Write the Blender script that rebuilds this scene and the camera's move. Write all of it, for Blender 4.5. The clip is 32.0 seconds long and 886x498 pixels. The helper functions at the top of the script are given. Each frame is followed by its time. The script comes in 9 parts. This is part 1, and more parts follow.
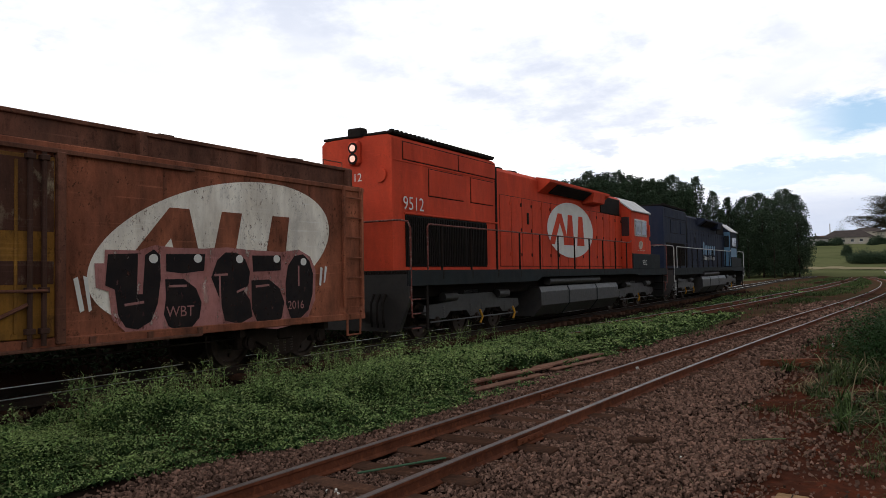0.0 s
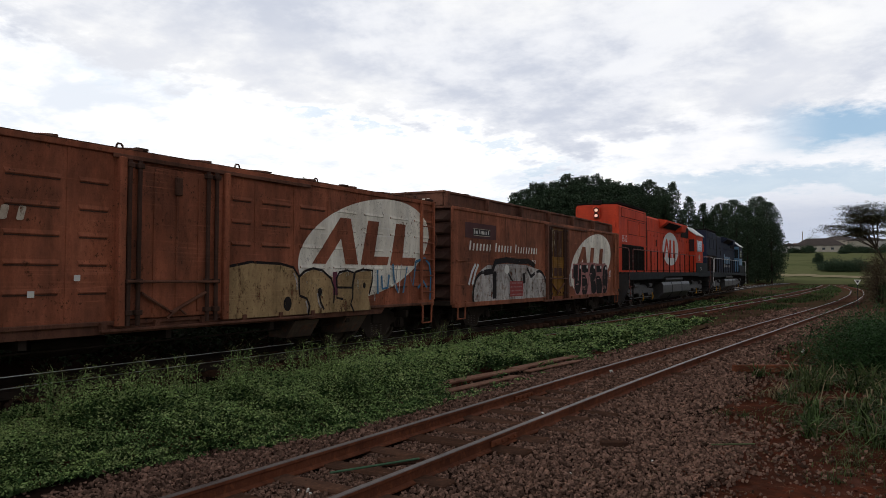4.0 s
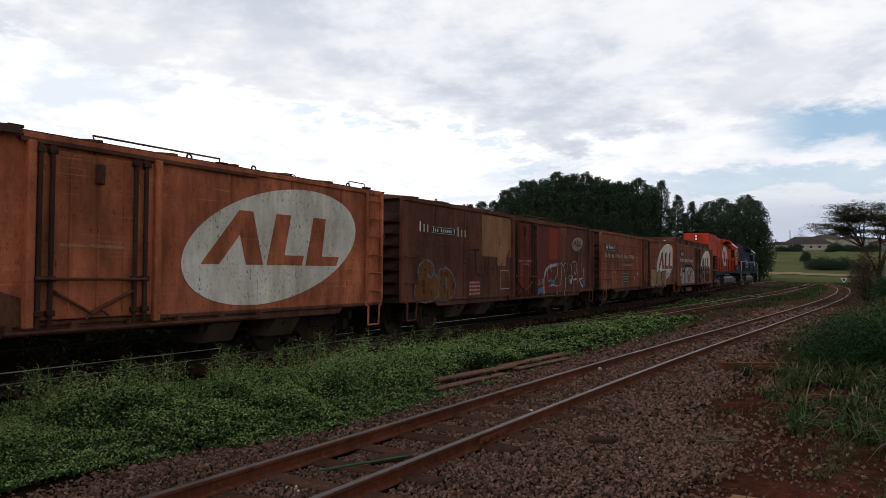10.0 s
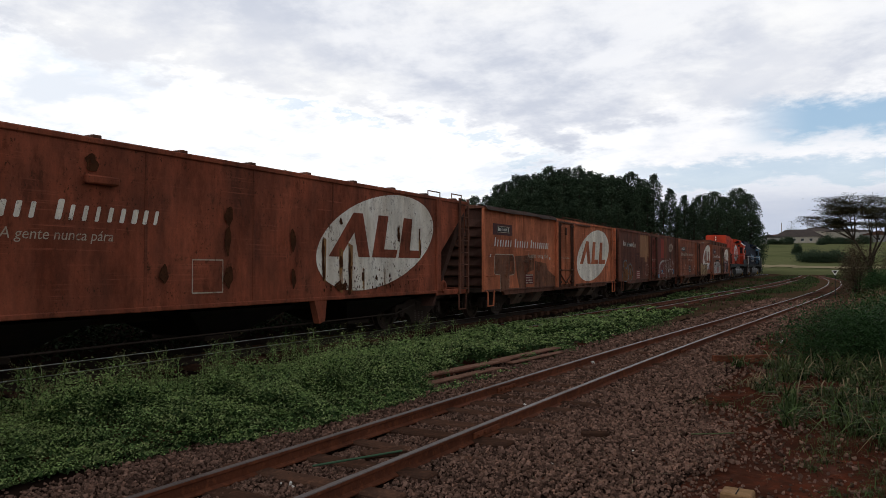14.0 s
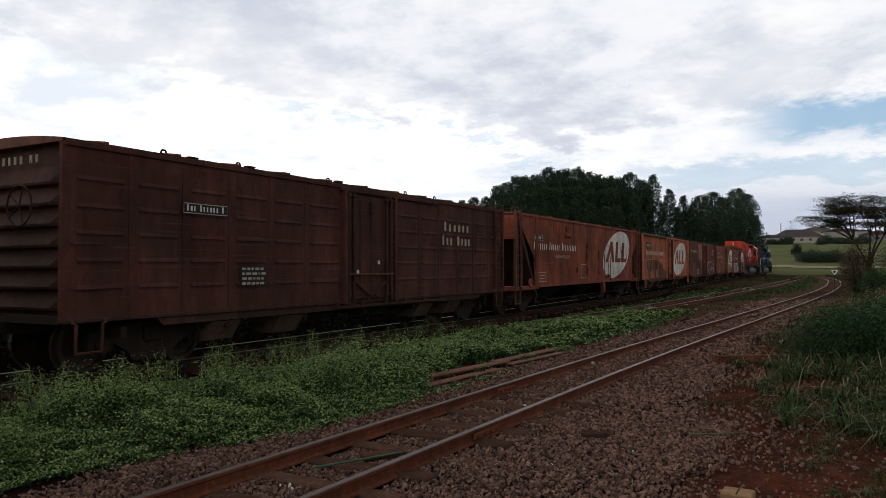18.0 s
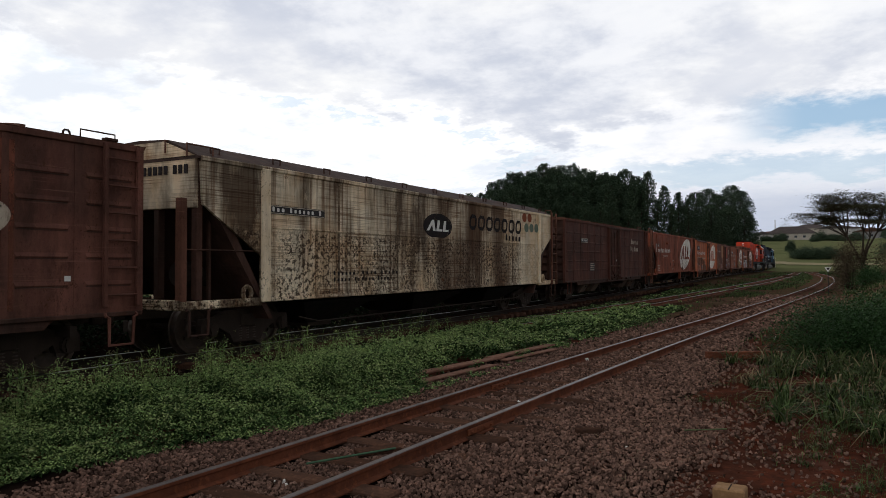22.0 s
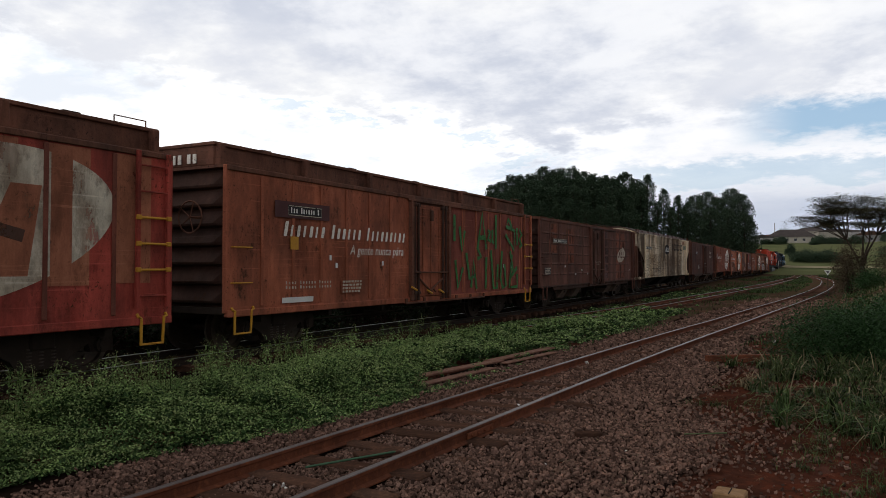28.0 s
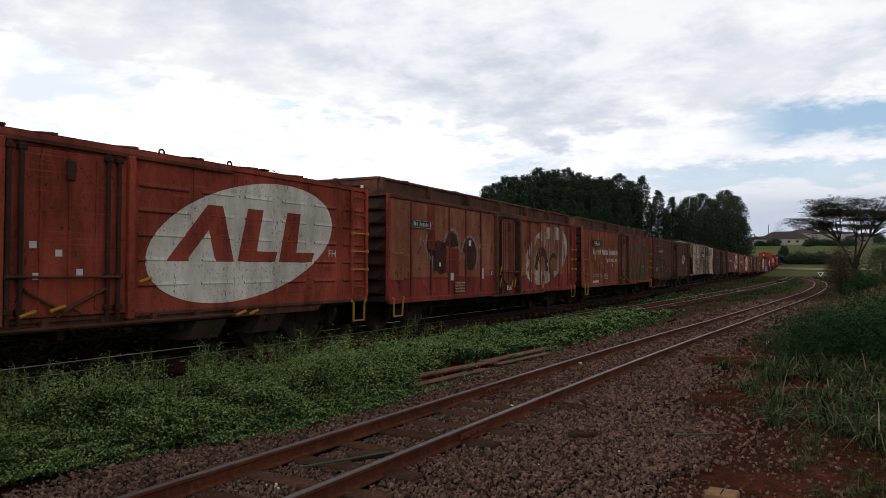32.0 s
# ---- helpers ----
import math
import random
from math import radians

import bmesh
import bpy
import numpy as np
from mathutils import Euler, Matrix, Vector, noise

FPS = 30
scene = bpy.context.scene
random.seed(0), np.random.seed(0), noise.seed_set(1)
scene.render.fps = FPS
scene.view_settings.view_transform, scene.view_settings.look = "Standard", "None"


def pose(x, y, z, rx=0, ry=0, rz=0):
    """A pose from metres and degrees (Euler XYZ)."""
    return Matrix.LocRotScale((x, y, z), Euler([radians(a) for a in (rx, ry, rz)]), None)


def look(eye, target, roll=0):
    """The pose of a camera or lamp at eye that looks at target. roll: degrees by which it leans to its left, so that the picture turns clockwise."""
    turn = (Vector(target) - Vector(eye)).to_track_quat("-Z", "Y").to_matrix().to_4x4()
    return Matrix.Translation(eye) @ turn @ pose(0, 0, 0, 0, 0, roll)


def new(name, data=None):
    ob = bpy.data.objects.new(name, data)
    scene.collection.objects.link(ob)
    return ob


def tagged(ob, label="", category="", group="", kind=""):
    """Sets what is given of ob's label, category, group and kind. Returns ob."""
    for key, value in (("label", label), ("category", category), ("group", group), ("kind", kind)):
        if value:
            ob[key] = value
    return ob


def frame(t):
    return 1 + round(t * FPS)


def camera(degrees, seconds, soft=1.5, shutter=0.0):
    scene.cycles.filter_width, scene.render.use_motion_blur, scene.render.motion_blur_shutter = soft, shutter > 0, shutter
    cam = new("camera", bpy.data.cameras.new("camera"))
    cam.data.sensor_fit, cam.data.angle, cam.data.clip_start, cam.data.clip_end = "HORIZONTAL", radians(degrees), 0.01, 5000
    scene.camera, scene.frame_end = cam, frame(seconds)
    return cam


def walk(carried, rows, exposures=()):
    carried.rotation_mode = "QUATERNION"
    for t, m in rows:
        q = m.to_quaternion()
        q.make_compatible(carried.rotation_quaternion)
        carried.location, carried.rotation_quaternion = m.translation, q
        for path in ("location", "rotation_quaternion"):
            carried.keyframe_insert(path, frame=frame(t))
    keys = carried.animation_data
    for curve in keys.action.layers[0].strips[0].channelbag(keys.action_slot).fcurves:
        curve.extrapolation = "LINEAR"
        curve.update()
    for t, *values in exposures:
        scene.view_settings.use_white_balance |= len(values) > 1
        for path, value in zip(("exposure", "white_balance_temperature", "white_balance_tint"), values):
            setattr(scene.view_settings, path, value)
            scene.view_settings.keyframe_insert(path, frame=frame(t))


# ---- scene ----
# ---------------------------------------------------------------- camera
cam = camera(62.57, 32.0, soft=0.5)
# seconds, degrees left of the siding, degrees up, lean, place
CAM = [
    (0.0, 33.607, 2.206, -0.831, -0.015, -0.011, 1.825),
    (0.5, 32.878, 2.019, -0.567, -0.006, -0.010, 1.825),
    (1.0, 32.602, 2.043, -0.649, -0.005, -0.008, 1.823),
    (1.5, 32.395, 2.054, -0.480, -0.006, -0.010, 1.827),
    (2.0, 32.118, 2.062, -0.140, -0.009, -0.012, 1.828),
    (2.5, 31.945, 2.126, -0.035, 0.000, -0.005, 1.828),
    (3.0, 31.931, 2.163, 0.121, -0.009, -0.014, 1.829),
    (3.5, 31.875, 2.143, 0.393, -0.017, -0.010, 1.839),
    (5.5, 31.735, 2.188, 0.081, -0.015, -0.009, 1.837),
    (6.0, 31.562, 2.099, 0.139, -0.013, -0.012, 1.840),
    (6.5, 31.541, 2.064, 0.270, -0.009, -0.013, 1.837),
    (7.0, 31.234, 1.982, 0.493, -0.015, -0.004, 1.842),
    (7.5, 31.152, 1.963, 0.174, -0.006, -0.009, 1.841),
    (8.0, 31.119, 1.898, 0.070, -0.009, -0.009, 1.842),
    (8.5, 31.256, 1.907, 0.013, -0.012, -0.010, 1.844),
    (9.0, 31.398, 1.964, -0.096, -0.008, -0.009, 1.844),
    (9.5, 31.267, 2.034, 0.164, -0.005, -0.012, 1.838),
    (10.0, 31.074, 1.962, 0.461, -0.008, -0.005, 1.839),
    (10.5, 31.131, 1.949, 0.173, -0.010, -0.009, 1.842),
    (11.0, 31.197, 1.874, 0.237, -0.010, -0.012, 1.840),
    (11.5, 31.098, 1.839, 0.297, 0.002, -0.009, 1.840),
    (12.0, 30.939, 1.721, 0.342, -0.000, -0.012, 1.844),
    (12.5, 30.877, 1.716, 0.109, 0.001, -0.006, 1.840),
    (13.0, 30.638, 1.586, 0.214, -0.002, -0.005, 1.839),
    (13.5, 30.367, 1.583, 0.106, -0.004, -0.001, 1.830),
    (14.0, 30.534, 1.553, 0.121, -0.004, -0.010, 1.843),
    (14.5, 30.797, 1.618, 0.105, -0.006, -0.002, 1.838),
    (16.5, 30.569, 1.655, 0.304, -0.013, -0.000, 1.838),
    (17.0, 30.611, 1.673, 0.025, -0.006, 0.003, 1.837),
    (17.5, 30.653, 1.724, -0.293, -0.002, -0.001, 1.835),
    (18.0, 30.497, 1.674, -0.124, -0.003, 0.003, 1.837),
    (18.5, 30.569, 1.628, -0.120, -0.006, 0.002, 1.839),
    (19.0, 30.577, 1.641, -0.126, -0.004, 0.001, 1.837),
    (19.5, 30.491, 1.537, 0.080, -0.003, -0.000, 1.839),
    (20.0, 30.531, 1.554, -0.004, -0.002, 0.008, 1.839),
    (20.5, 30.367, 1.545, 0.025, 0.006, 0.005, 1.838),
    (21.0, 30.470, 1.545, -0.218, 0.003, -0.003, 1.840),
    (21.5, 30.341, 1.492, -0.293, 0.008, 0.002, 1.837),
    (22.0, 30.115, 1.380, -0.044, 0.006, 0.001, 1.837),
    (22.5, 30.089, 1.454, -0.128, 0.004, 0.002, 1.839),
    (23.0, 30.174, 1.511, 0.030, 0.002, 0.001, 1.840),
    (23.5, 30.166, 1.589, -0.048, -0.004, 0.005, 1.834),
    (24.0, 30.374, 1.620, -0.180, 0.002, -0.002, 1.839),
    (24.5, 30.267, 1.615, -0.076, -0.001, 0.000, 1.842),
    (25.0, 30.148, 1.625, 0.000, -0.001, 0.004, 1.839),
    (25.5, 29.973, 1.593, -0.049, 0.007, -0.002, 1.843),
    (27.5, 30.044, 1.611, -0.108, 0.008, -0.001, 1.842),
    (28.0, 30.095, 1.574, 0.064, 0.002, 0.003, 1.845),
    (28.5, 30.174, 1.619, -0.177, 0.010, 0.001, 1.841),
    (29.0, 30.170, 1.561, -0.128, 0.003, 0.006, 1.842),
    (29.5, 30.152, 1.483, -0.162, -0.000, 0.007, 1.843),
    (30.0, 30.150, 1.503, -0.344, 0.005, 0.001, 1.838),
    (30.5, 30.073, 1.531, -0.331, 0.001, 0.008, 1.836),
    (31.0, 30.054, 1.519, -0.088, -0.004, 0.007, 1.839),
    (31.5, 29.830, 1.603, 0.117, 0.007, 0.004, 1.840),
    (32.0, 29.677, 1.646, 0.193, 0.013, 0.002, 1.842),
]
walk(cam, [(t, pose(x, y, z, 90 + up, 0, yaw) @ pose(0, 0, 0, 0, 0, lean)) for t, yaw, up, lean, x, y, z in CAM],
     [(0.0, 0.32), (1.0, 0.22), (2.0, 0.12), (3.5, 0.02), (6.0, 0.0), (32.0, 0.02)])

# ---------------------------------------------------------------- light
SUN_AZ, SUN_EL = radians(-100), radians(32)      # from +Y, negative to the left: behind the train
world = bpy.data.worlds.new("world")
scene.world = world
world.use_nodes = True


def build_sky():
    nt = world.node_tree
    nt.nodes.clear()
    N, K = nt.nodes.new, nt.links.new

    def math_(op, a, b=None, c=None):
        n = N("ShaderNodeMath")
        n.operation = op
        for i, v in enumerate((a, b, c)):
            if v is None:
                continue
            if isinstance(v, (int, float)):
                n.inputs[i].default_value = v
            else:
                K(v, n.inputs[i])
        return n.outputs[0]

    def smooth(v, a, b):
        n = N("ShaderNodeMapRange")
        n.interpolation_type = "SMOOTHSTEP"
        n.inputs[1].default_value, n.inputs[2].default_value = a, b
        K(v, n.inputs[0])
        return n.outputs[0]

    def mix(f, a, b):
        n = N("ShaderNodeMix")
        n.data_type = "RGBA"
        for s, v in ((n.inputs[0], f), (n.inputs[6], a), (n.inputs[7], b)):
            if isinstance(v, (int, float)):
                s.default_value = v
            elif isinstance(v, tuple):
                s.default_value = (*v, 1)
            else:
                K(v, s)
        return n.outputs[2]

    tc = N("ShaderNodeTexCoord")
    sky = N("ShaderNodeTexSky")
    sky.sky_type, sky.sun_disc = "NISHITA", False
    sky.sun_elevation, sky.sun_rotation = SUN_EL, SUN_AZ
    sky.air_density, sky.dust_density = 1.0, 1.5
    sep = N("ShaderNodeSeparateXYZ")
    K(tc.outputs["Generated"], sep.inputs[0])
    dx, dy, dz = sep.outputs
    # the cloud deck is a flat layer: divide by height
    up = math_("MAXIMUM", math_("ADD", dz, 0.20), 0.05)
    comb = N("ShaderNodeCombineXYZ")
    K(math_("DIVIDE", dx, up), comb.inputs[0])
    K(math_("DIVIDE", dy, up), comb.inputs[1])

    def fbm(scale, detail, rough, off=0.0, lac=2.0, dist=0.0, sy=1.0):
        m = N("ShaderNodeMapping")
        m.inputs["Location"].default_value = (off, off * 1.7, off * 0.3)
        m.inputs["Scale"].default_value = (1, sy, 1)
        K(comb.outputs[0], m.inputs[0])
        n = N("ShaderNodeTexNoise")
        n.inputs["Scale"].default_value, n.inputs["Detail"].default_value = scale, detail
        n.inputs["Roughness"].default_value, n.inputs["Lacunarity"].default_value = rough, lac
        n.inputs["Distortion"].default_value = dist
        K(m.outputs[0], n.inputs["Vector"])
        return n.outputs["Fac"]

    body = fbm(2.4, 7, 0.56, 7.7, dist=0.3)
    fine = fbm(7.0, 6, 0.60, 1.3)
    soft = fbm(1.1, 5, 0.52, 3.1, dist=0.4)
    # azimuth, from +Y to the right; the hidden sun stands to the left, behind the train
    az = math_("ARCTAN2", dx, dy)
    from_sun = math_("ABSOLUTE", math_("SUBTRACT", az, SUN_AZ))
    from_sun = math_("MINIMUM", from_sun, math_("SUBTRACT", 2 * math.pi, from_sun))
    wob = math_("ADD", math_("MULTIPLY", math_("SUBTRACT", body, 0.5), 0.13), math_("MULTIPLY", math_("SUBTRACT", fine, 0.5), 0.12))
    # a bright bank of cloud near the sun, under a higher grey-lilac deck
    line = math_("MAXIMUM", math_("SUBTRACT", 0.10, math_("MULTIPLY", az, 0.17)), 0.16)
    line = math_("ADD", line, math_("MULTIPLY", smooth(az, -0.42, -0.22), 0.045))
    under = math_("ADD", math_("SUBTRACT", line, dz), wob)
    bank = math_("MULTIPLY", smooth(under, -0.012, 0.022), smooth(from_sun, 2.3, 1.7))
    shade = smooth(math_("ADD", math_("MULTIPLY", body, 0.62), math_("MULTIPLY", fine, 0.38)), 0.40, 0.62)
    deck = mix(shade, (0.62, 0.66, 0.76), (0.90, 0.915, 0.96))
    deck = mix(smooth(soft, 0.40, 0.62), deck, mix(shade, (0.80, 0.82, 0.88), (1.0, 1.0, 1.0)))
    white = mix(shade, (0.84, 0.89, 0.97), (1.22, 1.20, 1.18))
    white = mix(math_("MULTIPLY", smooth(az, -0.42, -0.2), 0.55), white, (0.86, 0.87, 0.92))
    cloud = mix(bank, deck, white)
    low = smooth(dz, 0.125, 0.07)
    cloud = mix(math_("MULTIPLY", low, math_("MULTIPLY", smooth(az, -0.45, -0.2), 0.75)), cloud, (0.44, 0.50, 0.64))
    # clear gaps: one to the right, thin slits along the bank's edge
    gap = math_("MULTIPLY", math_("MULTIPLY", smooth(az, -0.17, -0.06), smooth(az, 0.5, 0.25)), smooth(math_("ABSOLUTE", math_("SUBTRACT", math_("ADD", dz, math_("MULTIPLY", wob, 0.45)), 0.180)), 0.034, 0.012))
    slit = math_("MULTIPLY", smooth(math_("ABSOLUTE", math_("SUBTRACT", under, 0.028)), 0.022, 0.004), smooth(fine, 0.50, 0.60))
    slit = math_("MULTIPLY", slit, math_("MULTIPLY", smooth(az, -1.2, -0.7), smooth(az, -0.2, -0.5)))
    band = math_("MULTIPLY", smooth(math_("ABSOLUTE", math_("SUBTRACT", math_("ADD", dz, math_("MULTIPLY", wob, 0.5)), 0.122)), 0.022, 0.006), smooth(az, -0.34, -0.2))
    gap = math_("MAXIMUM", gap, math_("MULTIPLY", band, 0.6))
    mask = math_("SUBTRACT", 1.0, math_("MAXIMUM", math_("MULTIPLY", gap, 0.95), math_("MULTIPLY", slit, 0.5)))
    sc = N("ShaderNodeVectorMath")
    sc.operation = "SCALE"
    K(sky.outputs[0], sc.inputs[0])
    sc.inputs["Scale"].default_value = 0.13
    blue = mix(0.45, sc.outputs[0], (0.42, 0.66, 0.92))
    final = mix(mask, blue, cloud)
    # the unseen sky overhead and away from the sun is darkened to dim the scene's light
    unseen_dim = math_("MULTIPLY", smooth(from_sun, 1.8, 2.7), 0.72)
    unseen_dim = math_("MAXIMUM", unseen_dim, math_("MULTIPLY", smooth(dz, 0.40, 0.85), 0.62))
    final = mix(unseen_dim, final, (0.150, 0.146, 0.142))
    bg = N("ShaderNodeBackground")
    bg.inputs["Strength"].default_value = 1.0
    K(final, bg.inputs["Color"])
    out = N("ShaderNodeOutputWorld")
    K(bg.outputs[0], out.inputs["Surface"])


build_sky()
sun = new("sun", bpy.data.lights.new("sun", "SUN"))
sun.data.energy, sun.data.angle, sun.data.color = 0.5, radians(20), (1.0, 0.95, 0.88)
sun.matrix_world = look((math.sin(SUN_AZ) * 50 * math.cos(SUN_EL), math.cos(SUN_AZ) * 50 * math.cos(SUN_EL), 50 * math.sin(SUN_EL)), (0, 0, 0))

# ---------------------------------------------------------------- materials
def material(name, base, second=None, third=None, scale=3.0, amount=0.6, rough=0.75, metal=0.0, bump=0.15,
             streak=False, fine=60.0, grime=0.0, grime_col=(0.03, 0.025, 0.02), island=0.0, random=0.0, spec=None, hard=0.0, trans=0.0, alpha_wear=0.0, wear_scale=9.0, speck=0.0, grime2=0.0, rust=0.0, rust_col=(0.07, 0.028, 0.014), mottle=0.0):
    """A surface with a base colour, patches of a second and a third one, grain and relief.
    streak: patches drawn out downwards. grime: blotches of dirt. island / random: change from piece to piece."""
    m = bpy.data.materials.new(name)
    m.use_nodes = True
    nt = m.node_tree
    N, K = nt.nodes.new, nt.links.new
    bsdf = nt.nodes["Principled BSDF"]
    tc = N("ShaderNodeTexCoord")

    def noise_(sc, det, stretch=(1, 1, 1), rough_=0.55, off=0.0):
        mp = N("ShaderNodeMapping")
        mp.inputs["Scale"].default_value = stretch
        mp.inputs["Location"].default_value = (off, off, off)
        K(tc.outputs["Object"], mp.inputs[0])
        n = N("ShaderNodeTexNoise")
        n.inputs["Scale"].default_value, n.inputs["Detail"].default_value, n.inputs["Roughness"].default_value = sc, det, rough_
        K(mp.outputs[0], n.inputs["Vector"])
        return n.outputs["Fac"]

    def ramp(v, a, b):
        r = N("ShaderNodeMapRange")
        r.inputs[1].default_value, r.inputs[2].default_value = a, b
        K(v, r.inputs[0])
        return r.outputs[0]

    def mul(a, b):
        n = N("ShaderNodeMath")
        n.operation = "MULTIPLY"
        for i, v in enumerate((a, b)):
            if isinstance(v, (int, float)):
                n.inputs[i].default_value = v
            else:
                K(v, n.inputs[i])
        return n.outputs[0]

    def mix(f, a, b, kind="MIX"):
        n = N("ShaderNodeMix")
        n.data_type, n.blend_type = "RGBA", kind
        for s, v in ((n.inputs[0], f), (n.inputs[6], a), (n.inputs[7], b)):
            if isinstance(v, (int, float)):
                s.default_value = v
            elif isinstance(v, tuple):
                s.default_value = (*v, 1)
            else:
                K(v, s)
        return n.outputs[2]

    spec = (0.0 if rough >= 0.9 else 0.06 if trans else 0.10 if rough > 0.7 else 0.3) if spec is None else spec
    second = second or tuple(c * 0.55 for c in base)
    col = mix(mul(ramp(noise_(scale, 6), 0.38, 0.66), amount), base, second)
    if streak:
        st = ramp(noise_(1.5, 6, (1, 1.7, 0.32), 0.66, 3.3), 0.46 + 0.03 * hard, 0.70 - 0.10 * hard)
        col = mix(mul(st, 0.42), col, third or second)
    elif third:
        col = mix(mul(ramp(noise_(scale * 2.7, 4, off=5.0), 0.52, 0.66), 0.8), col, third)
    if rust:
        rs = mul(ramp(noise_(3.5, 8, (1, 1.0, 0.6), 0.72, 9.0), 0.66 - rust * 0.2, 0.72 - rust * 0.15), ramp(noise_(0.7, 3, off=2.0), 0.35, 0.6))
        col = mix(rs, col, rust_col)
    if mottle:
        big = ramp(noise_(0.9, 9, (1, 1.3, 0.55), 0.72, 14.0), 0.33, 0.67)
        run = ramp(noise_(4.0, 7, (1, 1.4, 0.22), 0.72, 18.0), 0.34, 0.70)
        lo, hi = 1 - mottle * 0.9, 1 + mottle * 1.1
        col = mix(1.0, col, mix(big, (lo, lo * 0.97, lo * 0.95), (hi, hi, hi)), "MULTIPLY")
        col = mix(1.0, col, mix(run, (1 - mottle * 0.35,) * 3, (1 + mottle * 0.4,) * 3), "MULTIPLY")
        soot = mul(ramp(noise_(2.6, 8, (1, 1.0, 0.5), 0.75, 27.0), 0.52, 0.64), ramp(noise_(0.45, 4, (1, 1, 1.4), 0.6, 33.0), 0.42, 0.58))
        col = mix(mul(soot, min(1.0, mottle * 1.6)), col, tuple(c * 0.42 for c in base))
        scuff = mul(ramp(noise_(1.0, 5, (1, 0.5, 26), 0.65, 41.0), 0.57, 0.66), ramp(noise_(1.3, 4, off=44.0), 0.44, 0.58))
        col = mix(mul(scuff, min(1.0, mottle * 1.3)), col, tuple(min(1.0, c * 1.5 + 0.02) for c in base))
    if speck:
        sp = mul(ramp(noise_(22, 6, (1, 1, 0.7), 0.78, 6.0), 0.57, 0.62), ramp(noise_(1.6, 5, off=12.0), 0.40, 0.58))
        col = mix(mul(sp, speck), col, rust_col)
    if grime2:
        gm = mul(ramp(noise_(7, 8, (1, 1.0, 0.35), 0.78, 21.0), 0.46, 0.53), ramp(noise_(0.9, 5, (1, 2.0, 0.5), 0.6, 17.0), 0.36, 0.50))
        gm2 = ramp(noise_(14, 6, (1, 0.18, 2.2), 0.7, 31.0), 0.50, 0.68)
        col = mix(mul(gm, grime2), col, grime_col)
        col = mix(mul(gm2, grime2 * 0.6), col, grime_col)
    grain = noise_(fine, 4, (1, 1, 1), 0.7)
    col = mix(0.8, col, mix(grain, (0.36, 0.36, 0.36), (0.66, 0.66, 0.66)), "OVERLAY")
    if grime:
        col = mix(mul(ramp(noise_(1.1, 7, (1, 1.4, 0.7), 0.65, 1.7), 0.42, 0.72), grime), col, grime_col)
    if island or random:
        if island:
            g = N("ShaderNodeNewGeometry")
            rnd, amt = g.outputs["Random Per Island"], island
        else:
            g = N("ShaderNodeObjectInfo")
            rnd, amt = g.outputs["Random"], random
        col = mix(1.0, col, mix(rnd, (1 - amt, 1 - amt, 1 - amt), (1 + amt, 1 + amt, 1 + amt)), "MULTIPLY")
    K(col, bsdf.inputs["Base Color"])
    bsdf.inputs["Metallic"].default_value = metal
    bsdf.inputs["Specular IOR Level"].default_value = spec
    rr = N("ShaderNodeMapRange")
    rr.inputs[3].default_value, rr.inputs[4].default_value = max(0.05, rough - 0.15), min(1.0, rough + 0.15)
    K(noise_(scale * 3, 4), rr.inputs[0])
    K(rr.outputs[0], bsdf.inputs["Roughness"])
    if bump:
        b = N("ShaderNodeBump")
        b.inputs["Strength"].default_value, b.inputs["Distance"].default_value = bump, 0.02
        K(noise_(fine * 0.35, 6), b.inputs["Height"])
        K(b.outputs[0], bsdf.inputs["Normal"])
    if trans:
        t = N("ShaderNodeBsdfTranslucent")
        K(col, t.inputs["Color"])
        mx = N("ShaderNodeMixShader")
        mx.inputs[0].default_value = trans
        K(bsdf.outputs[0], mx.inputs[1])
        K(t.outputs[0], mx.inputs[2])
        K(mx.outputs[0], nt.nodes["Material Output"].inputs["Surface"])
    if alpha_wear:
        t = N("ShaderNodeBsdfTransparent")
        mx = N("ShaderNodeMixShader")
        w = ramp(noise_(wear_scale, 8, (1, 1, 0.55), 0.72, 4.0), 0.74 - alpha_wear * 0.28, 0.78 - alpha_wear * 0.22)
        w2 = ramp(noise_(wear_scale * 0.3, 4, (1, 2.2, 0.3), 0.6, 8.0), 0.3, 0.75)
        K(mul(w, w2), mx.inputs[0])
        K(bsdf.outputs[0], mx.inputs[1])
        K(t.outputs[0], mx.inputs[2])
        K(mx.outputs[0], nt.nodes["Material Output"].inputs["Surface"])
    return m


M_SOIL = material("red_soil", (0.064, 0.023, 0.014), (0.034, 0.015, 0.010), (0.092, 0.026, 0.014), scale=1.6, amount=0.9, fine=45, bump=1.0, rough=0.97, mottle=0.4)
M_STONE = material("ballast_stone", (0.166, 0.100, 0.075), (0.090, 0.054, 0.042), (0.225, 0.126, 0.090), scale=5, fine=90, bump=0.3, rough=0.95, island=0.68)
# Near black: shade between the stones and under the train, besides oil.
M_BED = material("oily_shade_dark_bed", (0.014, 0.009, 0.007), (0.022, 0.012, 0.009), scale=1.5, fine=40, bump=0.6, rough=0.95)
M_RAIL = material("rusty_rail", (0.150, 0.050, 0.025), (0.08, 0.030, 0.018), (0.20, 0.066, 0.030), mottle=0.3, scale=6, fine=120, rough=0.85, bump=0.2)
M_RAILTOP = material("worn_rail_head", (0.115, 0.092, 0.084), (0.085, 0.055, 0.043), scale=3, fine=90, rough=0.42, metal=0.35, bump=0.08, mottle=0.3)
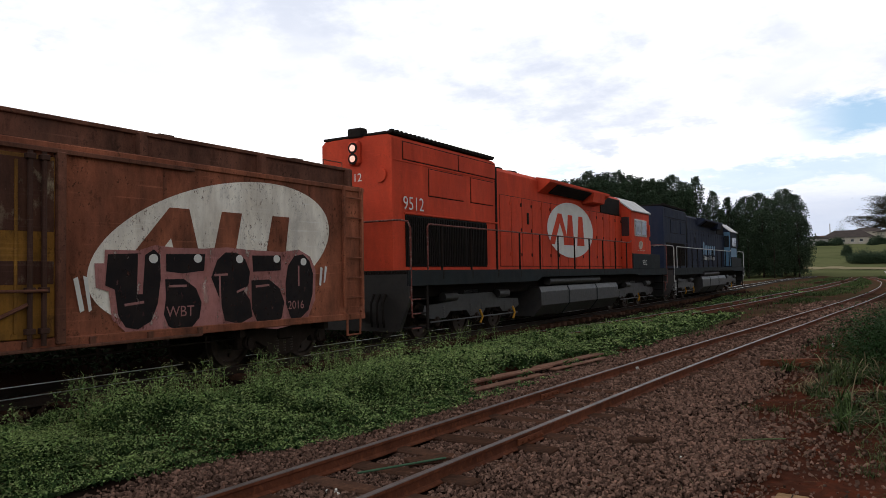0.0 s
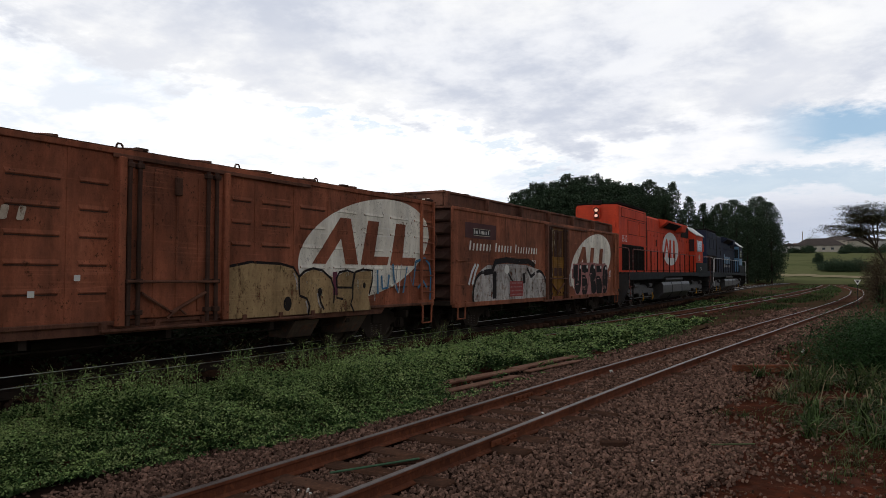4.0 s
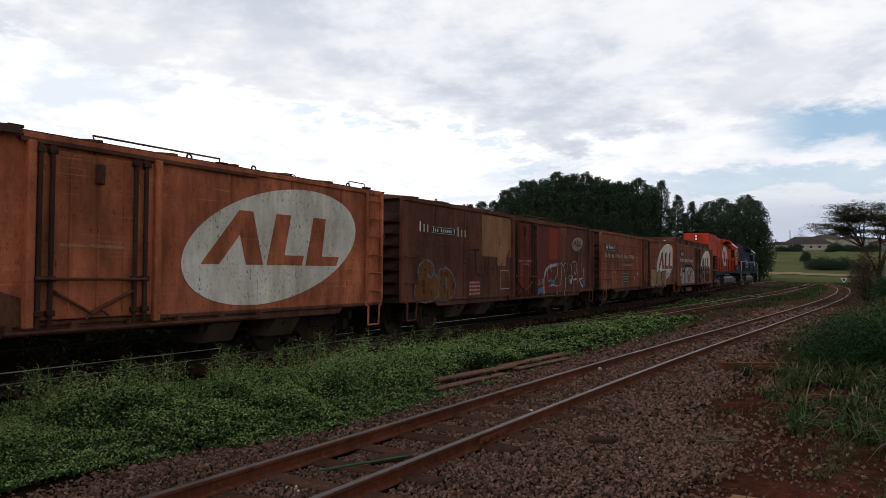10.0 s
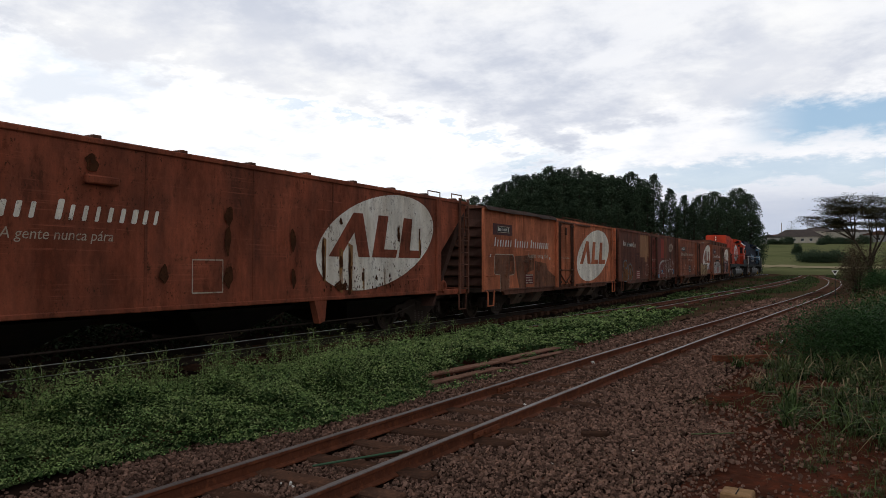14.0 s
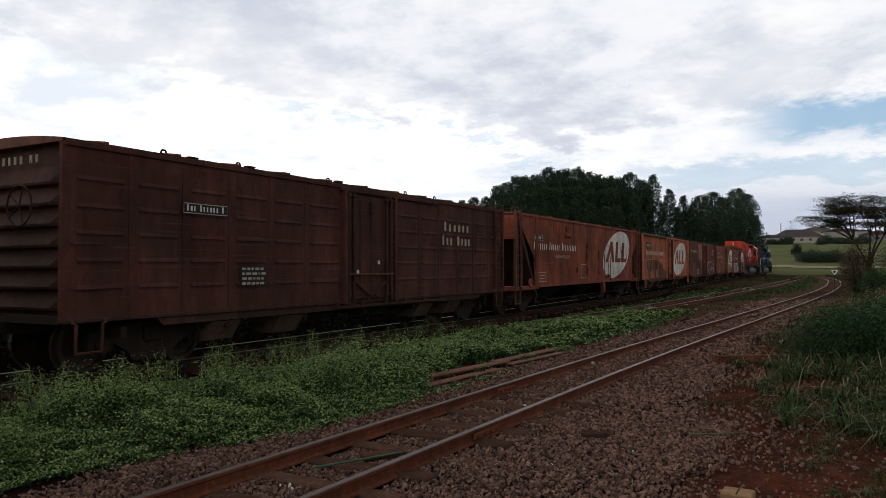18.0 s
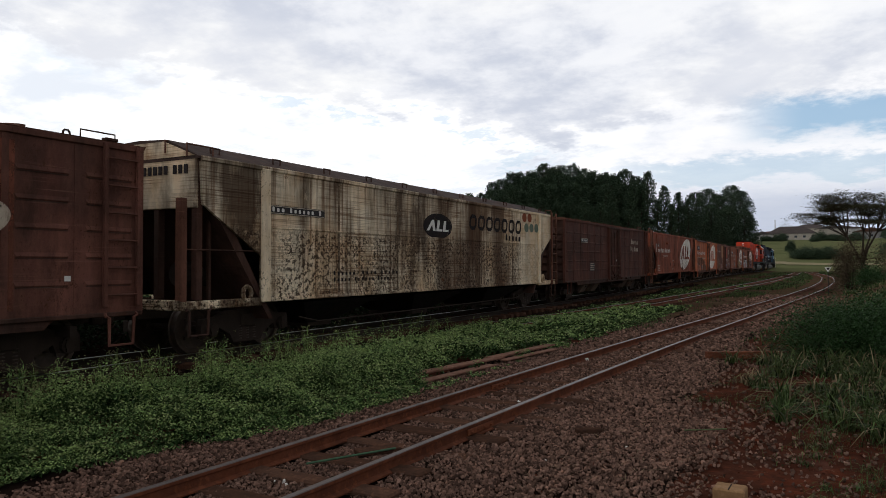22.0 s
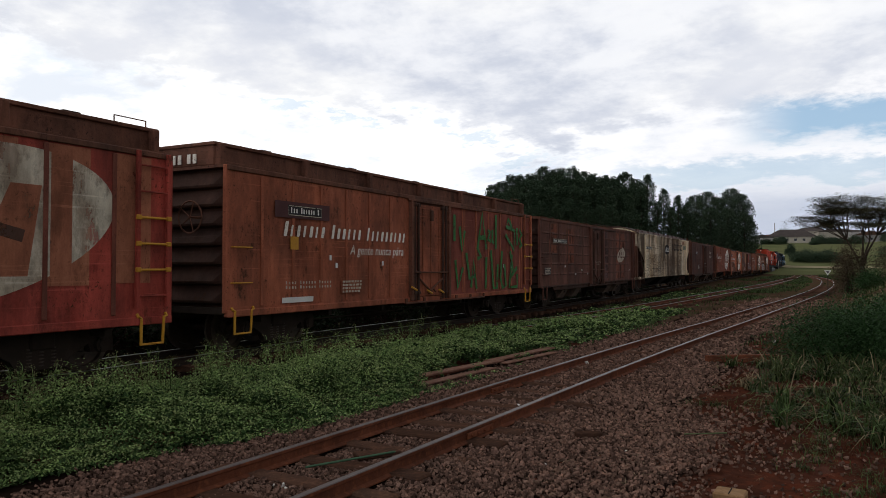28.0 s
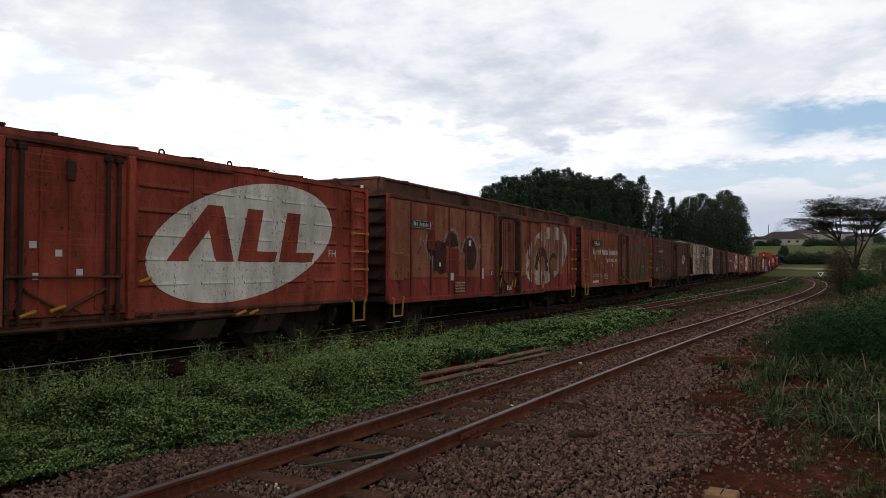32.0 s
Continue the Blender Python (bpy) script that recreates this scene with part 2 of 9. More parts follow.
M_RAILBRIGHT = material("bright_rail_head", (0.42, 0.41, 0.40), (0.32, 0.31, 0.30), scale=3, fine=90, rough=0.38, metal=1.0, bump=0.03)
M_SLEEPER = material("old_sleeper_wood", (0.085, 0.045, 0.03), (0.05, 0.03, 0.023), (0.12, 0.06, 0.038), scale=8, fine=50, rough=0.95, bump=0.5, random=0.3)
M_PLANK = material("red_brown_plank", (0.21, 0.105, 0.07), (0.12, 0.055, 0.04), (0.27, 0.16, 0.11), scale=5, fine=60, rough=0.85, bump=0.4, random=0.15)
# Bright tips and dark lower leaves put the weeds' own shading into colour.
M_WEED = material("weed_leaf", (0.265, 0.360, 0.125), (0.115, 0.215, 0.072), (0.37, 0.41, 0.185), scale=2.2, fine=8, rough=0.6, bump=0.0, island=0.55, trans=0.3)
M_WEEDLOW = material("shade_dark_weed_leaf", (0.042, 0.080, 0.026), (0.022, 0.046, 0.016), (0.07, 0.098, 0.034), scale=1.2, fine=8, rough=0.6, bump=0.0, island=0.5, trans=0.2)
M_WEEDTOP = material("weed_seed_head", (0.22, 0.20, 0.10), (0.14, 0.15, 0.07), scale=2, fine=8, rough=0.8, bump=0.0, island=0.3, trans=0.2)
M_GRASS = material("grass_blade", (0.052, 0.082, 0.026), (0.082, 0.088, 0.038), (0.022, 0.042, 0.013), scale=0.8, fine=8, rough=0.65, bump=0.0, island=0.85, trans=0.25)
M_DRY = material("dry_grass_blade", (0.26, 0.20, 0.12), (0.18, 0.15, 0.08), scale=0.8, fine=8, rough=0.8, bump=0.0, island=0.35, trans=0.2)
M_BUSHLEAF = material("bush_leaf", (0.032, 0.070, 0.024), (0.014, 0.034, 0.012), (0.055, 0.10, 0.036), scale=1.6, fine=8, rough=0.55, bump=0.0, island=0.55, trans=0.2)
M_FARSOIL = material("trodden_earth", (0.080, 0.048, 0.032), (0.058, 0.050, 0.025), (0.095, 0.045, 0.028), scale=0.35, amount=0.9, fine=20, rough=0.97, bump=0.5, mottle=0.3)
M_FIELD = material("pasture", (0.118, 0.128, 0.058), (0.145, 0.142, 0.072), (0.082, 0.100, 0.042), scale=0.02, fine=0.6, rough=0.95, bump=0.0)
M_LEAFDARK = material("forest_leaf", (0.050, 0.076, 0.044), (0.030, 0.050, 0.031), (0.068, 0.092, 0.052), scale=0.3, fine=2, rough=0.75, bump=0.0, island=0.35, random=0.0, trans=0.12)
M_LEAFSPARSE = material("flat_crown_leaf", (0.055, 0.055, 0.028), (0.07, 0.045, 0.03), (0.04, 0.06, 0.02), scale=0.5, fine=2, rough=0.65, bump=0.0, island=0.4, trans=0.2)
M_BARK = material("bark", (0.06, 0.045, 0.035), (0.03, 0.025, 0.02), scale=4, fine=30, rough=0.95, bump=0.5)
M_BLACKSTEEL = material("black_grimy_steel", (0.012, 0.011, 0.011), (0.022, 0.016, 0.013), scale=4, fine=60, rough=0.85, bump=0.15, grime=0.4, grime_col=(0.03, 0.018, 0.012))
M_UNDER = material("brown_grimy_underframe", (0.042, 0.029, 0.023), (0.022, 0.016, 0.013), scale=4, fine=60, rough=0.85, bump=0.2, grime=0.5)
M_WHEEL = material("wheel_steel", (0.075, 0.05, 0.038), (0.03, 0.024, 0.02), scale=8, fine=80, rough=0.5, metal=0.4)
M_YELLOW = material("safety_yellow_paint", (0.55, 0.27, 0.02), (0.4, 0.17, 0.02), scale=10, rough=0.6)
M_WHITE = material("old_white_paint", (0.86, 0.81, 0.72), (0.70, 0.64, 0.54), (0.46, 0.38, 0.29), scale=2.0, streak=True, fine=50, rough=0.75, bump=0.05, mottle=0.22, rust=0.16, speck=0.95, rust_col=(0.10, 0.045, 0.022), alpha_wear=0.45)
M_WHITERUST = material("rust_pocked_white_paint", (0.90, 0.87, 0.80), (0.76, 0.72, 0.63), (0.42, 0.36, 0.28), scale=2.0, streak=True, fine=50, rough=0.75, bump=0.05, mottle=0.24, rust=0.42, speck=1.0, grime=0.3, grime_col=(0.36, 0.20, 0.07), rust_col=(0.075, 0.028, 0.015), alpha_wear=0.4)
M_WHITECLEAN = material("white_paint", (0.72, 0.70, 0.66), (0.6, 0.57, 0.52), scale=3, fine=50, rough=0.6, bump=0.03)
M_PALE = material("faded_pale_lettering", (0.52, 0.44, 0.35), (0.38, 0.29, 0.22), scale=5, fine=50, rough=0.75, bump=0.0, alpha_wear=0.8, wear_scale=14)
M_NUMPLATE = material("dark_number_board", (0.018, 0.016, 0.017), (0.03, 0.022, 0.02), scale=5, rough=0.7, bump=0.03)
M_GRBLACK = material("graffiti_black", (0.016, 0.013, 0.014), (0.032, 0.022, 0.019), scale=4, rough=0.8, bump=0.02, alpha_wear=0.6, wear_scale=12)
M_GRPINK = material("graffiti_pink", (0.36, 0.17, 0.16), (0.28, 0.11, 0.09), scale=4, rough=0.65, bump=0.02, alpha_wear=0.5)
M_GRSILVER = material("graffiti_silver", (0.46, 0.43, 0.41), (0.31, 0.26, 0.23), (0.20, 0.13, 0.10), scale=2.2, rough=0.7, bump=0.02, mottle=0.4, speck=0.9, rust=0.3, alpha_wear=0.85, wear_scale=5)
M_GRBLUE = material("graffiti_blue", (0.045, 0.16, 0.29), (0.05, 0.14, 0.22), scale=4, rough=0.65, bump=0.02, alpha_wear=0.6)
M_GRGREEN = material("graffiti_green", (0.03, 0.16, 0.03), (0.025, 0.10, 0.025), scale=4, rough=0.65, bump=0.02, alpha_wear=0.7)
M_REDPLATE = material("red_data_panel", (0.30, 0.035, 0.03), (0.2, 0.03, 0.03), scale=6, rough=0.65, bump=0.02)
M_LOCORED = material("locomotive_red_paint", (0.66, 0.074, 0.032), (0.55, 0.058, 0.027), (0.42, 0.046, 0.025), scale=1.2, amount=0.6, streak=True, mottle=0.16, speck=0.3, fine=50, rough=0.72, bump=0.04, grime=0.25, grime_col=(0.12, 0.03, 0.02))
M_OILSTEEL = material("oily_black_steel", (0.026, 0.024, 0.024), (0.045, 0.036, 0.030), (0.016, 0.014, 0.014), scale=3, fine=50, rough=0.5, bump=0.15, grime=0.3, spec=0.6)
M_LOCOBLUE = material("locomotive_navy_paint", (0.016, 0.023, 0.048), (0.022, 0.027, 0.046), (0.045, 0.045, 0.052), scale=1.2, streak=True, fine=50, rough=0.75, bump=0.04, grime=0.3, grime_col=(0.03, 0.03, 0.03))
M_LOCOSKY = material("locomotive_pale_blue_paint", (0.12, 0.24, 0.36), (0.08, 0.17, 0.27), scale=1.2, fine=50, rough=0.55, bump=0.03)
M_LOCOGREY = material("weathered_silver_paint", (0.55, 0.54, 0.52), (0.4, 0.38, 0.35), scale=2, fine=50, rough=0.5, metal=0.3, bump=0.03)
M_DARKGREY = material("dark_grey_paint", (0.024, 0.030, 0.032), (0.018, 0.020, 0.022), scale=2, fine=50, rough=0.8, bump=0.04, grime=0.3)
M_GLASS = material("cab_glass", (0.02, 0.022, 0.025), (0.025, 0.028, 0.03), scale=2, fine=20, rough=0.12, bump=0.0, spec=0.8)
M_CONCRETE = material("house_wall", (0.30, 0.27, 0.24), (0.22, 0.19, 0.165), scale=0.4, fine=6, rough=0.9, bump=0.0, random=0.45)
M_TILE = material("roof_tile", (0.13, 0.07, 0.05), (0.085, 0.05, 0.04), scale=0.5, fine=8, rough=0.9, bump=0.0, random=0.2)


def glow(name, col, power):
    m = bpy.data.materials.new(name)
    m.use_nodes = True
    b = m.node_tree.nodes["Principled BSDF"]
    b.inputs["Base Color"].default_value = (*col, 1)
    b.inputs["Emission Color"].default_value = (*col, 1)
    b.inputs["Emission Strength"].default_value = power
    return m


M_LAMP = glow("tail_lamp_lens", (1.0, 0.50, 0.40), 0.60)


# ---------------------------------------------------------------- mesh tools
class Geo:
    """Collects vertices and faces."""
    def __init__(self):
        self.v, self.f = [], []

    def add(self, vs, fs):
        n = len(self.v)
        self.v += [tuple(p) for p in vs]
        self.f += [tuple(i + n for i in f) for f in fs]
        return self

    def box(self, x0, x1, y0, y1, z0, z1, b=0.0):
        if b <= 0:
            vs = [(x, y, z) for z in (z0, z1) for y in (y0, y1) for x in (x0, x1)]
            return self.add(vs, [(0, 2, 3, 1), (4, 5, 7, 6), (0, 1, 5, 4), (2, 6, 7, 3), (0, 4, 6, 2), (1, 3, 7, 5)])
        b = min(b, (x1 - x0) * 0.45, (y1 - y0) * 0.45, (z1 - z0) * 0.45)
        vs, idx = [], {}
        for k, (z, zi) in enumerate(((z0, z0 + b), (z1, z1 - b))):
            for j, (y, yi) in enumerate(((y0, y0 + b), (y1, y1 - b))):
                for i, (x, xi) in enumerate(((x0, x0 + b), (x1, x1 - b))):
                    idx[i, j, k] = len(vs)
                    vs += [(x, yi, zi), (xi, y, zi), (xi, yi, z)]
        q = lambda i, j, k, a: idx[i, j, k] + a
        fs = []
        for s in (0, 1):
            fs.append([q(s, 0, 0, 0), q(s, 1, 0, 0), q(s, 1, 1, 0), q(s, 0, 1, 0)][::1 if s else -1])
            fs.append([q(0, s, 0, 1), q(0, s, 1, 1), q(1, s, 1, 1), q(1, s, 0, 1)][::1 if s else -1])
            fs.append([q(0, 0, s, 2), q(1, 0, s, 2), q(1, 1, s, 2), q(0, 1, s, 2)][::1 if s else -1])
        for s in (0, 1):
            for r in (0, 1):
                w = 1 if (s ^ r) else -1
                fs.append([q(0, s, r, 1), q(1, s, r, 1), q(1, s, r, 2), q(0, s, r, 2)][::w])
                fs.append([q(s, 0, r, 0), q(s, 0, r, 2), q(s, 1, r, 2), q(s, 1, r, 0)][::w])
                fs.append([q(s, r, 0, 0), q(s, r, 1, 0), q(s, r, 1, 1), q(s, r, 0, 1)][::w])
        for i in (0, 1):
            for j in (0, 1):
                for k in (0, 1):
                    t = [q(i, j, k, 0), q(i, j, k, 1), q(i, j, k, 2)]
                    fs.append(t if (i + j + k) % 2 else t[::-1])
        return self.add(vs, fs)

    def cyl(self, a, b, r, n=10, r2=None, caps=True):
        a, b = Vector(a), Vector(b)
        d = (b - a).normalized()
        u = d.orthogonal().normalized()
        w = d.cross(u)
        r2 = r if r2 is None else r2
        vs = [a + (u * math.cos(t) + w * math.sin(t)) * r for t in [2 * math.pi * i / n for i in range(n)]]
        vs += [b + (u * math.cos(t) + w * math.sin(t)) * r2 for t in [2 * math.pi * i / n for i in range(n)]]
        fs = [(i, (i + 1) % n, n + (i + 1) % n, n + i) for i in range(n)]
        if caps:
            fs += [tuple(range(n))[::-1], tuple(range(n, 2 * n))]
        return self.add(vs, fs)

    def tube(self, pts, r=0.015, n=6):
        """One bent bar along points, mitred at the bends."""
        P = [Vector(p) for p in pts]
        closed = (P[0] - P[-1]).length < 1e-6
        if closed:
            P = P[:-1]
        m = len(P)
        dirs = []
        for i in range(m):
            a = P[(i - 1) % m] if closed or i else P[i]
            b = P[(i + 1) % m] if closed or i < m - 1 else P[i]
            dirs.append((b - a).normalized() if (b - a).length > 1e-9 else Vector((0, 0, 1)))
        u = dirs[0].orthogonal().normalized()
        vs = []
        for p, d in zip(P, dirs):
            u = (u - d * u.dot(d)).normalized() if (u - d * u.dot(d)).length > 1e-6 else d.orthogonal().normalized()
            w = d.cross(u)
            vs += [p + (u * math.cos(t) + w * math.sin(t)) * r for t in [2 * math.pi * k / n for k in range(n)]]
        fs = [(i * n + k, i * n + (k + 1) % n, ((i + 1) % m) * n + (k + 1) % n, ((i + 1) % m) * n + k) for i in range(m if closed else m - 1) for k in range(n)]
        if not closed:
            fs += [tuple(range(n))[::-1], tuple(range((m - 1) * n, m * n))]
        return self.add(vs, fs)

    def prism(self, poly, axis, a, b):
        """Extrudes a polygon of 2D points along an axis; for x the points are (y, z), for y (x, z), for z (x, y)."""
        put = {"x": lambda p, t: (t, p[0], p[1]), "y": lambda p, t: (p[0], t, p[1]), "z": lambda p, t: (p[0], p[1], t)}[axis]
        n = len(poly)
        vs = [put(p, a) for p in poly] + [put(p, b) for p in poly]
        fs = [(i, (i + 1) % n, n + (i + 1) % n, n + i) for i in range(n)] + [tuple(range(n))[::-1], tuple(range(n, 2 * n))]
        return self.add(vs, fs)

    def sheet(self, poly, x):
        """A flat painted mark on a side, from points (y, z)."""
        return self.add([(x, y, z) for y, z in poly], [tuple(range(len(poly)))])

    def lathe(self, prof, axis_at, n=20):
        """Turns points (x, r) round the x axis through axis_at."""
        cx, cy, cz = axis_at
        m = len(prof)
        vs = [(cx + x, cy + r * math.cos(t), cz + r * math.sin(t)) for t in [2 * math.pi * i / n for i in range(n)] for x, r in prof]
        fs = [(i * m + j, i * m + j + 1, ((i + 1) % n) * m + j + 1, ((i + 1) % n) * m + j) for i in range(n) for j in range(m - 1)]
        return self.add(vs, fs)

    def mesh(self, name):
        me = bpy.data.meshes.new(name)
        me.from_pydata(self.v, [], self.f)
        bm = bmesh.new()
        bm.from_mesh(me)
        bmesh.ops.recalc_face_normals(bm, faces=bm.faces)
        bm.to_mesh(me)
        bm.free()
        return me


APART = {"overpaint", "graffiti_fill", "figure", "outline", "highlight", "graffiti_line", "paint_drip"}


def islands(geo):
    """The separate pieces of a Geo, each as a Geo of its own."""
    root = list(range(len(geo.v)))

    def find(i):
        while root[i] != i:
            root[i] = root[root[i]]
            i = root[i]
        return i
    for f in geo.f:
        for i in f[1:]:
            root[find(i)] = find(f[0])
    groups = {}
    for f in geo.f:
        groups.setdefault(find(f[0]), []).append(f)
    out = []
    for fs in groups.values():
        ids = sorted({i for f in fs for i in f})
        at = {i: k for k, i in enumerate(ids)}
        out.append(Geo().add([geo.v[i] for i in ids], [tuple(at[i] for i in f) for f in fs]))
    return out


def part(name, geo, mat, parent, label="", at=None):
    """Links a Geo, or a ready mesh, as one mesh object under a thing or a part."""
    if isinstance(geo, Geo) and name in APART:
        pieces = islands(geo)
        for g in pieces[1:]:
            part(name, g, mat, parent, label, at)
        geo = pieces[0]
    me = geo.mesh(name) if isinstance(geo, Geo) else geo
    if not me.materials:
        me.materials.append(mat)
    ob = new(name, me)
    ob.parent = parent
    if at:
        ob.location = at
    if label:
        tagged(ob, label)
    return ob


def thing(name, label, category, group="", kind="", geo=None, mat=None, at=None):
    me = None
    if geo is not None:
        me = geo.mesh(name) if isinstance(geo, Geo) else geo
        if mat:
            me.materials.append(mat)
    ob = new(name, me)
    if at:
        ob.location = at
    return tagged(ob, label, category, group, kind)


def big_mesh(name, verts, faces, mat, flat=True):
    """A mesh from number arrays (n, 3) and (m, k)."""
    me = bpy.data.meshes.new(name)
    verts, faces = np.asarray(verts, dtype=np.float32), np.asarray(faces, dtype=np.int32)
    k = faces.shape[1]
    me.vertices.add(len(verts))
    me.vertices.foreach_set("co", verts.ravel())
    me.loops.add(faces.size)
    me.loops.foreach_set("vertex_index", faces.ravel())
    me.polygons.add(len(faces))
    me.polygons.foreach_set("loop_start", np.arange(0, faces.size, k, dtype=np.int32))
    me.update(calc_edges=True)
    me.materials.append(mat)
    if flat:
        me.shade_flat()
    return me


RNG = np.random.default_rng(7)

# ---------------------------------------------------------------- lines of the tracks
# main line: metres along it, heading (degrees to the right of +Y), rise of the rail
LINE_S = [0, 25, 50, 80, 110, 140, 180, 260]
LINE_H = [-1.642, -2.113, -2.925, -4.2, -2.449, -1.504, -1.158, 4.0]
LINE_Z = [-0.039, 0.039, 0.226, 0.422, 0.543, 0.625, 0.655, 0.9]
HALF = 1.38                                    # half a wagon's width
MAIN_RAIL = 0.37                               # top of the main rails near the camera
SIDE_RAIL = 0.17
S_GRID = np.linspace(-60, 300, 1441)
_h = np.radians(np.interp(S_GRID, LINE_S, LINE_H))
_mid = (_h[1:] + _h[:-1]) / 2
_x = np.concatenate([[0], np.cumsum(np.sin(_mid))]) * 0.25
_y = np.concatenate([[0], np.cumsum(np.cos(_mid))]) * 0.25
_i8 = int(np.searchsorted(S_GRID, 8.0))
MAIN_X = _x - _x[_i8] - 9.1 - HALF
MAIN_Y = _y - _y[_i8] + 8.0
MAIN_Z = np.interp(S_GRID, LINE_S, LINE_Z) + MAIN_RAIL


def main_at(s):
    return Vector((np.interp(s, S_GRID, MAIN_X), np.interp(s, S_GRID, MAIN_Y), np.interp(s, S_GRID, MAIN_Z)))


def rise(y):
    """How far the ground climbs away from the camera."""
    return np.interp(y, [0, 25, 50, 80, 110, 140, 180], [0, 0.02, 0.2, 0.4, 0.52, 0.6, 0.62])


def smooth_line(ys, xs):
    """A soft curve through a few plan points; returns a function y -> x."""
    yy = np.arange(ys[0], ys[-1] + 0.01, 0.5)
    xx = np.interp(yy, ys, xs)
    k = np.hanning(33)
    pad = np.concatenate([xx[0] + (np.arange(-16, 0)) * (xx[1] - xx[0]), xx, xx[-1] + np.arange(1, 17) * (xx[-1] - xx[-2])])
    sm = np.convolve(pad, k / k.sum(), "valid")
    return lambda y: np.interp(y, yy, sm)


siding_x = smooth_line([-20, 12, 20, 30, 40, 55, 70, 90, 110, 140, 180], [-4.17, -4.17, -4.02, -3.66, -3.2, -2.8, -2.85, -3.6, -5.2, -8.5, -12.6])
loop_x = smooth_line([14, 24, 30, 38, 52, 70, 100, 130, 170], [-9.35, -8.75, -8.4, -8.15, -7.85, -7.6, -8.2, -9.6, -12.0])
main_x = lambda y: np.interp(y, MAIN_Y, MAIN_X)


def hash_noise(x, y, f, seed=0.0):
    """Soft value noise for arrays."""
    x, y = np.asarray(x) * f + seed * 17.3, np.asarray(y) * f - seed * 9.1
    xi, yi = np.floor(x), np.floor(y)
    fx, fy = x - xi, y - yi
    fx, fy = fx * fx * (3 - 2 * fx), fy * fy * (3 - 2 * fy)
    r = lambda a, b: np.modf(np.abs(np.sin(a * 127.1 + b * 311.7 + seed) * 43758.5453))[0]
    return (r(xi, yi) * (1 - fx) + r(xi + 1, yi) * fx) * (1 - fy) + (r(xi, yi + 1) * (1 - fx) + r(xi + 1, yi + 1) * fx) * fy


def ground_z(x, y):
    x, y = np.asarray(x, dtype=float), np.asarray(y, dtype=float)
    z = rise(y) - 0.02
    up = lambda c, half, soft, h: h * np.clip((half + soft - np.abs(x - c)) / soft, 0, 1)
    z = z + np.maximum(up(main_x(y), 1.4, 0.9, 0.17), up(siding_x(y), 1.2, 1.2, 0.03) * (y < 170))
    z = z + (hash_noise(x, y, 0.9, 1) - 0.5) * 0.05 + (hash_noise(x, y, 0.25, 2) - 0.5) * 0.08 * (np.abs(x - siding_x(y)) > 2)
    # the bank beyond the main line
    z = z + 0.85 * np.clip((main_x(y) - 3.0 - x) / 1.8, 0, 1) * np.interp(y, [-40, 60, 110], [1, 1, 0.2])
    # the bank to the right and the hill beyond
    z = z + np.clip((x + 0.8) / 6, 0, 1) * 0.35 * np.clip((y - 3) / 10, 0, 1)
    z = z + 1.0 * np.clip((x + 1.2) / 2.6, 0, 1) * np.clip((y - 24) / 18, 0, 1) * np.clip((95 - y) / 30, 0, 1)
    d = np.hypot(x, y)
    hill = np.interp(d, [0, 140, 190, 240, 300, 330, 420, 700, 1500, 3500], [0, 0, 2.0, 6.0, 10.3, 12.0, 14.0, 16, 18, 20])
    side = np.clip((np.arctan2(x, y) + 0.75) / 0.35, 0, 1)
    return z + hill * side


def build_ground():
    xs = np.concatenate([-np.geomspace(3500, 40, 26), np.arange(-38, -13, 1.5), np.arange(-13, 6, 0.35), np.arange(6, 40, 2), np.geomspace(42, 3500, 26)])
    ys = np.concatenate([-np.geomspace(3500, 30, 16), np.arange(-28, 0, 2), np.arange(0, 40, 0.35), np.arange(40, 130, 1.5), np.geomspace(131, 3500, 60)])
    X, Y = np.meshgrid(xs, ys)
    Z = ground_z(X, Y)
    n, m = len(ys), len(xs)
    V = np.stack([X.ravel(), Y.ravel(), Z.ravel()], 1)
    i = np.arange(n * m).reshape(n, m)
    Q = np.stack([i[:-1, :-1], i[:-1, 1:], i[1:, 1:], i[1:, :-1]], -1).reshape(-1, 4)
    me = big_mesh("ground", V, Q, M_SOIL, False)
    me.materials.append(M_FIELD)
    c = V[Q].mean(1)
    far = (np.hypot(c[:, 0], c[:, 1]) > 152 + 14 * (hash_noise(c[:, 0], c[:, 1], 0.06, 5) - 0.5)) | (c[:, 0] < -22) | ((c[:, 0] > 14))
    me.materials.append(M_BED)
    d = c[:, 0] - siding_x(c[:, 1])
    bed = (c[:, 0] < main_x(c[:, 1]) + 1.5) | ((c[:, 1] < 30) & (c[:, 1] > -12) & (d > -2.1) & (d < np.interp(c[:, 1], [3, 6, 9, 13, 20], [2.7, 2.7, 2.2, 1.9, 1.5])))
    bed &= (c[:, 1] < 60) & ~far
    me.materials.append(M_FARSOIL)
    back = c[:, 1] > 24 + 8 * (hash_noise(c[:, 0], c[:, 1], 0.5, 21) - 0.5)
    me.polygons.foreach_set("material_index", np.where(far, 1, np.where(bed, 2, np.where(back, 3, 0))).astype(np.int32))
    me.polygons.foreach_set("use_smooth", np.ones(len(Q), dtype=bool))
    return thing("ground", "red soil and gravel by the tracks rising to green pasture", "ground", kind="structure", geo=me)


build_ground()


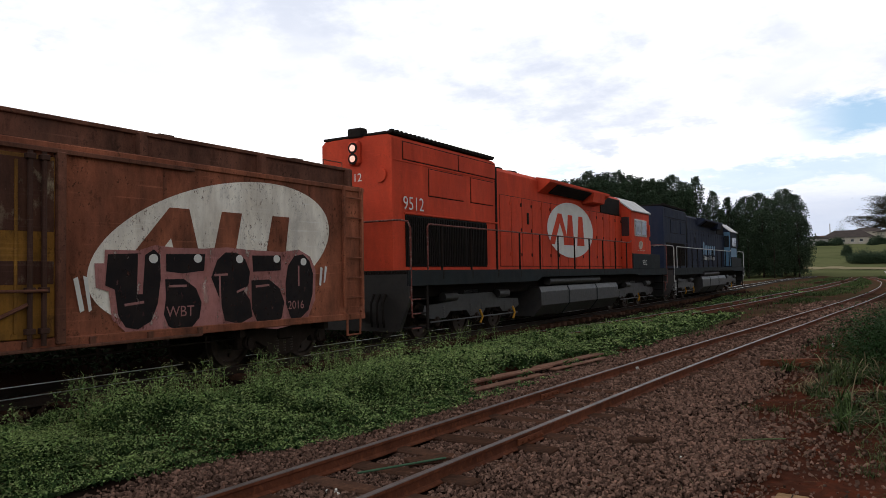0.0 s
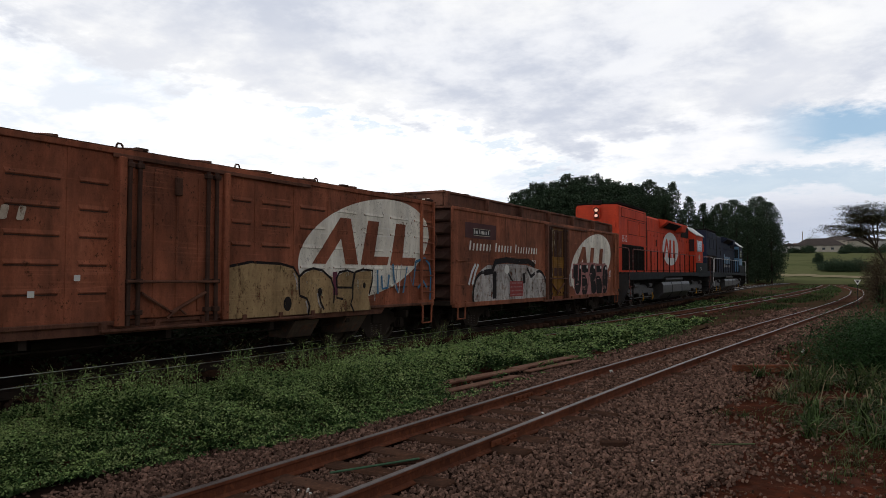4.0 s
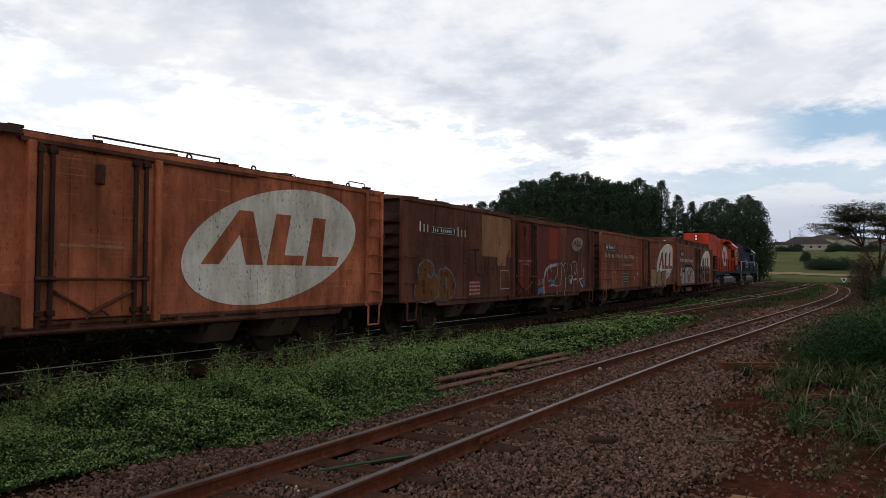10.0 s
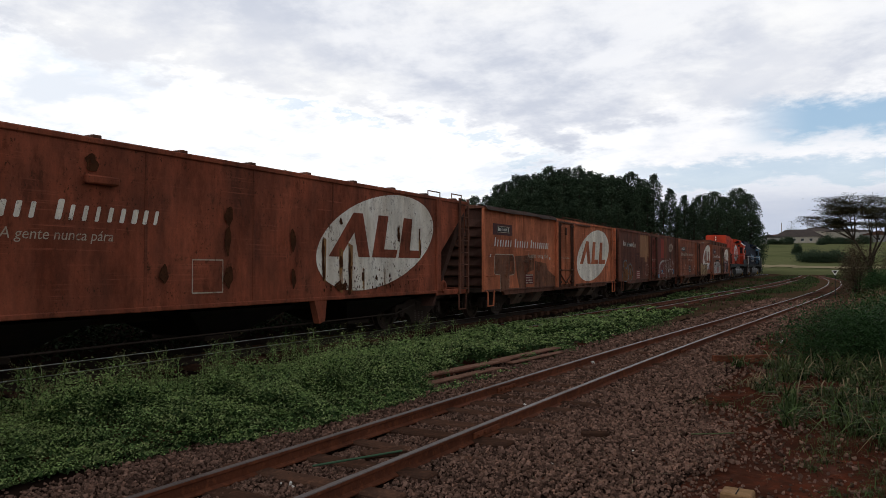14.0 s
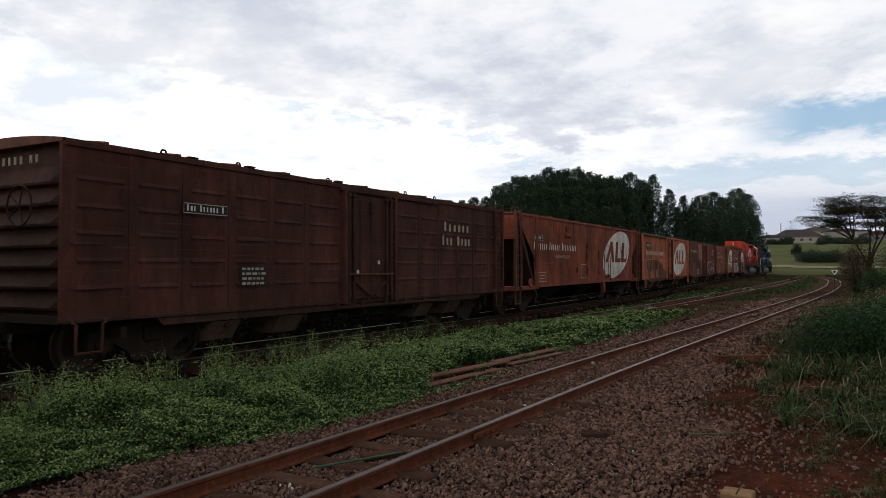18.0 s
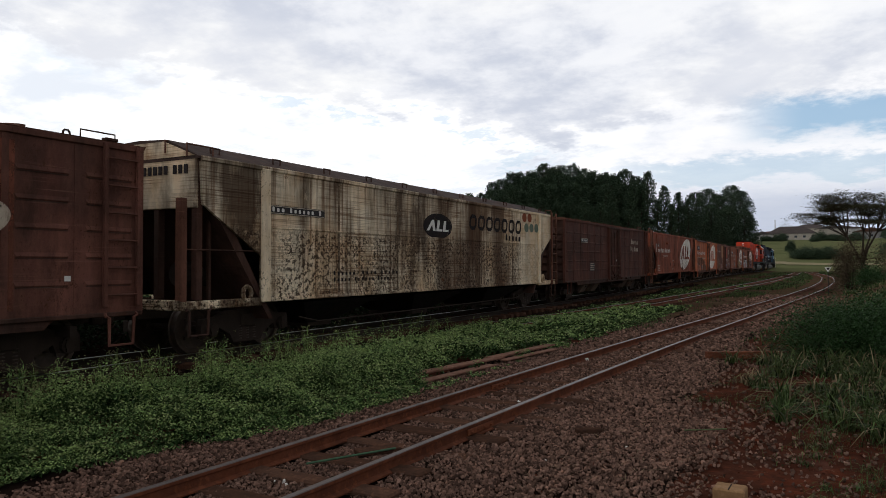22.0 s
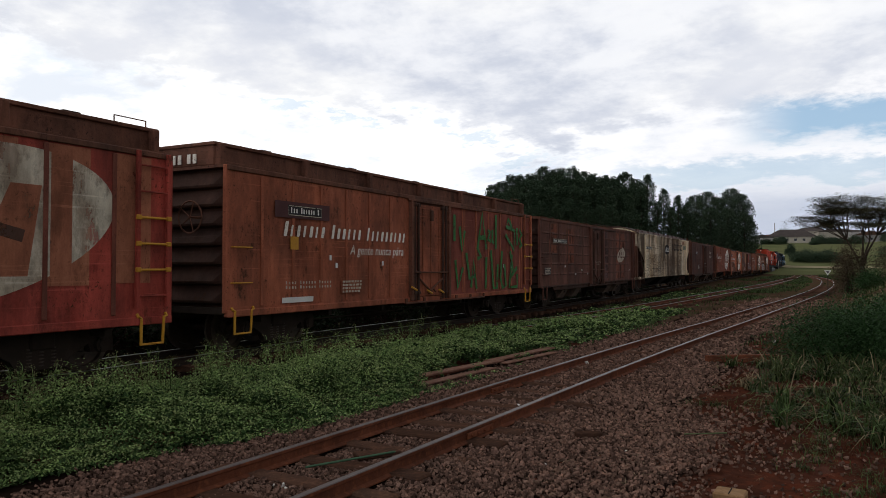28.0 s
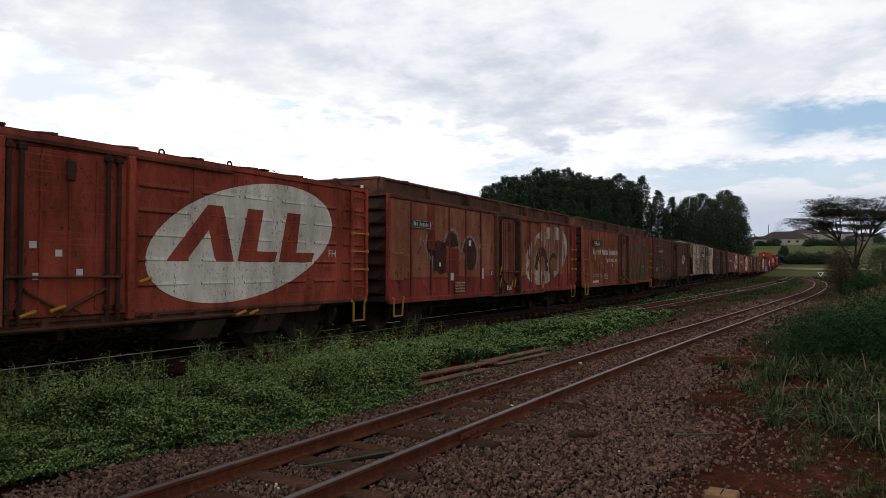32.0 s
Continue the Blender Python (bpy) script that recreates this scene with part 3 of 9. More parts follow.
def rail_path(line_x, zf, y0, y1, off, step):
    pts = []
    y = y0
    while y <= y1:
        dx = float(line_x(y + 0.5) - line_x(y - 0.5))
        n = Vector((1, -dx, 0)).normalized()
        pts.append(Vector((float(line_x(y)), y, float(zf(y)))) + n * off)
        y += step if y < 60 else step * 3
    return pts


RAIL_PROFILE = [(-0.055, -0.14), (0.055, -0.14), (0.055, -0.128), (0.012, -0.112), (0.011, -0.045), (0.032, -0.032), (0.033, -0.006), (0.026, 0.0), (-0.026, 0.0), (-0.033, -0.006), (-0.032, -0.032), (-0.011, -0.045), (-0.012, -0.112), (-0.055, -0.128)]


def build_rail(pts, name, top, parent):
    vs, fs, tops = [], [], []
    k = len(RAIL_PROFILE)
    for i, p in enumerate(pts):
        d = (pts[min(i + 1, len(pts) - 1)] - pts[max(i - 1, 0)]).normalized()
        n = d.cross(Vector((0, 0, 1))).normalized()
        vs += [tuple(p + n * a + Vector((0, 0, b))) for a, b in RAIL_PROFILE]
        if i:
            for j in range(k):
                fs.append(((i - 1) * k + j, (i - 1) * k + (j + 1) % k, i * k + (j + 1) % k, i * k + j))
                tops.append(j in (6, 7, 8))
    me = bpy.data.meshes.new(name)
    me.from_pydata(vs, [], fs)
    me.materials.append(M_UNDER if top is M_RAILBRIGHT else M_RAIL)
    me.materials.append(top)
    me.polygons.foreach_set("material_index", np.array(tops, dtype=np.int32))
    me.validate()
    return part(name, me, M_RAIL, parent)


SLEEPERS = {}


def build_track(label, line_x, zf, y0, y1, top, sleepers, name="railway_track"):
    t = thing(name, label, "railway track", "railway tracks", kind="structure")
    for off in (-0.53, 0.53):
        build_rail(rail_path(line_x, zf, y0, y1, off, 0.5), "rail", top, t)
    shapes = []
    for j in range(5):
        g = Geo()
        w = 0.095 + 0.015 * (j % 3)
        g.box(-1.0 + 0.04 * j, 1.0 - 0.03 * ((j * 2) % 5), -w, w, -0.30, -0.118, 0.018)
        me = g.mesh("sleeper")
        for v in me.vertices:
            v.co.z += 0.012 * math.sin(v.co.x * 9 + j * 3)
            v.co.y += 0.012 * math.sin(v.co.x * 5 + j)
        me.materials.append(M_SLEEPER)
        shapes.append(me)
    rnd = random.Random(len(label))
    y = sleepers[0]
    while y < sleepers[1]:
        dx = float(line_x(y + 0.5) - line_x(y - 0.5))
        s = part("sleeper", shapes[rnd.randrange(5)], M_SLEEPER, t)
        s.matrix_basis = pose(float(line_x(y)) + rnd.uniform(-0.06, 0.06), y, float(zf(y)) + rnd.uniform(-0.012, 0.006), 0, 0, -math.degrees(math.atan(dx)) + rnd.uniform(-2.5, 2.5))
        SLEEPERS.setdefault(label, []).append(y)
        y += rnd.uniform(0.56, 0.72)
    return t


SIDING = build_track("rusty siding rails on weathered timber sleepers in brown ballast", siding_x, lambda y: SIDE_RAIL + rise(y), -30, 150, M_RAILTOP, (-12, 70))
MAINLINE = build_track("main line with bright worn rail heads under the train", main_x, lambda y: np.interp(y, MAIN_Y, MAIN_Z), -40, 250, M_RAILBRIGHT, (-12, 60))
LOOP = build_track("overgrown passing track with rusty rails", loop_x, lambda y: 0.19 + rise(y), 19, 150, M_RAILTOP, (30, 60))

# ---------------------------------------------------------------- running gear
WHEEL_R = 0.42
WHEELSETS = []                                  # (object, place in its bogie)


def make_shared():
    sh = {}
    g = Geo()
    for s in (-1, 1):
        a = 0.5 * s
        g.lathe([(a + 0.06 * s, 0.06), (a + 0.06 * s, 0.12), (a + 0.02 * s, 0.14), (a + 0.035 * s, 0.33), (a + 0.075 * s, 0.345), (a + 0.07 * s, WHEEL_R - 0.004),
                 (a - 0.035 * s, WHEEL_R + 0.004), (a - 0.045 * s, WHEEL_R + 0.03), (a - 0.065 * s, WHEEL_R + 0.028), (a - 0.065 * s, 0.345), (a - 0.02 * s, 0.32), (a - 0.03 * s, 0.12), (a - 0.06 * s, 0.06)], (0, 0, 0), 28)
    g.cyl((-0.95, 0, 0), (0.95, 0, 0), 0.065, 12)
    for k in range(4):                          # casting holes, so that the turning shows
        t = math.pi / 2 * k
        for s in (-1, 1):
            g.cyl((s * 0.515, 0.22 * math.cos(t), 0.22 * math.sin(t)), (s * 0.56, 0.22 * math.cos(t), 0.22 * math.sin(t)), 0.035, 8)
    sh["wheelset"] = g.mesh("wheelset")
    sh["wheelset"].materials.append(M_WHEEL)
    for s, key in ((1, "side_frame"), (-1, "side_frame_far")):
        g = Geo()
        poly = [(-1.08, 0.50), (-1.05, 0.60), (-0.75, 0.62), (-0.45, 0.72), (0.45, 0.72), (0.75, 0.62), (1.05, 0.60), (1.08, 0.50), (1.08, 0.32), (0.72, 0.32), (0.68, 0.44), (0.42, 0.30), (0.34, 0.16),
                (-0.34, 0.16), (-0.42, 0.30), (-0.68, 0.44), (-0.72, 0.32), (-1.08, 0.32)]
        g.prism(poly, "x", s * 0.90 - 0.06, s * 0.90 + 0.06)
        sh[key] = g.mesh("side_frame")
        sh[key].materials.append(M_UNDER)
    g = Geo().box(-1.0, 1.0, -0.17, 0.17, 0.42, 0.66, 0.02)
    g.cyl((0, 0, 0.6), (0, 0, 0.76), 0.2, 14)
    sh["bolster"] = g.mesh("bolster")
    sh["bolster"].materials.append(M_UNDER)
    prof = [(0.045, 0.2)]
    for k in range(6):
        z = 0.2 + k * 0.045
        prof += [(0.048, z), (0.072, z + 0.008), (0.072, z + 0.02), (0.048, z + 0.028)]
    prof.append((0.045, 0.47))
    n, m = 10, len(prof)
    vs = [(0.9 + r * math.cos(2 * math.pi * i / n), r * math.sin(2 * math.pi * i / n), z) for i in range(n) for r, z in prof]
    fs = [(i * m + j, ((i + 1) % n) * m + j, ((i + 1) % n) * m + j + 1, i * m + j + 1) for i in range(n) for j in range(m - 1)]
    sh["spring"] = Geo().add(vs, fs).mesh("coil_spring")
    sh["spring"].materials.append(M_WHEEL)
    g = Geo()
    g.cyl((0.93, 0, 0), (1.03, 0, 0), 0.115, 14)
    g.cyl((1.03, 0, 0), (1.05, 0, 0), 0.075, 12)
    for k in range(3):
        t = math.pi * 2 / 3 * k
        g.cyl((1.03, 0.085 * math.cos(t), 0.085 * math.sin(t)), (1.055, 0.085 * math.cos(t), 0.085 * math.sin(t)), 0.018, 6)
    sh["axle_box"] = g.mesh("axle_box")
    sh["axle_box"].materials.append(M_UNDER)
    g = Geo()
    g.box(-0.07, 0.07, -0.05, 0.42, 0.62, 0.80, 0.02)
    g.box(-0.14, 0.14, 0.38, 0.62, 0.58, 0.84, 0.04)
    g.box(-0.16, -0.06, 0.5, 0.7, 0.58, 0.84, 0.03)
    sh["coupler"] = g.mesh("coupler")
    sh["coupler"].materials.append(M_UNDER)
    return sh


SHARED = make_shared()


def bogie(v, y, wheelbase=1.75, tread=WHEEL_R):
    b = new("bogie")
    b.parent, b.location = v, (0, y, 0)
    part("side_frame", SHARED["side_frame"], M_UNDER, b)
    part("side_frame", SHARED["side_frame_far"], M_UNDER, b)
    part("bolster", SHARED["bolster"], M_UNDER, b)
    for yy in (-0.17, 0.0, 0.17):
        part("coil_spring", SHARED["spring"], M_WHEEL, b, at=(0, yy, 0))
    for dy in (-wheelbase / 2, wheelbase / 2):
        w = part("wheelset", SHARED["wheelset"], M_WHEEL, b)
        w.location = (0, dy, WHEEL_R)
        WHEELSETS.append((w, dy))
        part("axle_box", SHARED["axle_box"], M_UNDER, b, at=(0, dy, WHEEL_R))
    return b


VEHICLES = []                                   # (empty, place of its middle in the train, half its pivots' distance)


def vehicle(name, label, category, front, rear, pivot, group):
    v = thing(name, label, category, group)
    VEHICLES.append((v, (front + rear) / 2, pivot))
    return v


# ---------------------------------------------------------------- painted marks
def shear(pts, k, yc, zc):
    return [(y + k * (z - zc), z) for y, z in pts]


def oval(yc, zc, a, b, k, n=72):
    return shear([(yc + a * math.cos(2 * math.pi * i / n), zc + b * math.sin(2 * math.pi * i / n)) for i in range(n)], k, yc, zc)


BEADS = {}                                      # pressed beads of a wagon's side: (height, from, to)


def inside(poly, y, z):
    hit = False
    for (y0, z0), (y1, z1) in zip(poly, poly[1:] + poly[:1]):
        if (z0 > z) != (z1 > z) and y < (y1 - y0) * (z - z0) / (z1 - z0) + y0:
            hit = not hit
    return hit


def spans(oval_pts, strokes, z, y0, y1):
    """Stretches of a level line that lie in the oval's white."""
    n = int((y1 - y0) / 0.008)
    ys = [y0 + (y1 - y0) * (i + 0.5) / n for i in range(n)]
    out, start = [], None
    for y, on in [(y, inside(oval_pts, y, z) and not any(inside(q, y, z) for q in strokes)) for y in ys] + [(y1, False)]:
        if on and start is None:
            start = y
        elif not on and start is not None:
            if y - start > 0.05:
                out.append((start, y))
            start = None
    return out


def paint_beads(v, em, paint, oval_pts, strokes):
    """Carries the emblem's white over the pressed beads that it crosses."""
    for z, y0, y1 in BEADS.get(v.name, []):
        rows = [spans(oval_pts, strokes, z + d, y0, y1) for d in (-0.010, 0.0, 0.006, 0.050)]
        near = lambda v, ends: min([e for e in ends if abs(e - v) < 0.28] + [v], key=lambda e: (e == v, abs(e - v)))
        rows = [[(near(p, [q[0] for q in r]), near(e, [q[1] for q in r])) for p, e in rows[1]] for r in rows]
        for k in range(len(rows[0])):
            vs = [(HALF + x, r[k][e], z + d) for r, d, x in zip(rows, (-0.010, 0.0, 0.006, 0.050), (0.0135, 0.022, 0.021, 0.0115)) for e in (0, 1)]
            part("painted_bead", Geo().add(vs, [(0, 1, 3, 2), (2, 3, 5, 4), (4, 5, 7, 6)]), paint, em)


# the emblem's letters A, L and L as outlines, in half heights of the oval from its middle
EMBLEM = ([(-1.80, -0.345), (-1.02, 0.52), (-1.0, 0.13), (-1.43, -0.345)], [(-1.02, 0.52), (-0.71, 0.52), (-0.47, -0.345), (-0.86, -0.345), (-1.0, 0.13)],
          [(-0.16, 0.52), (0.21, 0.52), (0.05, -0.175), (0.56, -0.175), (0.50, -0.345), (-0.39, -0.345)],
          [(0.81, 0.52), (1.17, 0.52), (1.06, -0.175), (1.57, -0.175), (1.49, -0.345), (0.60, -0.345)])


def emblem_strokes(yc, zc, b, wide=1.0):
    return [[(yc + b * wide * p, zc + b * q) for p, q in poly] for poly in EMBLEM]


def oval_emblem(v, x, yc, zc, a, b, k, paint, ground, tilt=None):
    """A leaning oval with the company's three letters in the ground's colour; with a tilt the last two are plain
    wedges.
    """
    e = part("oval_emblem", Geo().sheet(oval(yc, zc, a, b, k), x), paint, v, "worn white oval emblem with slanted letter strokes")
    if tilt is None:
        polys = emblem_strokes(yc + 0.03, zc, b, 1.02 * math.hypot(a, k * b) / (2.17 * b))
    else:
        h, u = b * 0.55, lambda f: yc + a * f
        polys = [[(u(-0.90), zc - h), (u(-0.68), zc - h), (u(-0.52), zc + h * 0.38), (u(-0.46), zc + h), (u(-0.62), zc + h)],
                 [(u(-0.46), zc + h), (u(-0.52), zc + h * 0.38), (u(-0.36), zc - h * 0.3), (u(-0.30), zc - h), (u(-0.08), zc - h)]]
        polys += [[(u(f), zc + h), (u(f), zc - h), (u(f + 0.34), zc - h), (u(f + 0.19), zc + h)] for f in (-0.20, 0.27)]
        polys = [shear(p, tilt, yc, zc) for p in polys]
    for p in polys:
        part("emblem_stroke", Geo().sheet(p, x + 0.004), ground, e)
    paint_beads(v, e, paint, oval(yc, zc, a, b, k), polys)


def bars(v, name, x, y0, y1, z0, h, words, paint, label="", slant=0.12, seed=1, fat=0.0):
    """Lettering that stands for words: one plain slanted bar for each letter."""
    rnd = random.Random(seed)
    total = sum(words) + 0.8 * (len(words) - 1)
    u = (y1 - y0) / total
    g, y = Geo(), y0
    for n in words:
        for i in range(n):
            w, hh = u * (rnd.uniform(0.40, 0.60) + fat), h * (0.92 if i else 1.2)
            c = min(w, hh) * 0.18
            p = [(c, 0), (w - c, 0), (w, c), (w, hh - c), (w - c, hh), (c, hh), (0, hh - c), (0, c)]
            g.sheet([(y + a + slant * b, z0 + b) for a, b in p], x)
            if h >= 0.16:
                part("letter_shape", g, paint, v, label)
                g = Geo()
            y += u
        y += u * 0.8
    return part(name, g, paint, v, label) if g.v else None


def text_mesh(body, size, x, y, z, slant=0.0):
    """A word in the built-in font on the side at x, from y to the right, standing on z."""
    cu = bpy.data.curves.new("word", "FONT")
    cu.body, cu.size, cu.shear, cu.resolution_u = body, size, slant, 3
    ob = bpy.data.objects.new("word", cu)
    scene.collection.objects.link(ob)
    me = bpy.data.meshes.new_from_object(ob.evaluated_get(bpy.context.evaluated_depsgraph_get()))
    bpy.data.objects.remove(ob)
    me.transform(Matrix(((0, 0, 1, x), (1, 0, 0, y), (0, 1, 0, z), (0, 0, 0, 1))))
    return me


def stroke(g, pts, w, x, closed=False):
    """A painted line of width w along points (y, z)."""
    pts = list(pts) + ([pts[0]] if closed else [])
    L, R = [], []
    for i, p in enumerate(pts):
        a, b = pts[max(i - 1, 0)], pts[min(i + 1, len(pts) - 1)]
        d = Vector((b[0] - a[0], b[1] - a[1]))
        d = d.normalized() if d.length else Vector((1, 0))
        L.append((x, p[0] - d.y * w / 2, p[1] + d.x * w / 2))
        R.append((x, p[0] + d.y * w / 2, p[1] - d.x * w / 2))
    n = len(pts)
    g.add(L + R, [(i, i + 1, n + i + 1, n + i) for i in range(n - 1)])


def arc(cy, cz, ry, rz, a0, a1, n=12):
    return [(cy + ry * math.cos(radians(a0 + (a1 - a0) * i / n)), cz + rz * math.sin(radians(a0 + (a1 - a0) * i / n))) for i in range(n + 1)]


# ---------------------------------------------------------------- wagons
def ladder(v, x, y, z0, z1, w, mat, rungs, low_rungs=None):
    """Two flat stiles and round rungs, the lower rungs sometimes in their own paint."""
    l = new("ladder")
    l.parent = v
    for yy in (y - w / 2, y + w / 2):
        part("stile", Geo().box(x + 0.02, x + 0.08, yy - 0.03, yy + 0.03, z0, z1, 0.006), mat, l)
    for i in range(rungs):
        low = low_rungs and 0 < i < 4
        g = Geo().cyl((x + 0.06, -w / 2, 0), (x + 0.06, w / 2, 0), 0.019 if low else 0.015, 6)
        if low:
            for yy in (-w / 2, w / 2):
                g.box(x + 0.045, x + 0.095, yy - 0.04, yy + 0.04, -0.035, 0.035, 0.01)
        part("rung", g, low_rungs if low else mat, l, at=(0, y, z0 + (i + 0.45) * (z1 - z0) / rungs))
    return l


def stirrup(v, x, y, mat):
    g = Geo().tube([(x - 0.02, y - 0.25, 0.84), (x + 0.01, y - 0.25, 0.80), (x + 0.01, y - 0.20, 0.78), (x, y - 0.19, 0.40), (x, y + 0.19, 0.40), (x + 0.01, y + 0.20, 0.78), (x + 0.01, y + 0.25, 0.80), (x - 0.02, y + 0.25, 0.84)], 0.024, 6)
    part("step_stirrup", g, mat, v)


M_CHUTE = material("grey_brown_chute_steel", (0.11, 0.078, 0.06), (0.07, 0.048, 0.038), (0.14, 0.07, 0.045), scale=3, fine=50, rough=0.85, mottle=0.3)


def boxcar(label, front, rear, paint, end_paint, style="rib", roof="low", door_paint=None, step_mat=None, boards=False, spacing=0.9, roof_lip=False, post_paint=None, rib_paint=None, rail_paint=None):
    L = front - rear
    hl = L / 2
    v = vehicle("boxcar", label, "freight wagon", front, rear, hl - 1.75, "wagons of the train")
    zb, zt, w = (0.84 if roof == "low" else 0.78), 3.20, HALF
    door_paint = door_paint or paint
    dw = 0.98
    # body: walls of real thickness, with a doorway on each side
    for s in (-1, 1):
        x0, x1 = sorted((s * w, s * (w - 0.06)))
        for a, b in ((-hl, -dw), (dw, hl)):
            part("side_wall", Geo().box(x0, x1, a, b, zb, zt, 0.004), paint, v)
        part("door_lintel", Geo().box(x0, x1, -dw, dw, zt - 0.16, zt), rail_paint or paint, v)
    g = Geo().box(-w + 0.06, w - 0.06, -hl, hl, zb - 0.05, zb + 0.06)
    part("floor_frame", g, M_UNDER, v)
    # ends pressed into ledges that taper out towards the corners
    for s in (-1, 1):
        n, top = 7, zt - (0.28 if roof == "low" else 0.02)
        rows = [(zb, 0.0), (zb + 0.08, 0.0)]
        step = (top - zb - 0.12) / n
        for i in range(n):
            z = zb + 0.10 + i * step
            rows += [(z, 0.0), (z + step * 0.10, 0.085), (z + step * 0.22, 0.095), (z + step * 0.85, 0.012), (z + step * 0.97, 0.0)]
        rows += [(zt, 0.0)]
        cols = [(-w + 0.07, 0.0), (-w + 0.14, 0.25), (-w + 0.34, 1.0), (w - 0.34, 1.0), (w - 0.14, 0.25), (w - 0.07, 0.0)]
        m = len(cols)
        vs = [(x, s * (hl - 0.12 + d * k), z) for z, d in rows for x, k in cols]
        fs = [(i * m + j, i * m + j + 1, (i + 1) * m + j + 1, (i + 1) * m + j) for i in range(len(rows) - 1) for j in range(m - 1)]
        back = len(vs)
        vs += [(x, s * (hl - 0.22), z) for z in (zb, zt) for x in (-w + 0.07, w - 0.07)]
        fs += [(back, back + 2, back + 3, back + 1), (*range(m), back + 1, back), (*range((len(rows) - 1) * m, len(rows) * m), back + 3, back + 2),
               (*[i * m for i in range(len(rows))], back + 2, back), (*[i * m + m - 1 for i in range(len(rows))], back + 3, back + 1)]
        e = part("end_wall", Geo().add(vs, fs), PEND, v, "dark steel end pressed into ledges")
        for x in (-w + 0.0, w - 0.08):
            y0, y1 = sorted((s * (hl - 0.12), s * (hl + 0.02)))
            part("corner_post", Geo().box(x, x + 0.083, y0, y1, zb - 0.03, zt + 0.02, 0.01), paint, v)
        x = -w + 0.45
        for k in range(11):
            if k in (3, 9):
                x += 0.09
            if s < 0:
                zf = zt + 0.08 if roof != "low" else zt - 0.23
                part("end_figure", Geo().box(x, x + (0.075 if roof != "low" else 0.05), -hl - (0.012 if roof != "low" else -0.108), -hl + (0.004 if roof != "low" else 0.13), zf, zf + (0.16 if roof != "low" else 0.11)), M_PALE if roof == "low" else M_WHITE, v)
            x += 0.135
    # pressed side ribs or beads
    g0, n = Geo(), 0
    if style == "rib":
        me = Geo().box(0, 0.026, -0.035, 0.035, zb + 0.06, zt - 0.09, 0.01).mesh("rib")
        me.materials.append(rib_paint or paint)
        for a, b in ((-hl, -dw), (dw, hl)):
            k = max(2, round((b - a) / spacing))
            for i in range(1, k):
                part("side_rib", me, paint, v, at=(w - 0.002, a + (b - a) * i / k, 0))
    elif style == "bead":
        for a, b in ((-hl, -dw), (dw, hl)):
            edges = [0.98, hl - 0.06] + [p for p in [hl - 1.03 - 0.96 * i for i in range(7)] if p > 1.3]
            edges = sorted(p if a > 0 else -p for p in edges)
            for p0, p1 in zip(edges, edges[1:]):
                for z in (1.25, 1.62, 1.985, 2.345, 2.71):
                    q0, q1 = p0 + 0.14, p1 - 0.14
                    me = Geo().add(
                        [(w - 0.002, q0 - 0.02, z - 0.026), (w - 0.002, q1 + 0.02, z - 0.026), (w - 0.002, q1 + 0.03, z + 0.060), (w - 0.002, q0 - 0.03, z + 0.060), (w + 0.018, q0, z), (w + 0.018, q1, z), (w + 0.017, q1, z + 0.006), (w + 0.017, q0, z + 0.006)],
                        [(0, 1, 5, 4), (4, 5, 6, 7), (7, 6, 2, 3), (0, 4, 7, 3), (1, 2, 6, 5)])
                    part("pressed_bead", me, paint, v)
                    # dark strip at the bead's foot paints the shade line below it
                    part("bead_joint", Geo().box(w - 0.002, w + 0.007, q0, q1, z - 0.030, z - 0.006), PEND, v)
                    BEADS.setdefault(v.name, []).append((z, q0, q1))
                part("panel_joint", Geo().box(w - 0.002, w + 0.007, p1 - 0.045, p1 + 0.045, zb + 0.04, zt - 0.05), paint, v)
    else:
        for a, b in ((-hl, -dw), (dw, hl)):
            k = max(2, round((b - a) / (spacing * 1.6)))
            me = Geo().box(w - 0.003, w + 0.006, -0.03, 0.03, zb + 0.05, zt - 0.06).mesh("seam")
            me.materials.append(paint)
            for i in range(1, k):
                part("seam", me, paint, v, at=(0, a + (b - a) * i / k, 0))
    # sill below the side, painted darker under low roofs to carry its shade, and the cant rail above
    for s in (-1, 1):
        x0, x1 = sorted((s * (w - 0.05), s * (w + 0.035)))
        if roof == "low":
            part("side_sill", Geo().box(x0, x1 - 0.02 * max(s, 0), -hl, hl, zb - 0.045, zb + 0.02, 0.012), end_paint, v)
            x2, x3 = sorted((s * (w - 0.10), s * (w - 0.02)))
            part("fish_belly_sill", Geo().prism([(-5.5, zb - 0.03), (-5.36, 0.68), (5.36, 0.68), (5.5, zb - 0.03)], "x", x2, x3), end_paint, v)
        else:
            part("side_sill", Geo().box(x0, x1, -hl, hl, zb - 0.10, zb + 0.02, 0.012), paint, v)
        x0, x1 = sorted((s * (w - 0.03), s * (w + 0.03)))
        part("top_rail", Geo().box(x0, x1, -hl, hl, zt - 0.07, zt + 0.015, 0.01), rail_paint or paint, v)
    # roof
    g = Geo()
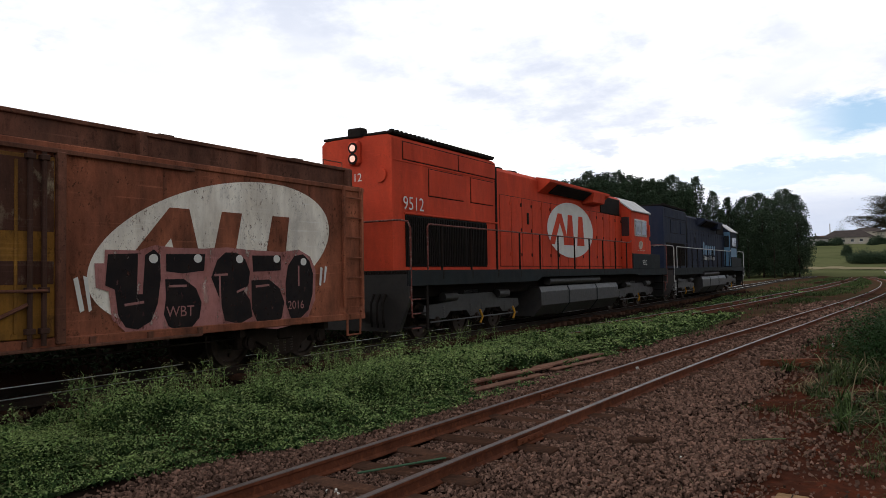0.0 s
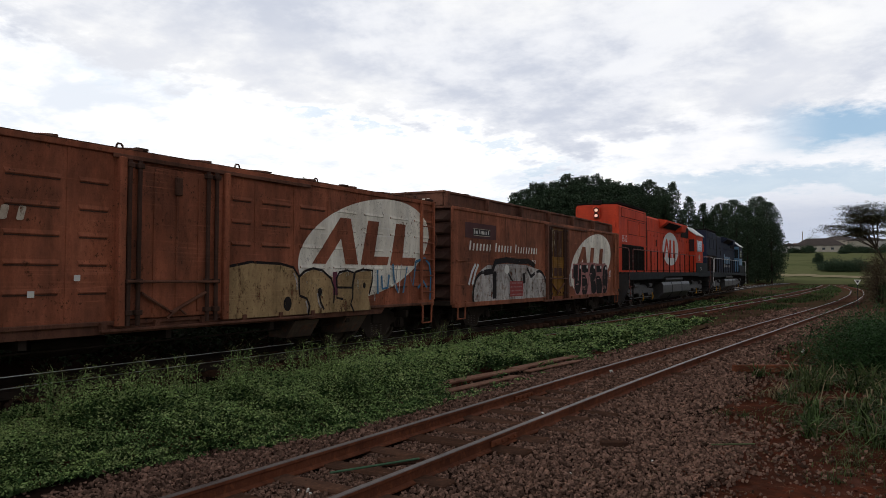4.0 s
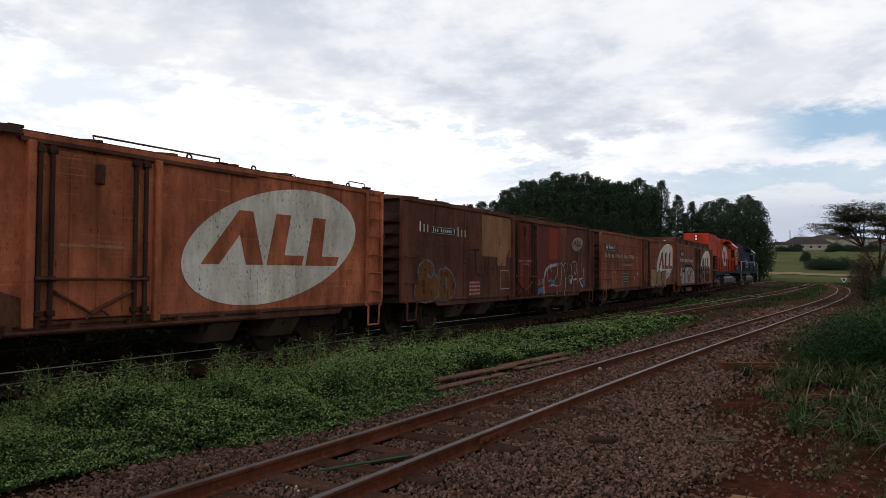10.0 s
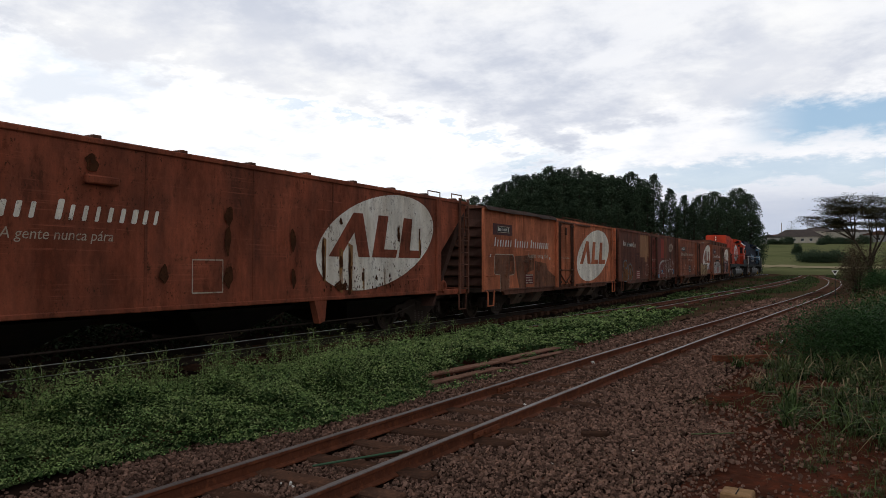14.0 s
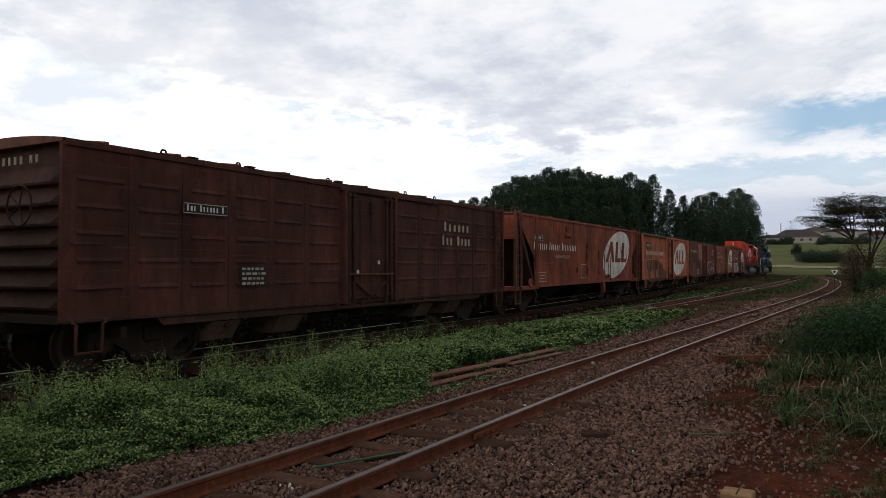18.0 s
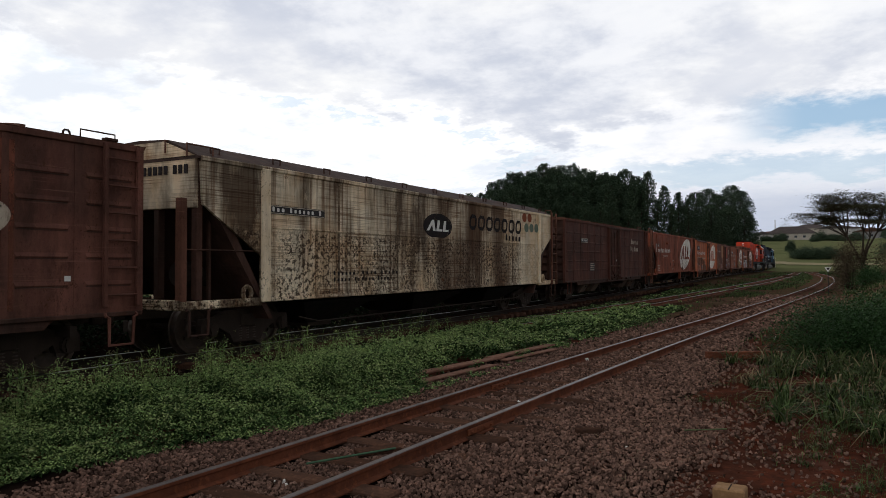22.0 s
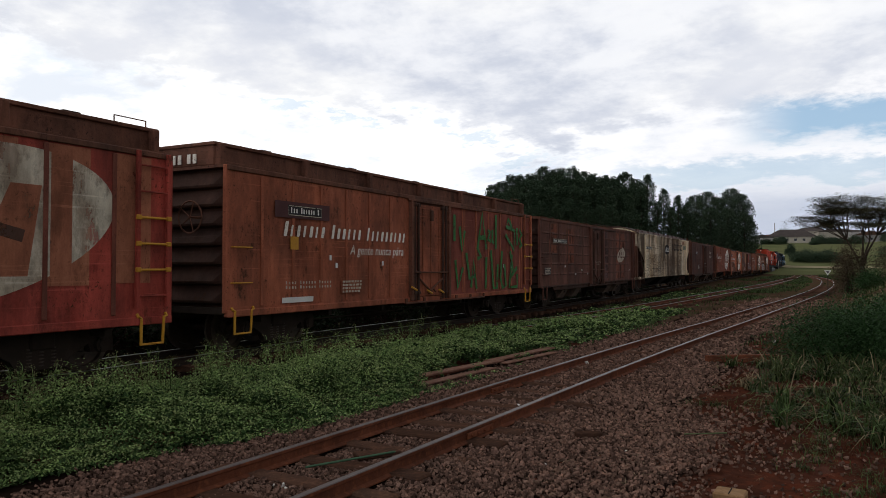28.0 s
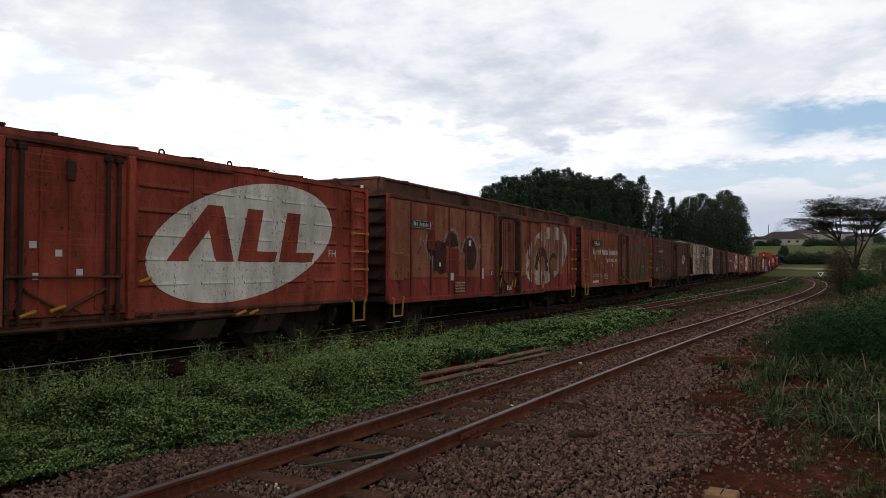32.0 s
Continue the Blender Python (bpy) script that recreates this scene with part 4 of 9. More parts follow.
    if roof == "low":
        n = 12
        prof = [(-w - 0.03 + (2 * w + 0.06) * i / n, zt + 0.025 + 0.10 * (1 - ((2 * i / n - 1) ** 2))) for i in range(n + 1)]
        g.prism(prof + [(w, zt - 0.02), (-w, zt - 0.02)], "y", -hl - 0.03, hl + 0.03)
        part("roof", g, PROOF, v)
        for i in range(int(L / 1.25)):
            y = -hl + 0.6 + i * 1.25
            pr = [(a, b + 0.03) for a, b in prof] + [(a, b - 0.01) for a, b in prof[::-1]]
            part("roof_seam", Geo().prism(pr, "y", y - 0.04, y + 0.04), PROOF, v)
        for i in range(6):
            y = -hl + L * (i + 0.5 + 0.22 * math.sin(i * 2.3 + L)) / 6
            z = zt + 0.05
            part("roof_lug", Geo().tube([(w - 0.10, y - 0.05, z - 0.01), (w - 0.10, y - 0.045, z + 0.03), (w - 0.10, y - 0.02, z + 0.055), (w - 0.10, y + 0.02, z + 0.055), (w - 0.10, y + 0.045, z + 0.03), (w - 0.10, y + 0.05, z - 0.01)], 0.015, 5), PEND, v)
            y += 0.55 + 0.3 * math.sin(i * 5.1)
            part("roof_cleat", Geo().box(w - 0.16, w - 0.06, y - 0.09, y + 0.11, z, z + 0.02 + 0.010 * (i % 3), 0.008), PEND, v)
        if roof_lip:                            # a bent roof edge hangs over the rear half
            y = -hl - 0.03
            for i in range(5):
                y1 = y + (1.55, 1.2, 1.35, 1.1, 0.55)[i]
                d0, d1 = 0.05 + 0.02 * (i % 2), 0.06 - 0.015 * (i % 3)
                vs = [(w + 0.035, y, zt + 0.055), (w + 0.035, y1, zt + 0.05), (w + 0.13, y, zt - 0.02 - d0), (w + 0.12, y1, zt - 0.01 - d1), (w - 0.3, y, zt + 0.10), (w - 0.3, y1, zt + 0.095)]
                vs += [(a - 0.012, b, c - 0.012) for a, b, c in vs]
                part("roof_lip", Geo().add(vs, [(4, 5, 1, 0), (0, 1, 3, 2), (11, 10, 6, 7), (7, 6, 8, 9), (2, 3, 9, 8), (4, 0, 6, 10), (0, 2, 8, 6), (5, 11, 7, 1), (1, 7, 9, 3), (4, 10, 11, 5)]), PDARKROOF, v, "dark bent overhanging roof edge")
                y = y1 + 0.01
    else:
        g.box(-w, w, -hl, hl, zt - 0.02, zt + 0.03)
        g.box(-w + 0.33, w - 0.33, -hl + 0.03, hl - 0.03, zt + 0.03, zt + 0.42, 0.02)
        g.box(-w + 0.29, w - 0.29, -hl, hl, zt + 0.37, zt + 0.43, 0.01)
        part("roof", g, PROOF, v)
        for i in range(int(L / 2.2) + 1):
            y = -hl + 0.12 + i * (L - 0.24) / int(L / 2.2)
            part("roof_post", Geo().box(w - 0.34, w - 0.20, y - 0.06, y + 0.06, zt + 0.02, zt + 0.40, 0.015), PROOF, v)
        for i in range(5):
            y = -hl + L * (i + 0.5) / 5
            part("roof_hatch", Geo().box(-0.1, w - 0.36, y - 0.14, y + 0.14, zt + 0.42, zt + 0.465, 0.015), PEND, v)
    # plug door on its rods
    d = part("door", Geo().box(w - 0.03, w + 0.045, -dw + 0.10, dw - 0.10, zb + 0.03, zt - 0.17, 0.012), door_paint, v)
    for y in (-0.40, 0.0, 0.40):
        part("door_rib", Geo().box(w + 0.04, w + 0.062, y - 0.02, y + 0.02, zb + 0.10, zt - 0.25, 0.006), door_paint, d)
    for y in (-dw + 0.04, dw - 0.04):
        part("door_post", Geo().box(w - 0.02, w + 0.10, y - 0.055, y + 0.055, zb - 0.06, zt - 0.10, 0.012), post_paint or door_paint, v)
    for y in (-dw + 0.14, -dw + 0.30, dw - 0.43, dw - 0.26):
        part("lock_rod", Geo().cyl((w + 0.085, y, zb - 0.06), (w + 0.085, y, zt - 0.13), 0.032, 8), PEND, d)
        for z in (zb + 0.12, 1.39, zt - 0.2):
            part("rod_guide", Geo().box(w + 0.04, w + 0.125, y - 0.055, y + 0.055, z - 0.035, z + 0.035, 0.008), PEND, d)
    part("cross_rod", Geo().cyl((w + 0.125, -dw + 0.10, 1.39), (w + 0.125, dw - 0.24, 1.38), 0.02, 8), PEND2, d)
    g = Geo()
    g.tube([(w + 0.085, -0.63, 1.23), (w + 0.095, -0.12, 0.94), (w + 0.085, 0.52, 1.22)], 0.026, 6)
    g.tube([(w + 0.1, -0.2, 0.86), (w + 0.11, 0.0, 0.99), (w + 0.1, 0.14, 0.90)], 0.02, 6)
    part("door_lever", g, end_paint, d)
    part("door_gear", Geo().box(w + 0.04, w + 0.10, -0.06, 0.06, zt - 0.55, zt - 0.28, 0.015), end_paint, d)
    g = Geo().box(w + 0.02, w + 0.085, -dw - 0.25, dw + 2.1, zb - 0.13, zb - 0.09, 0.008)
    part("door_track", g, end_paint, v)
    for i in range(6):
        y = -dw - 0.2 + i * 0.85
        part("track_bracket", Geo().box(w + 0.0, w + 0.07, y - 0.04, y + 0.04, zb - 0.12, zb + 0.0), end_paint, v)
    g = Geo().box(w + 0.03, w + 0.06, -dw - 0.1, dw + 2.0, zt - 0.12, zt - 0.06, 0.006)
    part("upper_track", g, end_paint, v)
    # ladders, hand holds, steps
    sm = step_mat or paint
    ladder(v, w, hl - 0.375, 0.93, zt, 0.53, paint, 6, step_mat)
    for z in (1.85, 1.25):
        part("hand_hold", Geo().tube([(w, -hl + 0.1, z), (w + 0.06, -hl + 0.1, z), (w + 0.06, -hl + 0.55, z), (w, -hl + 0.55, z)], 0.012, 6), sm, v)
    stirrup(v, w + 0.03, hl - 0.36, sm)
    stirrup(v, w + 0.03, -hl + 0.36, sm)
    g = Geo().tube([(w - 0.35, hl - 0.75, zt + 0.05), (w - 0.35, hl - 0.75, zt + 0.20 + (0.33 if roof != "low" else 0)), (w - 0.35, hl - 0.2, zt + 0.20 + (0.33 if roof != "low" else 0)), (w - 0.35, hl - 0.2, zt + 0.05)], 0.012, 6)
    part("roof_grab", g, end_paint, v)
    if boards:
        g = Geo().tube([(w - 0.06, -0.05, zt - 0.2), (w + 0.04, -0.05, zt - 0.1), (w - 0.04, -0.05, zt + 0.11), (w - 0.04, 2.2, zt + 0.11), (w - 0.04, 2.2, zt + 0.02)], 0.015, 6)
        part("roof_rail", g, end_paint, v)
    # brake wheel on the end
    g = Geo()
    pts = [(0.75 + 0.27 * math.cos(t), -hl - 0.20, 2.35 + 0.27 * math.sin(t)) for t in [2 * math.pi * i / 16 for i in range(17)]]
    g.tube(pts, 0.014, 5)
    for k in range(5):
        t = 2 * math.pi * k / 5
        g.cyl((0.75, -hl - 0.20, 2.35), (0.75 + 0.27 * math.cos(t), -hl - 0.20, 2.35 + 0.27 * math.sin(t)), 0.01, 5)
    g.cyl((0.75, -hl - 0.22, 2.35), (0.75, -hl + 0.1, 2.35), 0.02, 6)
    part("brake_wheel", g, end_paint, v)
    # underframe
    g = Geo().box(-0.22, 0.22, -hl + 0.1, hl - 0.1, 0.62, 0.74)
    for i in range(7):
        y = -hl + 1.0 + i * (L - 2) / 6
        g.box(-w + 0.1, w - 0.1, y - 0.05, y + 0.05, 0.55, 0.70)
    part("underframe", g, M_UNDER, v)
    for y in (-hl + 2.95, -hl + 4.6, hl - 4.4, hl - 2.9):
        g = Geo().prism([(w - 0.75, 0.66), (w - 0.08, 0.66), (w - 0.30, 0.34), (w - 0.72, 0.34)], "y", y - 0.34, y + 0.34)
        if roof == "low":
            part("discharge_chute", g, M_CHUTE, v, "rust-stained discharge chute")
    g = Geo().cyl((0.35, -1.6, 0.5), (0.35, -0.5, 0.5), 0.17, 14)
    part("air_reservoir", g, M_UNDER, v)
    part("brake_rod", Geo().tube([(0.9, -hl + 2.6, 0.46), (0.9, hl - 2.6, 0.50)], 0.014, 6), M_UNDER, v)
    bogie(v, -hl + 1.75)
    bogie(v, hl - 1.75)
    c = part("coupler", SHARED["coupler"], M_UNDER, v, at=(0, hl - 0.1, 0))
    c = part("coupler", SHARED["coupler"], M_UNDER, v)
    c.matrix_basis = pose(0, -hl + 0.1, 0, 0, 0, 180)
    return v


def hopper(label, front, rear, paint, end_paint, vents=0, rail_mat=None):
    L = front - rear
    hl = L / 2
    v = vehicle("hopper_wagon", label, "freight wagon", front, rear, hl - 1.9, "wagons of the train")
    w, zb, zt = HALF, 0.90, 3.22
    # body: smooth sides, cut back in a slope at the ends, further at the rear one
    if vents:
        a0, a1, b0, b1, f0, f1, r0, r1 = hl - 0.40, hl - 1.80, hl - 0.40, hl - 1.80, 2.48, 1.66, 2.48, 1.66
    else:
        a0, a1, b0, b1, f0, f1, r0, r1 = hl - 0.12, hl - 1.52, hl - 0.55, hl - 1.90, 3.02, 1.88, 2.92, 1.81
    poly = [(-b1, zb), (a1, zb), (a1, f1), (a0 - 0.05, f0), (a0, zt), (-b0, zt), (-b0 + 0.05, r0), (-b1, r1)]
    for s in (-1, 1):
        x0, x1 = sorted((s * w, s * (w - 0.05)))
        part("side_wall", Geo().prism(poly, "x", x0, x1), paint, v)
    for s, c0, c1 in ((1, a0, a1), (-1, b0, b1)):
        o = [(s * c0, zt), (s * (c0 - 0.06), zt), (s * (c1 - 0.35), 0.55), (s * (c1 - 0.25), 0.55), (s * c0, zt - 0.35)]
        g = Geo().prism(o if s > 0 else o[::-1], "x", -w + 0.05, w - 0.05)
        # dark paint here puts the shade of the open end into the sheet
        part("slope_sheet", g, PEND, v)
        part("end_sheet", Geo().box(-w + 0.05, w - 0.05, min(s * c0, s * (c0 + 0.05)), max(s * c0, s * (c0 + 0.05)), zt - 0.80, zt + 0.05, 0.01), paint, v)
        top = zt + (0.30 if vents else 0.10)
        gp = [(-w + 0.06, zt + 0.03), (w - 0.06, zt + 0.03), (0.62, top), (-0.62, top)]
        part("gable", Geo().prism(gp, "y", min(s * c0, s * (c0 + 0.07)), max(s * c0, s * (c0 + 0.07))), paint, v)
        # plate added to fill the open end's far side with darkness
        pl = [(s * (c0 - 0.3), 2.55), (s * (c0 - 0.3), 0.95), (s * (c1 - 0.4), 0.95), (s * (c1 - 0.4), 2.2)]
        part("far_gusset", Geo().prism(pl if s < 0 else pl[::-1], "x", -w + 0.06, -w + 0.10), M_BLACKSTEEL, v)
        # open end platform
        g = Geo().box(-w + 0.02, w - 0.02, min(s * (hl - 0.14), s * hl), max(s * (hl - 0.14), s * hl), 0.80, 0.96, 0.015)
        part("end_sill", g, paint, v)
        for x in (-w + 0.12, -0.4, 0.4, w - 0.12):
            part("end_post", Geo().box(x - 0.06, x + 0.06, min(s * (c0 - 0.1), s * (c0 + 0.03)), max(s * (c0 - 0.1), s * (c0 + 0.03)), 0.95, zt - 0.4, 0.01), end_paint, v)
        part("side_bracket", Geo().box(w - 0.10, w + 0.01, min(s * c1, s * hl), max(s * c1, s * hl), 0.80, 0.94, 0.015), paint, v)
        g = Geo()
        pts = [(w + 0.02, s * (hl - 1.42) + 0.10 * math.cos(t), 1.02 + 0.12 * math.sin(t)) for t in [2 * math.pi * i / 14 for i in range(15)]]
        g.tube(pts, 0.04, 6)
        part("tow_ring", g, paint, v)
        g = Geo().box(w - 0.34, w - 0.28, min(s * (hl - 0.9), s * (hl - 0.84)), max(s * (hl - 0.9), s * (hl - 0.84)), 0.9, zt - 0.2, 0.008)
        part("corner_stanchion", g, end_paint, v)
        if s > 0 or not vents:
            ladder(v, w - 0.0, s * (hl - 0.34), 0.80, zt + 0.10, 0.46, rail_mat or end_paint, 8)
        else:
            for x in (-w + 0.15, 0.1, w - 0.08):
                part("end_stanchion", Geo().box(x - 0.07, x + 0.07, -hl + 0.02, -hl + 0.14, 0.85, 2.55, 0.012), PEND2, v, "rust-brown end stanchion")
            part("cross_bar", Geo().cyl((w - 0.04, -hl + 0.1, 1.75), (w - 0.04, -b1 + 0.1, 1.75), 0.012, 6), end_paint, v)
        part("roof_grab", Geo().tube([(w - 0.1, s * (hl - 0.2), zt), (w - 0.1, s * (hl - 0.2), zt + 0.2), (w - 0.1, s * (hl - 0.75), zt + 0.2), (w - 0.1, s * (hl - 0.75), zt)], 0.016, 6), rail_mat or end_paint, v)
        part("roof_grab", Geo().tube([(w - 0.7, s * (hl - 0.3), zt + 0.1), (w - 0.7, s * (hl - 0.3), zt + 0.3), (w - 0.7, s * (hl - 0.95), zt + 0.3), (w - 0.7, s * (hl - 0.95), zt + 0.1)], 0.016, 6), rail_mat or end_paint, v)
        stirrup(v, w + 0.01, s * (hl - 0.36), end_paint)
        part("ladder_bracket", Geo().box(w - 0.4, w + 0.0, min(s * (hl - 0.72), s * c0), max(s * (hl - 0.72), s * c0), zt - 0.06, zt + 0.0, 0.008), end_paint, v)
    for s in (-1, 1):
        x0, x1 = sorted((s * (w - 0.06), s * (w + 0.03)))
        part("side_sill", Geo().box(x0, x1, -b1, a1, zb - 0.045, zb + 0.03, 0.012), paint, v)
        part("top_rail", Geo().box(x0, x1, -b0, a0, zt - 0.05, zt + 0.03, 0.012), paint, v)
    up = 1.0 if vents else 0.36
    prof = [(-w, zt + 0.02), (-w + 0.06, zt + 0.05), (-0.66, zt + 0.33 * up), (0, zt + 0.36 * up), (0.66, zt + 0.33 * up), (w - 0.06, zt + 0.05), (w, zt + 0.02)]
    part("roof", Geo().prism(prof + [(w, zt - 0.02), (-w, zt - 0.02)], "y", -b0 - 0.06, a0 + 0.06), PDARKROOF, v)
    part("roof_trough", Geo().box(-0.35, 0.35, -b0 + 0.4, a0 - 0.4, zt + 0.36 * up - 0.06, zt + 0.36 * up + 0.04, 0.02), end_paint, v)
    k = 11
    for i in range(k):
        y = -a0 + 0.55 + i * (2 * a0 - 1.1) / (k - 1)
        if vents:
            g = Geo()
            zz = zt + 0.13
            g.tube([(w - 0.26, y - 0.09, zz - 0.02), (w - 0.26, y - 0.11, zz + 0.10), (w - 0.26, y + 0.11, zz + 0.10), (w - 0.26, y + 0.09, zz - 0.02)], 0.018, 5)
            part("hatch_latch", g, end_paint, v)
        else:
            part("roof_batten", Geo().box(w - 0.22, w - 0.02, y - 0.07, y + 0.07, zt + 0.03, zt + 0.085, 0.012), end_paint, v)
    me = Geo().box(w - 0.003, w + 0.007, -0.025, 0.025, zb + 0.05, zt - 0.05).mesh("seam")
    me.materials.append(paint)
    for i in range(1, 6):
        part("seam", me, paint, v, at=(0, -a1 + 2 * a1 * i / 6, 0))
    if not vents:
        for y in (a1 - 0.14, -b1 + 0.14):
            part("side_post", Geo().box(w - 0.01, w + 0.03, y - 0.12, y + 0.12, zb - 0.10, zt - 0.03, 0.01), paint, v)
        part("jacking_bracket", Geo().prism([(1.62, zb - 0.03), (2.0, zb - 0.03), (1.95, 0.46), (1.78, 0.42)], "x", w - 0.12, w + 0.02), paint, v)
    # hoppers below
    for y in (-a1 * 0.62, 0.0, a1 * 0.62):
        g = Geo().add([(-w + 0.1, y - 1.3, 0.8), (w - 0.1, y - 1.3, 0.8), (w - 0.1, y + 1.3, 0.8), (-w + 0.1, y + 1.3, 0.8), (-0.6, y - 0.35, 0.28), (0.6, y - 0.35, 0.28), (0.6, y + 0.35, 0.28), (-0.6, y + 0.35, 0.28)],
                      [(0, 1, 5, 4), (1, 2, 6, 5), (2, 3, 7, 6), (3, 0, 4, 7), (4, 5, 6, 7), (3, 2, 1, 0)])
        part("discharge_hopper", g, M_BLACKSTEEL, v)
        part("gate_frame", Geo().box(-0.66, 0.66, y - 0.4, y + 0.4, 0.24, 0.32, 0.01), M_UNDER, v)
    g = Geo().box(-0.22, 0.22, -hl + 0.05, hl - 0.05, 0.62, 0.82)
    part("underframe", g, M_UNDER, v)
    part("brake_rod", Geo().tube([(w - 0.15, -hl + 3.0, 0.52), (w - 0.15, -hl + 3.6, 0.40), (w - 0.15, hl - 3.4, 0.44), (w - 0.15, hl - 2.6, 0.6)], 0.016, 6), M_UNDER, v)
    g = Geo().cyl((0.2, -hl + 1.0, 1.35), (0.2, -hl + 1.9, 1.35), 0.22, 14)
    part("air_reservoir", g, M_UNDER, v)
    bogie(v, -hl + 1.9)
    bogie(v, hl - 1.9)
    part("coupler", SHARED["coupler"], M_UNDER, v, at=(0, hl - 0.1, 0))
    c = part("coupler", SHARED["coupler"], M_UNDER, v)
    c.matrix_basis = pose(0, -hl + 0.1, 0, 0, 0, 180)
    return v


def car_paint(name, base, second, third, **kw):
    args = dict(scale=0.8, amount=0.8, streak=True, fine=45, rough=0.8, bump=0.2, grime=0.5, rust=0.38, speck=0.9, mottle=0.46)
    args.update(kw)
    return material(name, base, second, third, **args)


P1 = car_paint("brown_orange_wagon_paint", (0.329, 0.110, 0.059), (0.220, 0.076, 0.044), (0.134, 0.055, 0.037))
P2 = car_paint("dull_brown_wagon_paint", (0.33, 0.105, 0.056), (0.24, 0.080, 0.046), (0.15, 0.058, 0.038), rust=0.2)
P3 = car_paint("rust_brown_wagon_paint", (0.150, 0.055, 0.038), (0.185, 0.070, 0.044), (0.115, 0.045, 0.034))
P4 = car_paint("faded_orange_wagon_paint", (0.56, 0.175, 0.085), (0.49, 0.152, 0.076), (0.34, 0.110, 0.060), rust=0.12, speck=0.6)
P5 = car_paint("orange_brown_hopper_paint", (0.30, 0.080, 0.042), (0.23, 0.066, 0.037), (0.13, 0.048, 0.031), mottle=0.5)
P6 = car_paint("dark_maroon_wagon_paint", (0.104, 0.038, 0.027), (0.080, 0.033, 0.024), (0.060, 0.027, 0.022), rust=0.15)


def sooty_white():
    """Cream paint under broad upright bands of soot, level scratches, runs, and spatter on the lower panels."""
    m = bpy.data.materials.new("dirty_white_hopper_paint")
    m.use_nodes = True
    nt = m.node_tree
    N, K = nt.nodes.new, nt.links.new
    tc = N("ShaderNodeTexCoord")

    def noise_(sc, det, stretch, rough_, off, a, b):
        mp = N("ShaderNodeMapping")
        mp.inputs["Scale"].default_value, mp.inputs["Location"].default_value = stretch, (off, off, off)
        K(tc.outputs["Object"], mp.inputs[0])
        n = N("ShaderNodeTexNoise")
        n.inputs["Scale"].default_value, n.inputs["Detail"].default_value, n.inputs["Roughness"].default_value = sc, det, rough_
        K(mp.outputs[0], n.inputs["Vector"])
        r = N("ShaderNodeMapRange")
        r.inputs[1].default_value, r.inputs[2].default_value = a, b
        K(n.outputs["Fac"], r.inputs[0])
        return r.outputs[0]

    def mul(*vs):
        out = vs[0]
        for v in vs[1:]:
            n = N("ShaderNodeMath")
            n.operation = "MULTIPLY"
            for i, q in enumerate((out, v)):
                if isinstance(q, (int, float)):
                    n.inputs[i].default_value = q
                else:
                    K(q, n.inputs[i])
            out = n.outputs[0]
        return out

    def mix(f, a, b):
        n = N("ShaderNodeMix")
        n.data_type = "RGBA"
        K(f, n.inputs[0])
        for s_, v in ((n.inputs[6], a), (n.inputs[7], b)):
            if isinstance(v, tuple):
                s_.default_value = (*v, 1)
            else:
                K(v, s_)
        return n.outputs[2]

    sep = N("ShaderNodeSeparateXYZ")
    K(tc.outputs["Object"], sep.inputs[0])
    low = N("ShaderNodeMapRange")
    low.inputs[1].default_value, low.inputs[2].default_value = 2.25, 2.05
    K(sep.outputs[2], low.inputs[0])
    low = low.outputs[0]
    def along(a, b):
        n = N("ShaderNodeMapRange")
        n.interpolation_type = "SMOOTHSTEP"
        n.inputs[1].default_value, n.inputs[2].default_value = a, b
        K(sep.outputs[1], n.inputs[0])
        return n.outputs[0]
    # the middle bays stand below the leaking hatches
    leak = mul(along(-1.6, 0.8), along(5.4, 3.6))
    grey = along(5.7, 4.4)
    amount = N("ShaderNodeMapRange")
    amount.inputs[3].default_value, amount.inputs[4].default_value = 0.30, 1.0
    K(grey, amount.inputs[0])
    dirty = amount.outputs[0]
    wash = mul(leak, noise_(0.8, 7, (1, 1, 0.5), 0.65, 37.0, 0.30, 0.56))
    col = mix(noise_(1.1, 6, (1, 1, 1), 0.6, 0.0, 0.38, 0.62), (0.93, 0.80, 0.60), (0.74, 0.54, 0.34))
    soot, brown = (0.038, 0.020, 0.012), (0.16, 0.064, 0.022)
    scr = mul(noise_(1.0, 4, (0.1, 0.5, 38), 0.6, 3.0, 0.46, 0.62), noise_(1.6, 4, (1, 0.4, 1), 0.6, 5.0, 0.36, 0.58))
    col = mix(mul(scr, 0.80, dirty), col, brown)
    runs = noise_(1.0, 5, (1, 12, 0.35), 0.65, 7.0, 0.50, 0.62)
    col = mix(mul(runs, 0.7, dirty), col, brown)
    band = mul(noise_(1.0, 7, (1, 1.0, 0.22), 0.62, 4.7, 0.44, 0.60), noise_(1.4, 8, (1, 1.4, 0.9), 0.72, 13.0, 0.28, 0.44))
    col = mix(mul(band, 0.88, dirty), col, soot)
    col = mix(mul(wash, 0.84), col, (0.080, 0.038, 0.018))
    spat = mul(noise_(13, 7, (1, 0.8, 1.0), 0.72, 17.0, 0.49, 0.55), noise_(0.9, 5, (1, 1.3, 0.8), 0.6, 19.0, 0.30, 0.50), low)
    col = mix(mul(spat, 0.92, dirty), col, soot)
    spot = mul(noise_(26, 3, (1, 1, 1), 0.5, 23.0, 0.64, 0.68), low)
    col = mix(mul(spot, 0.9), col, soot)
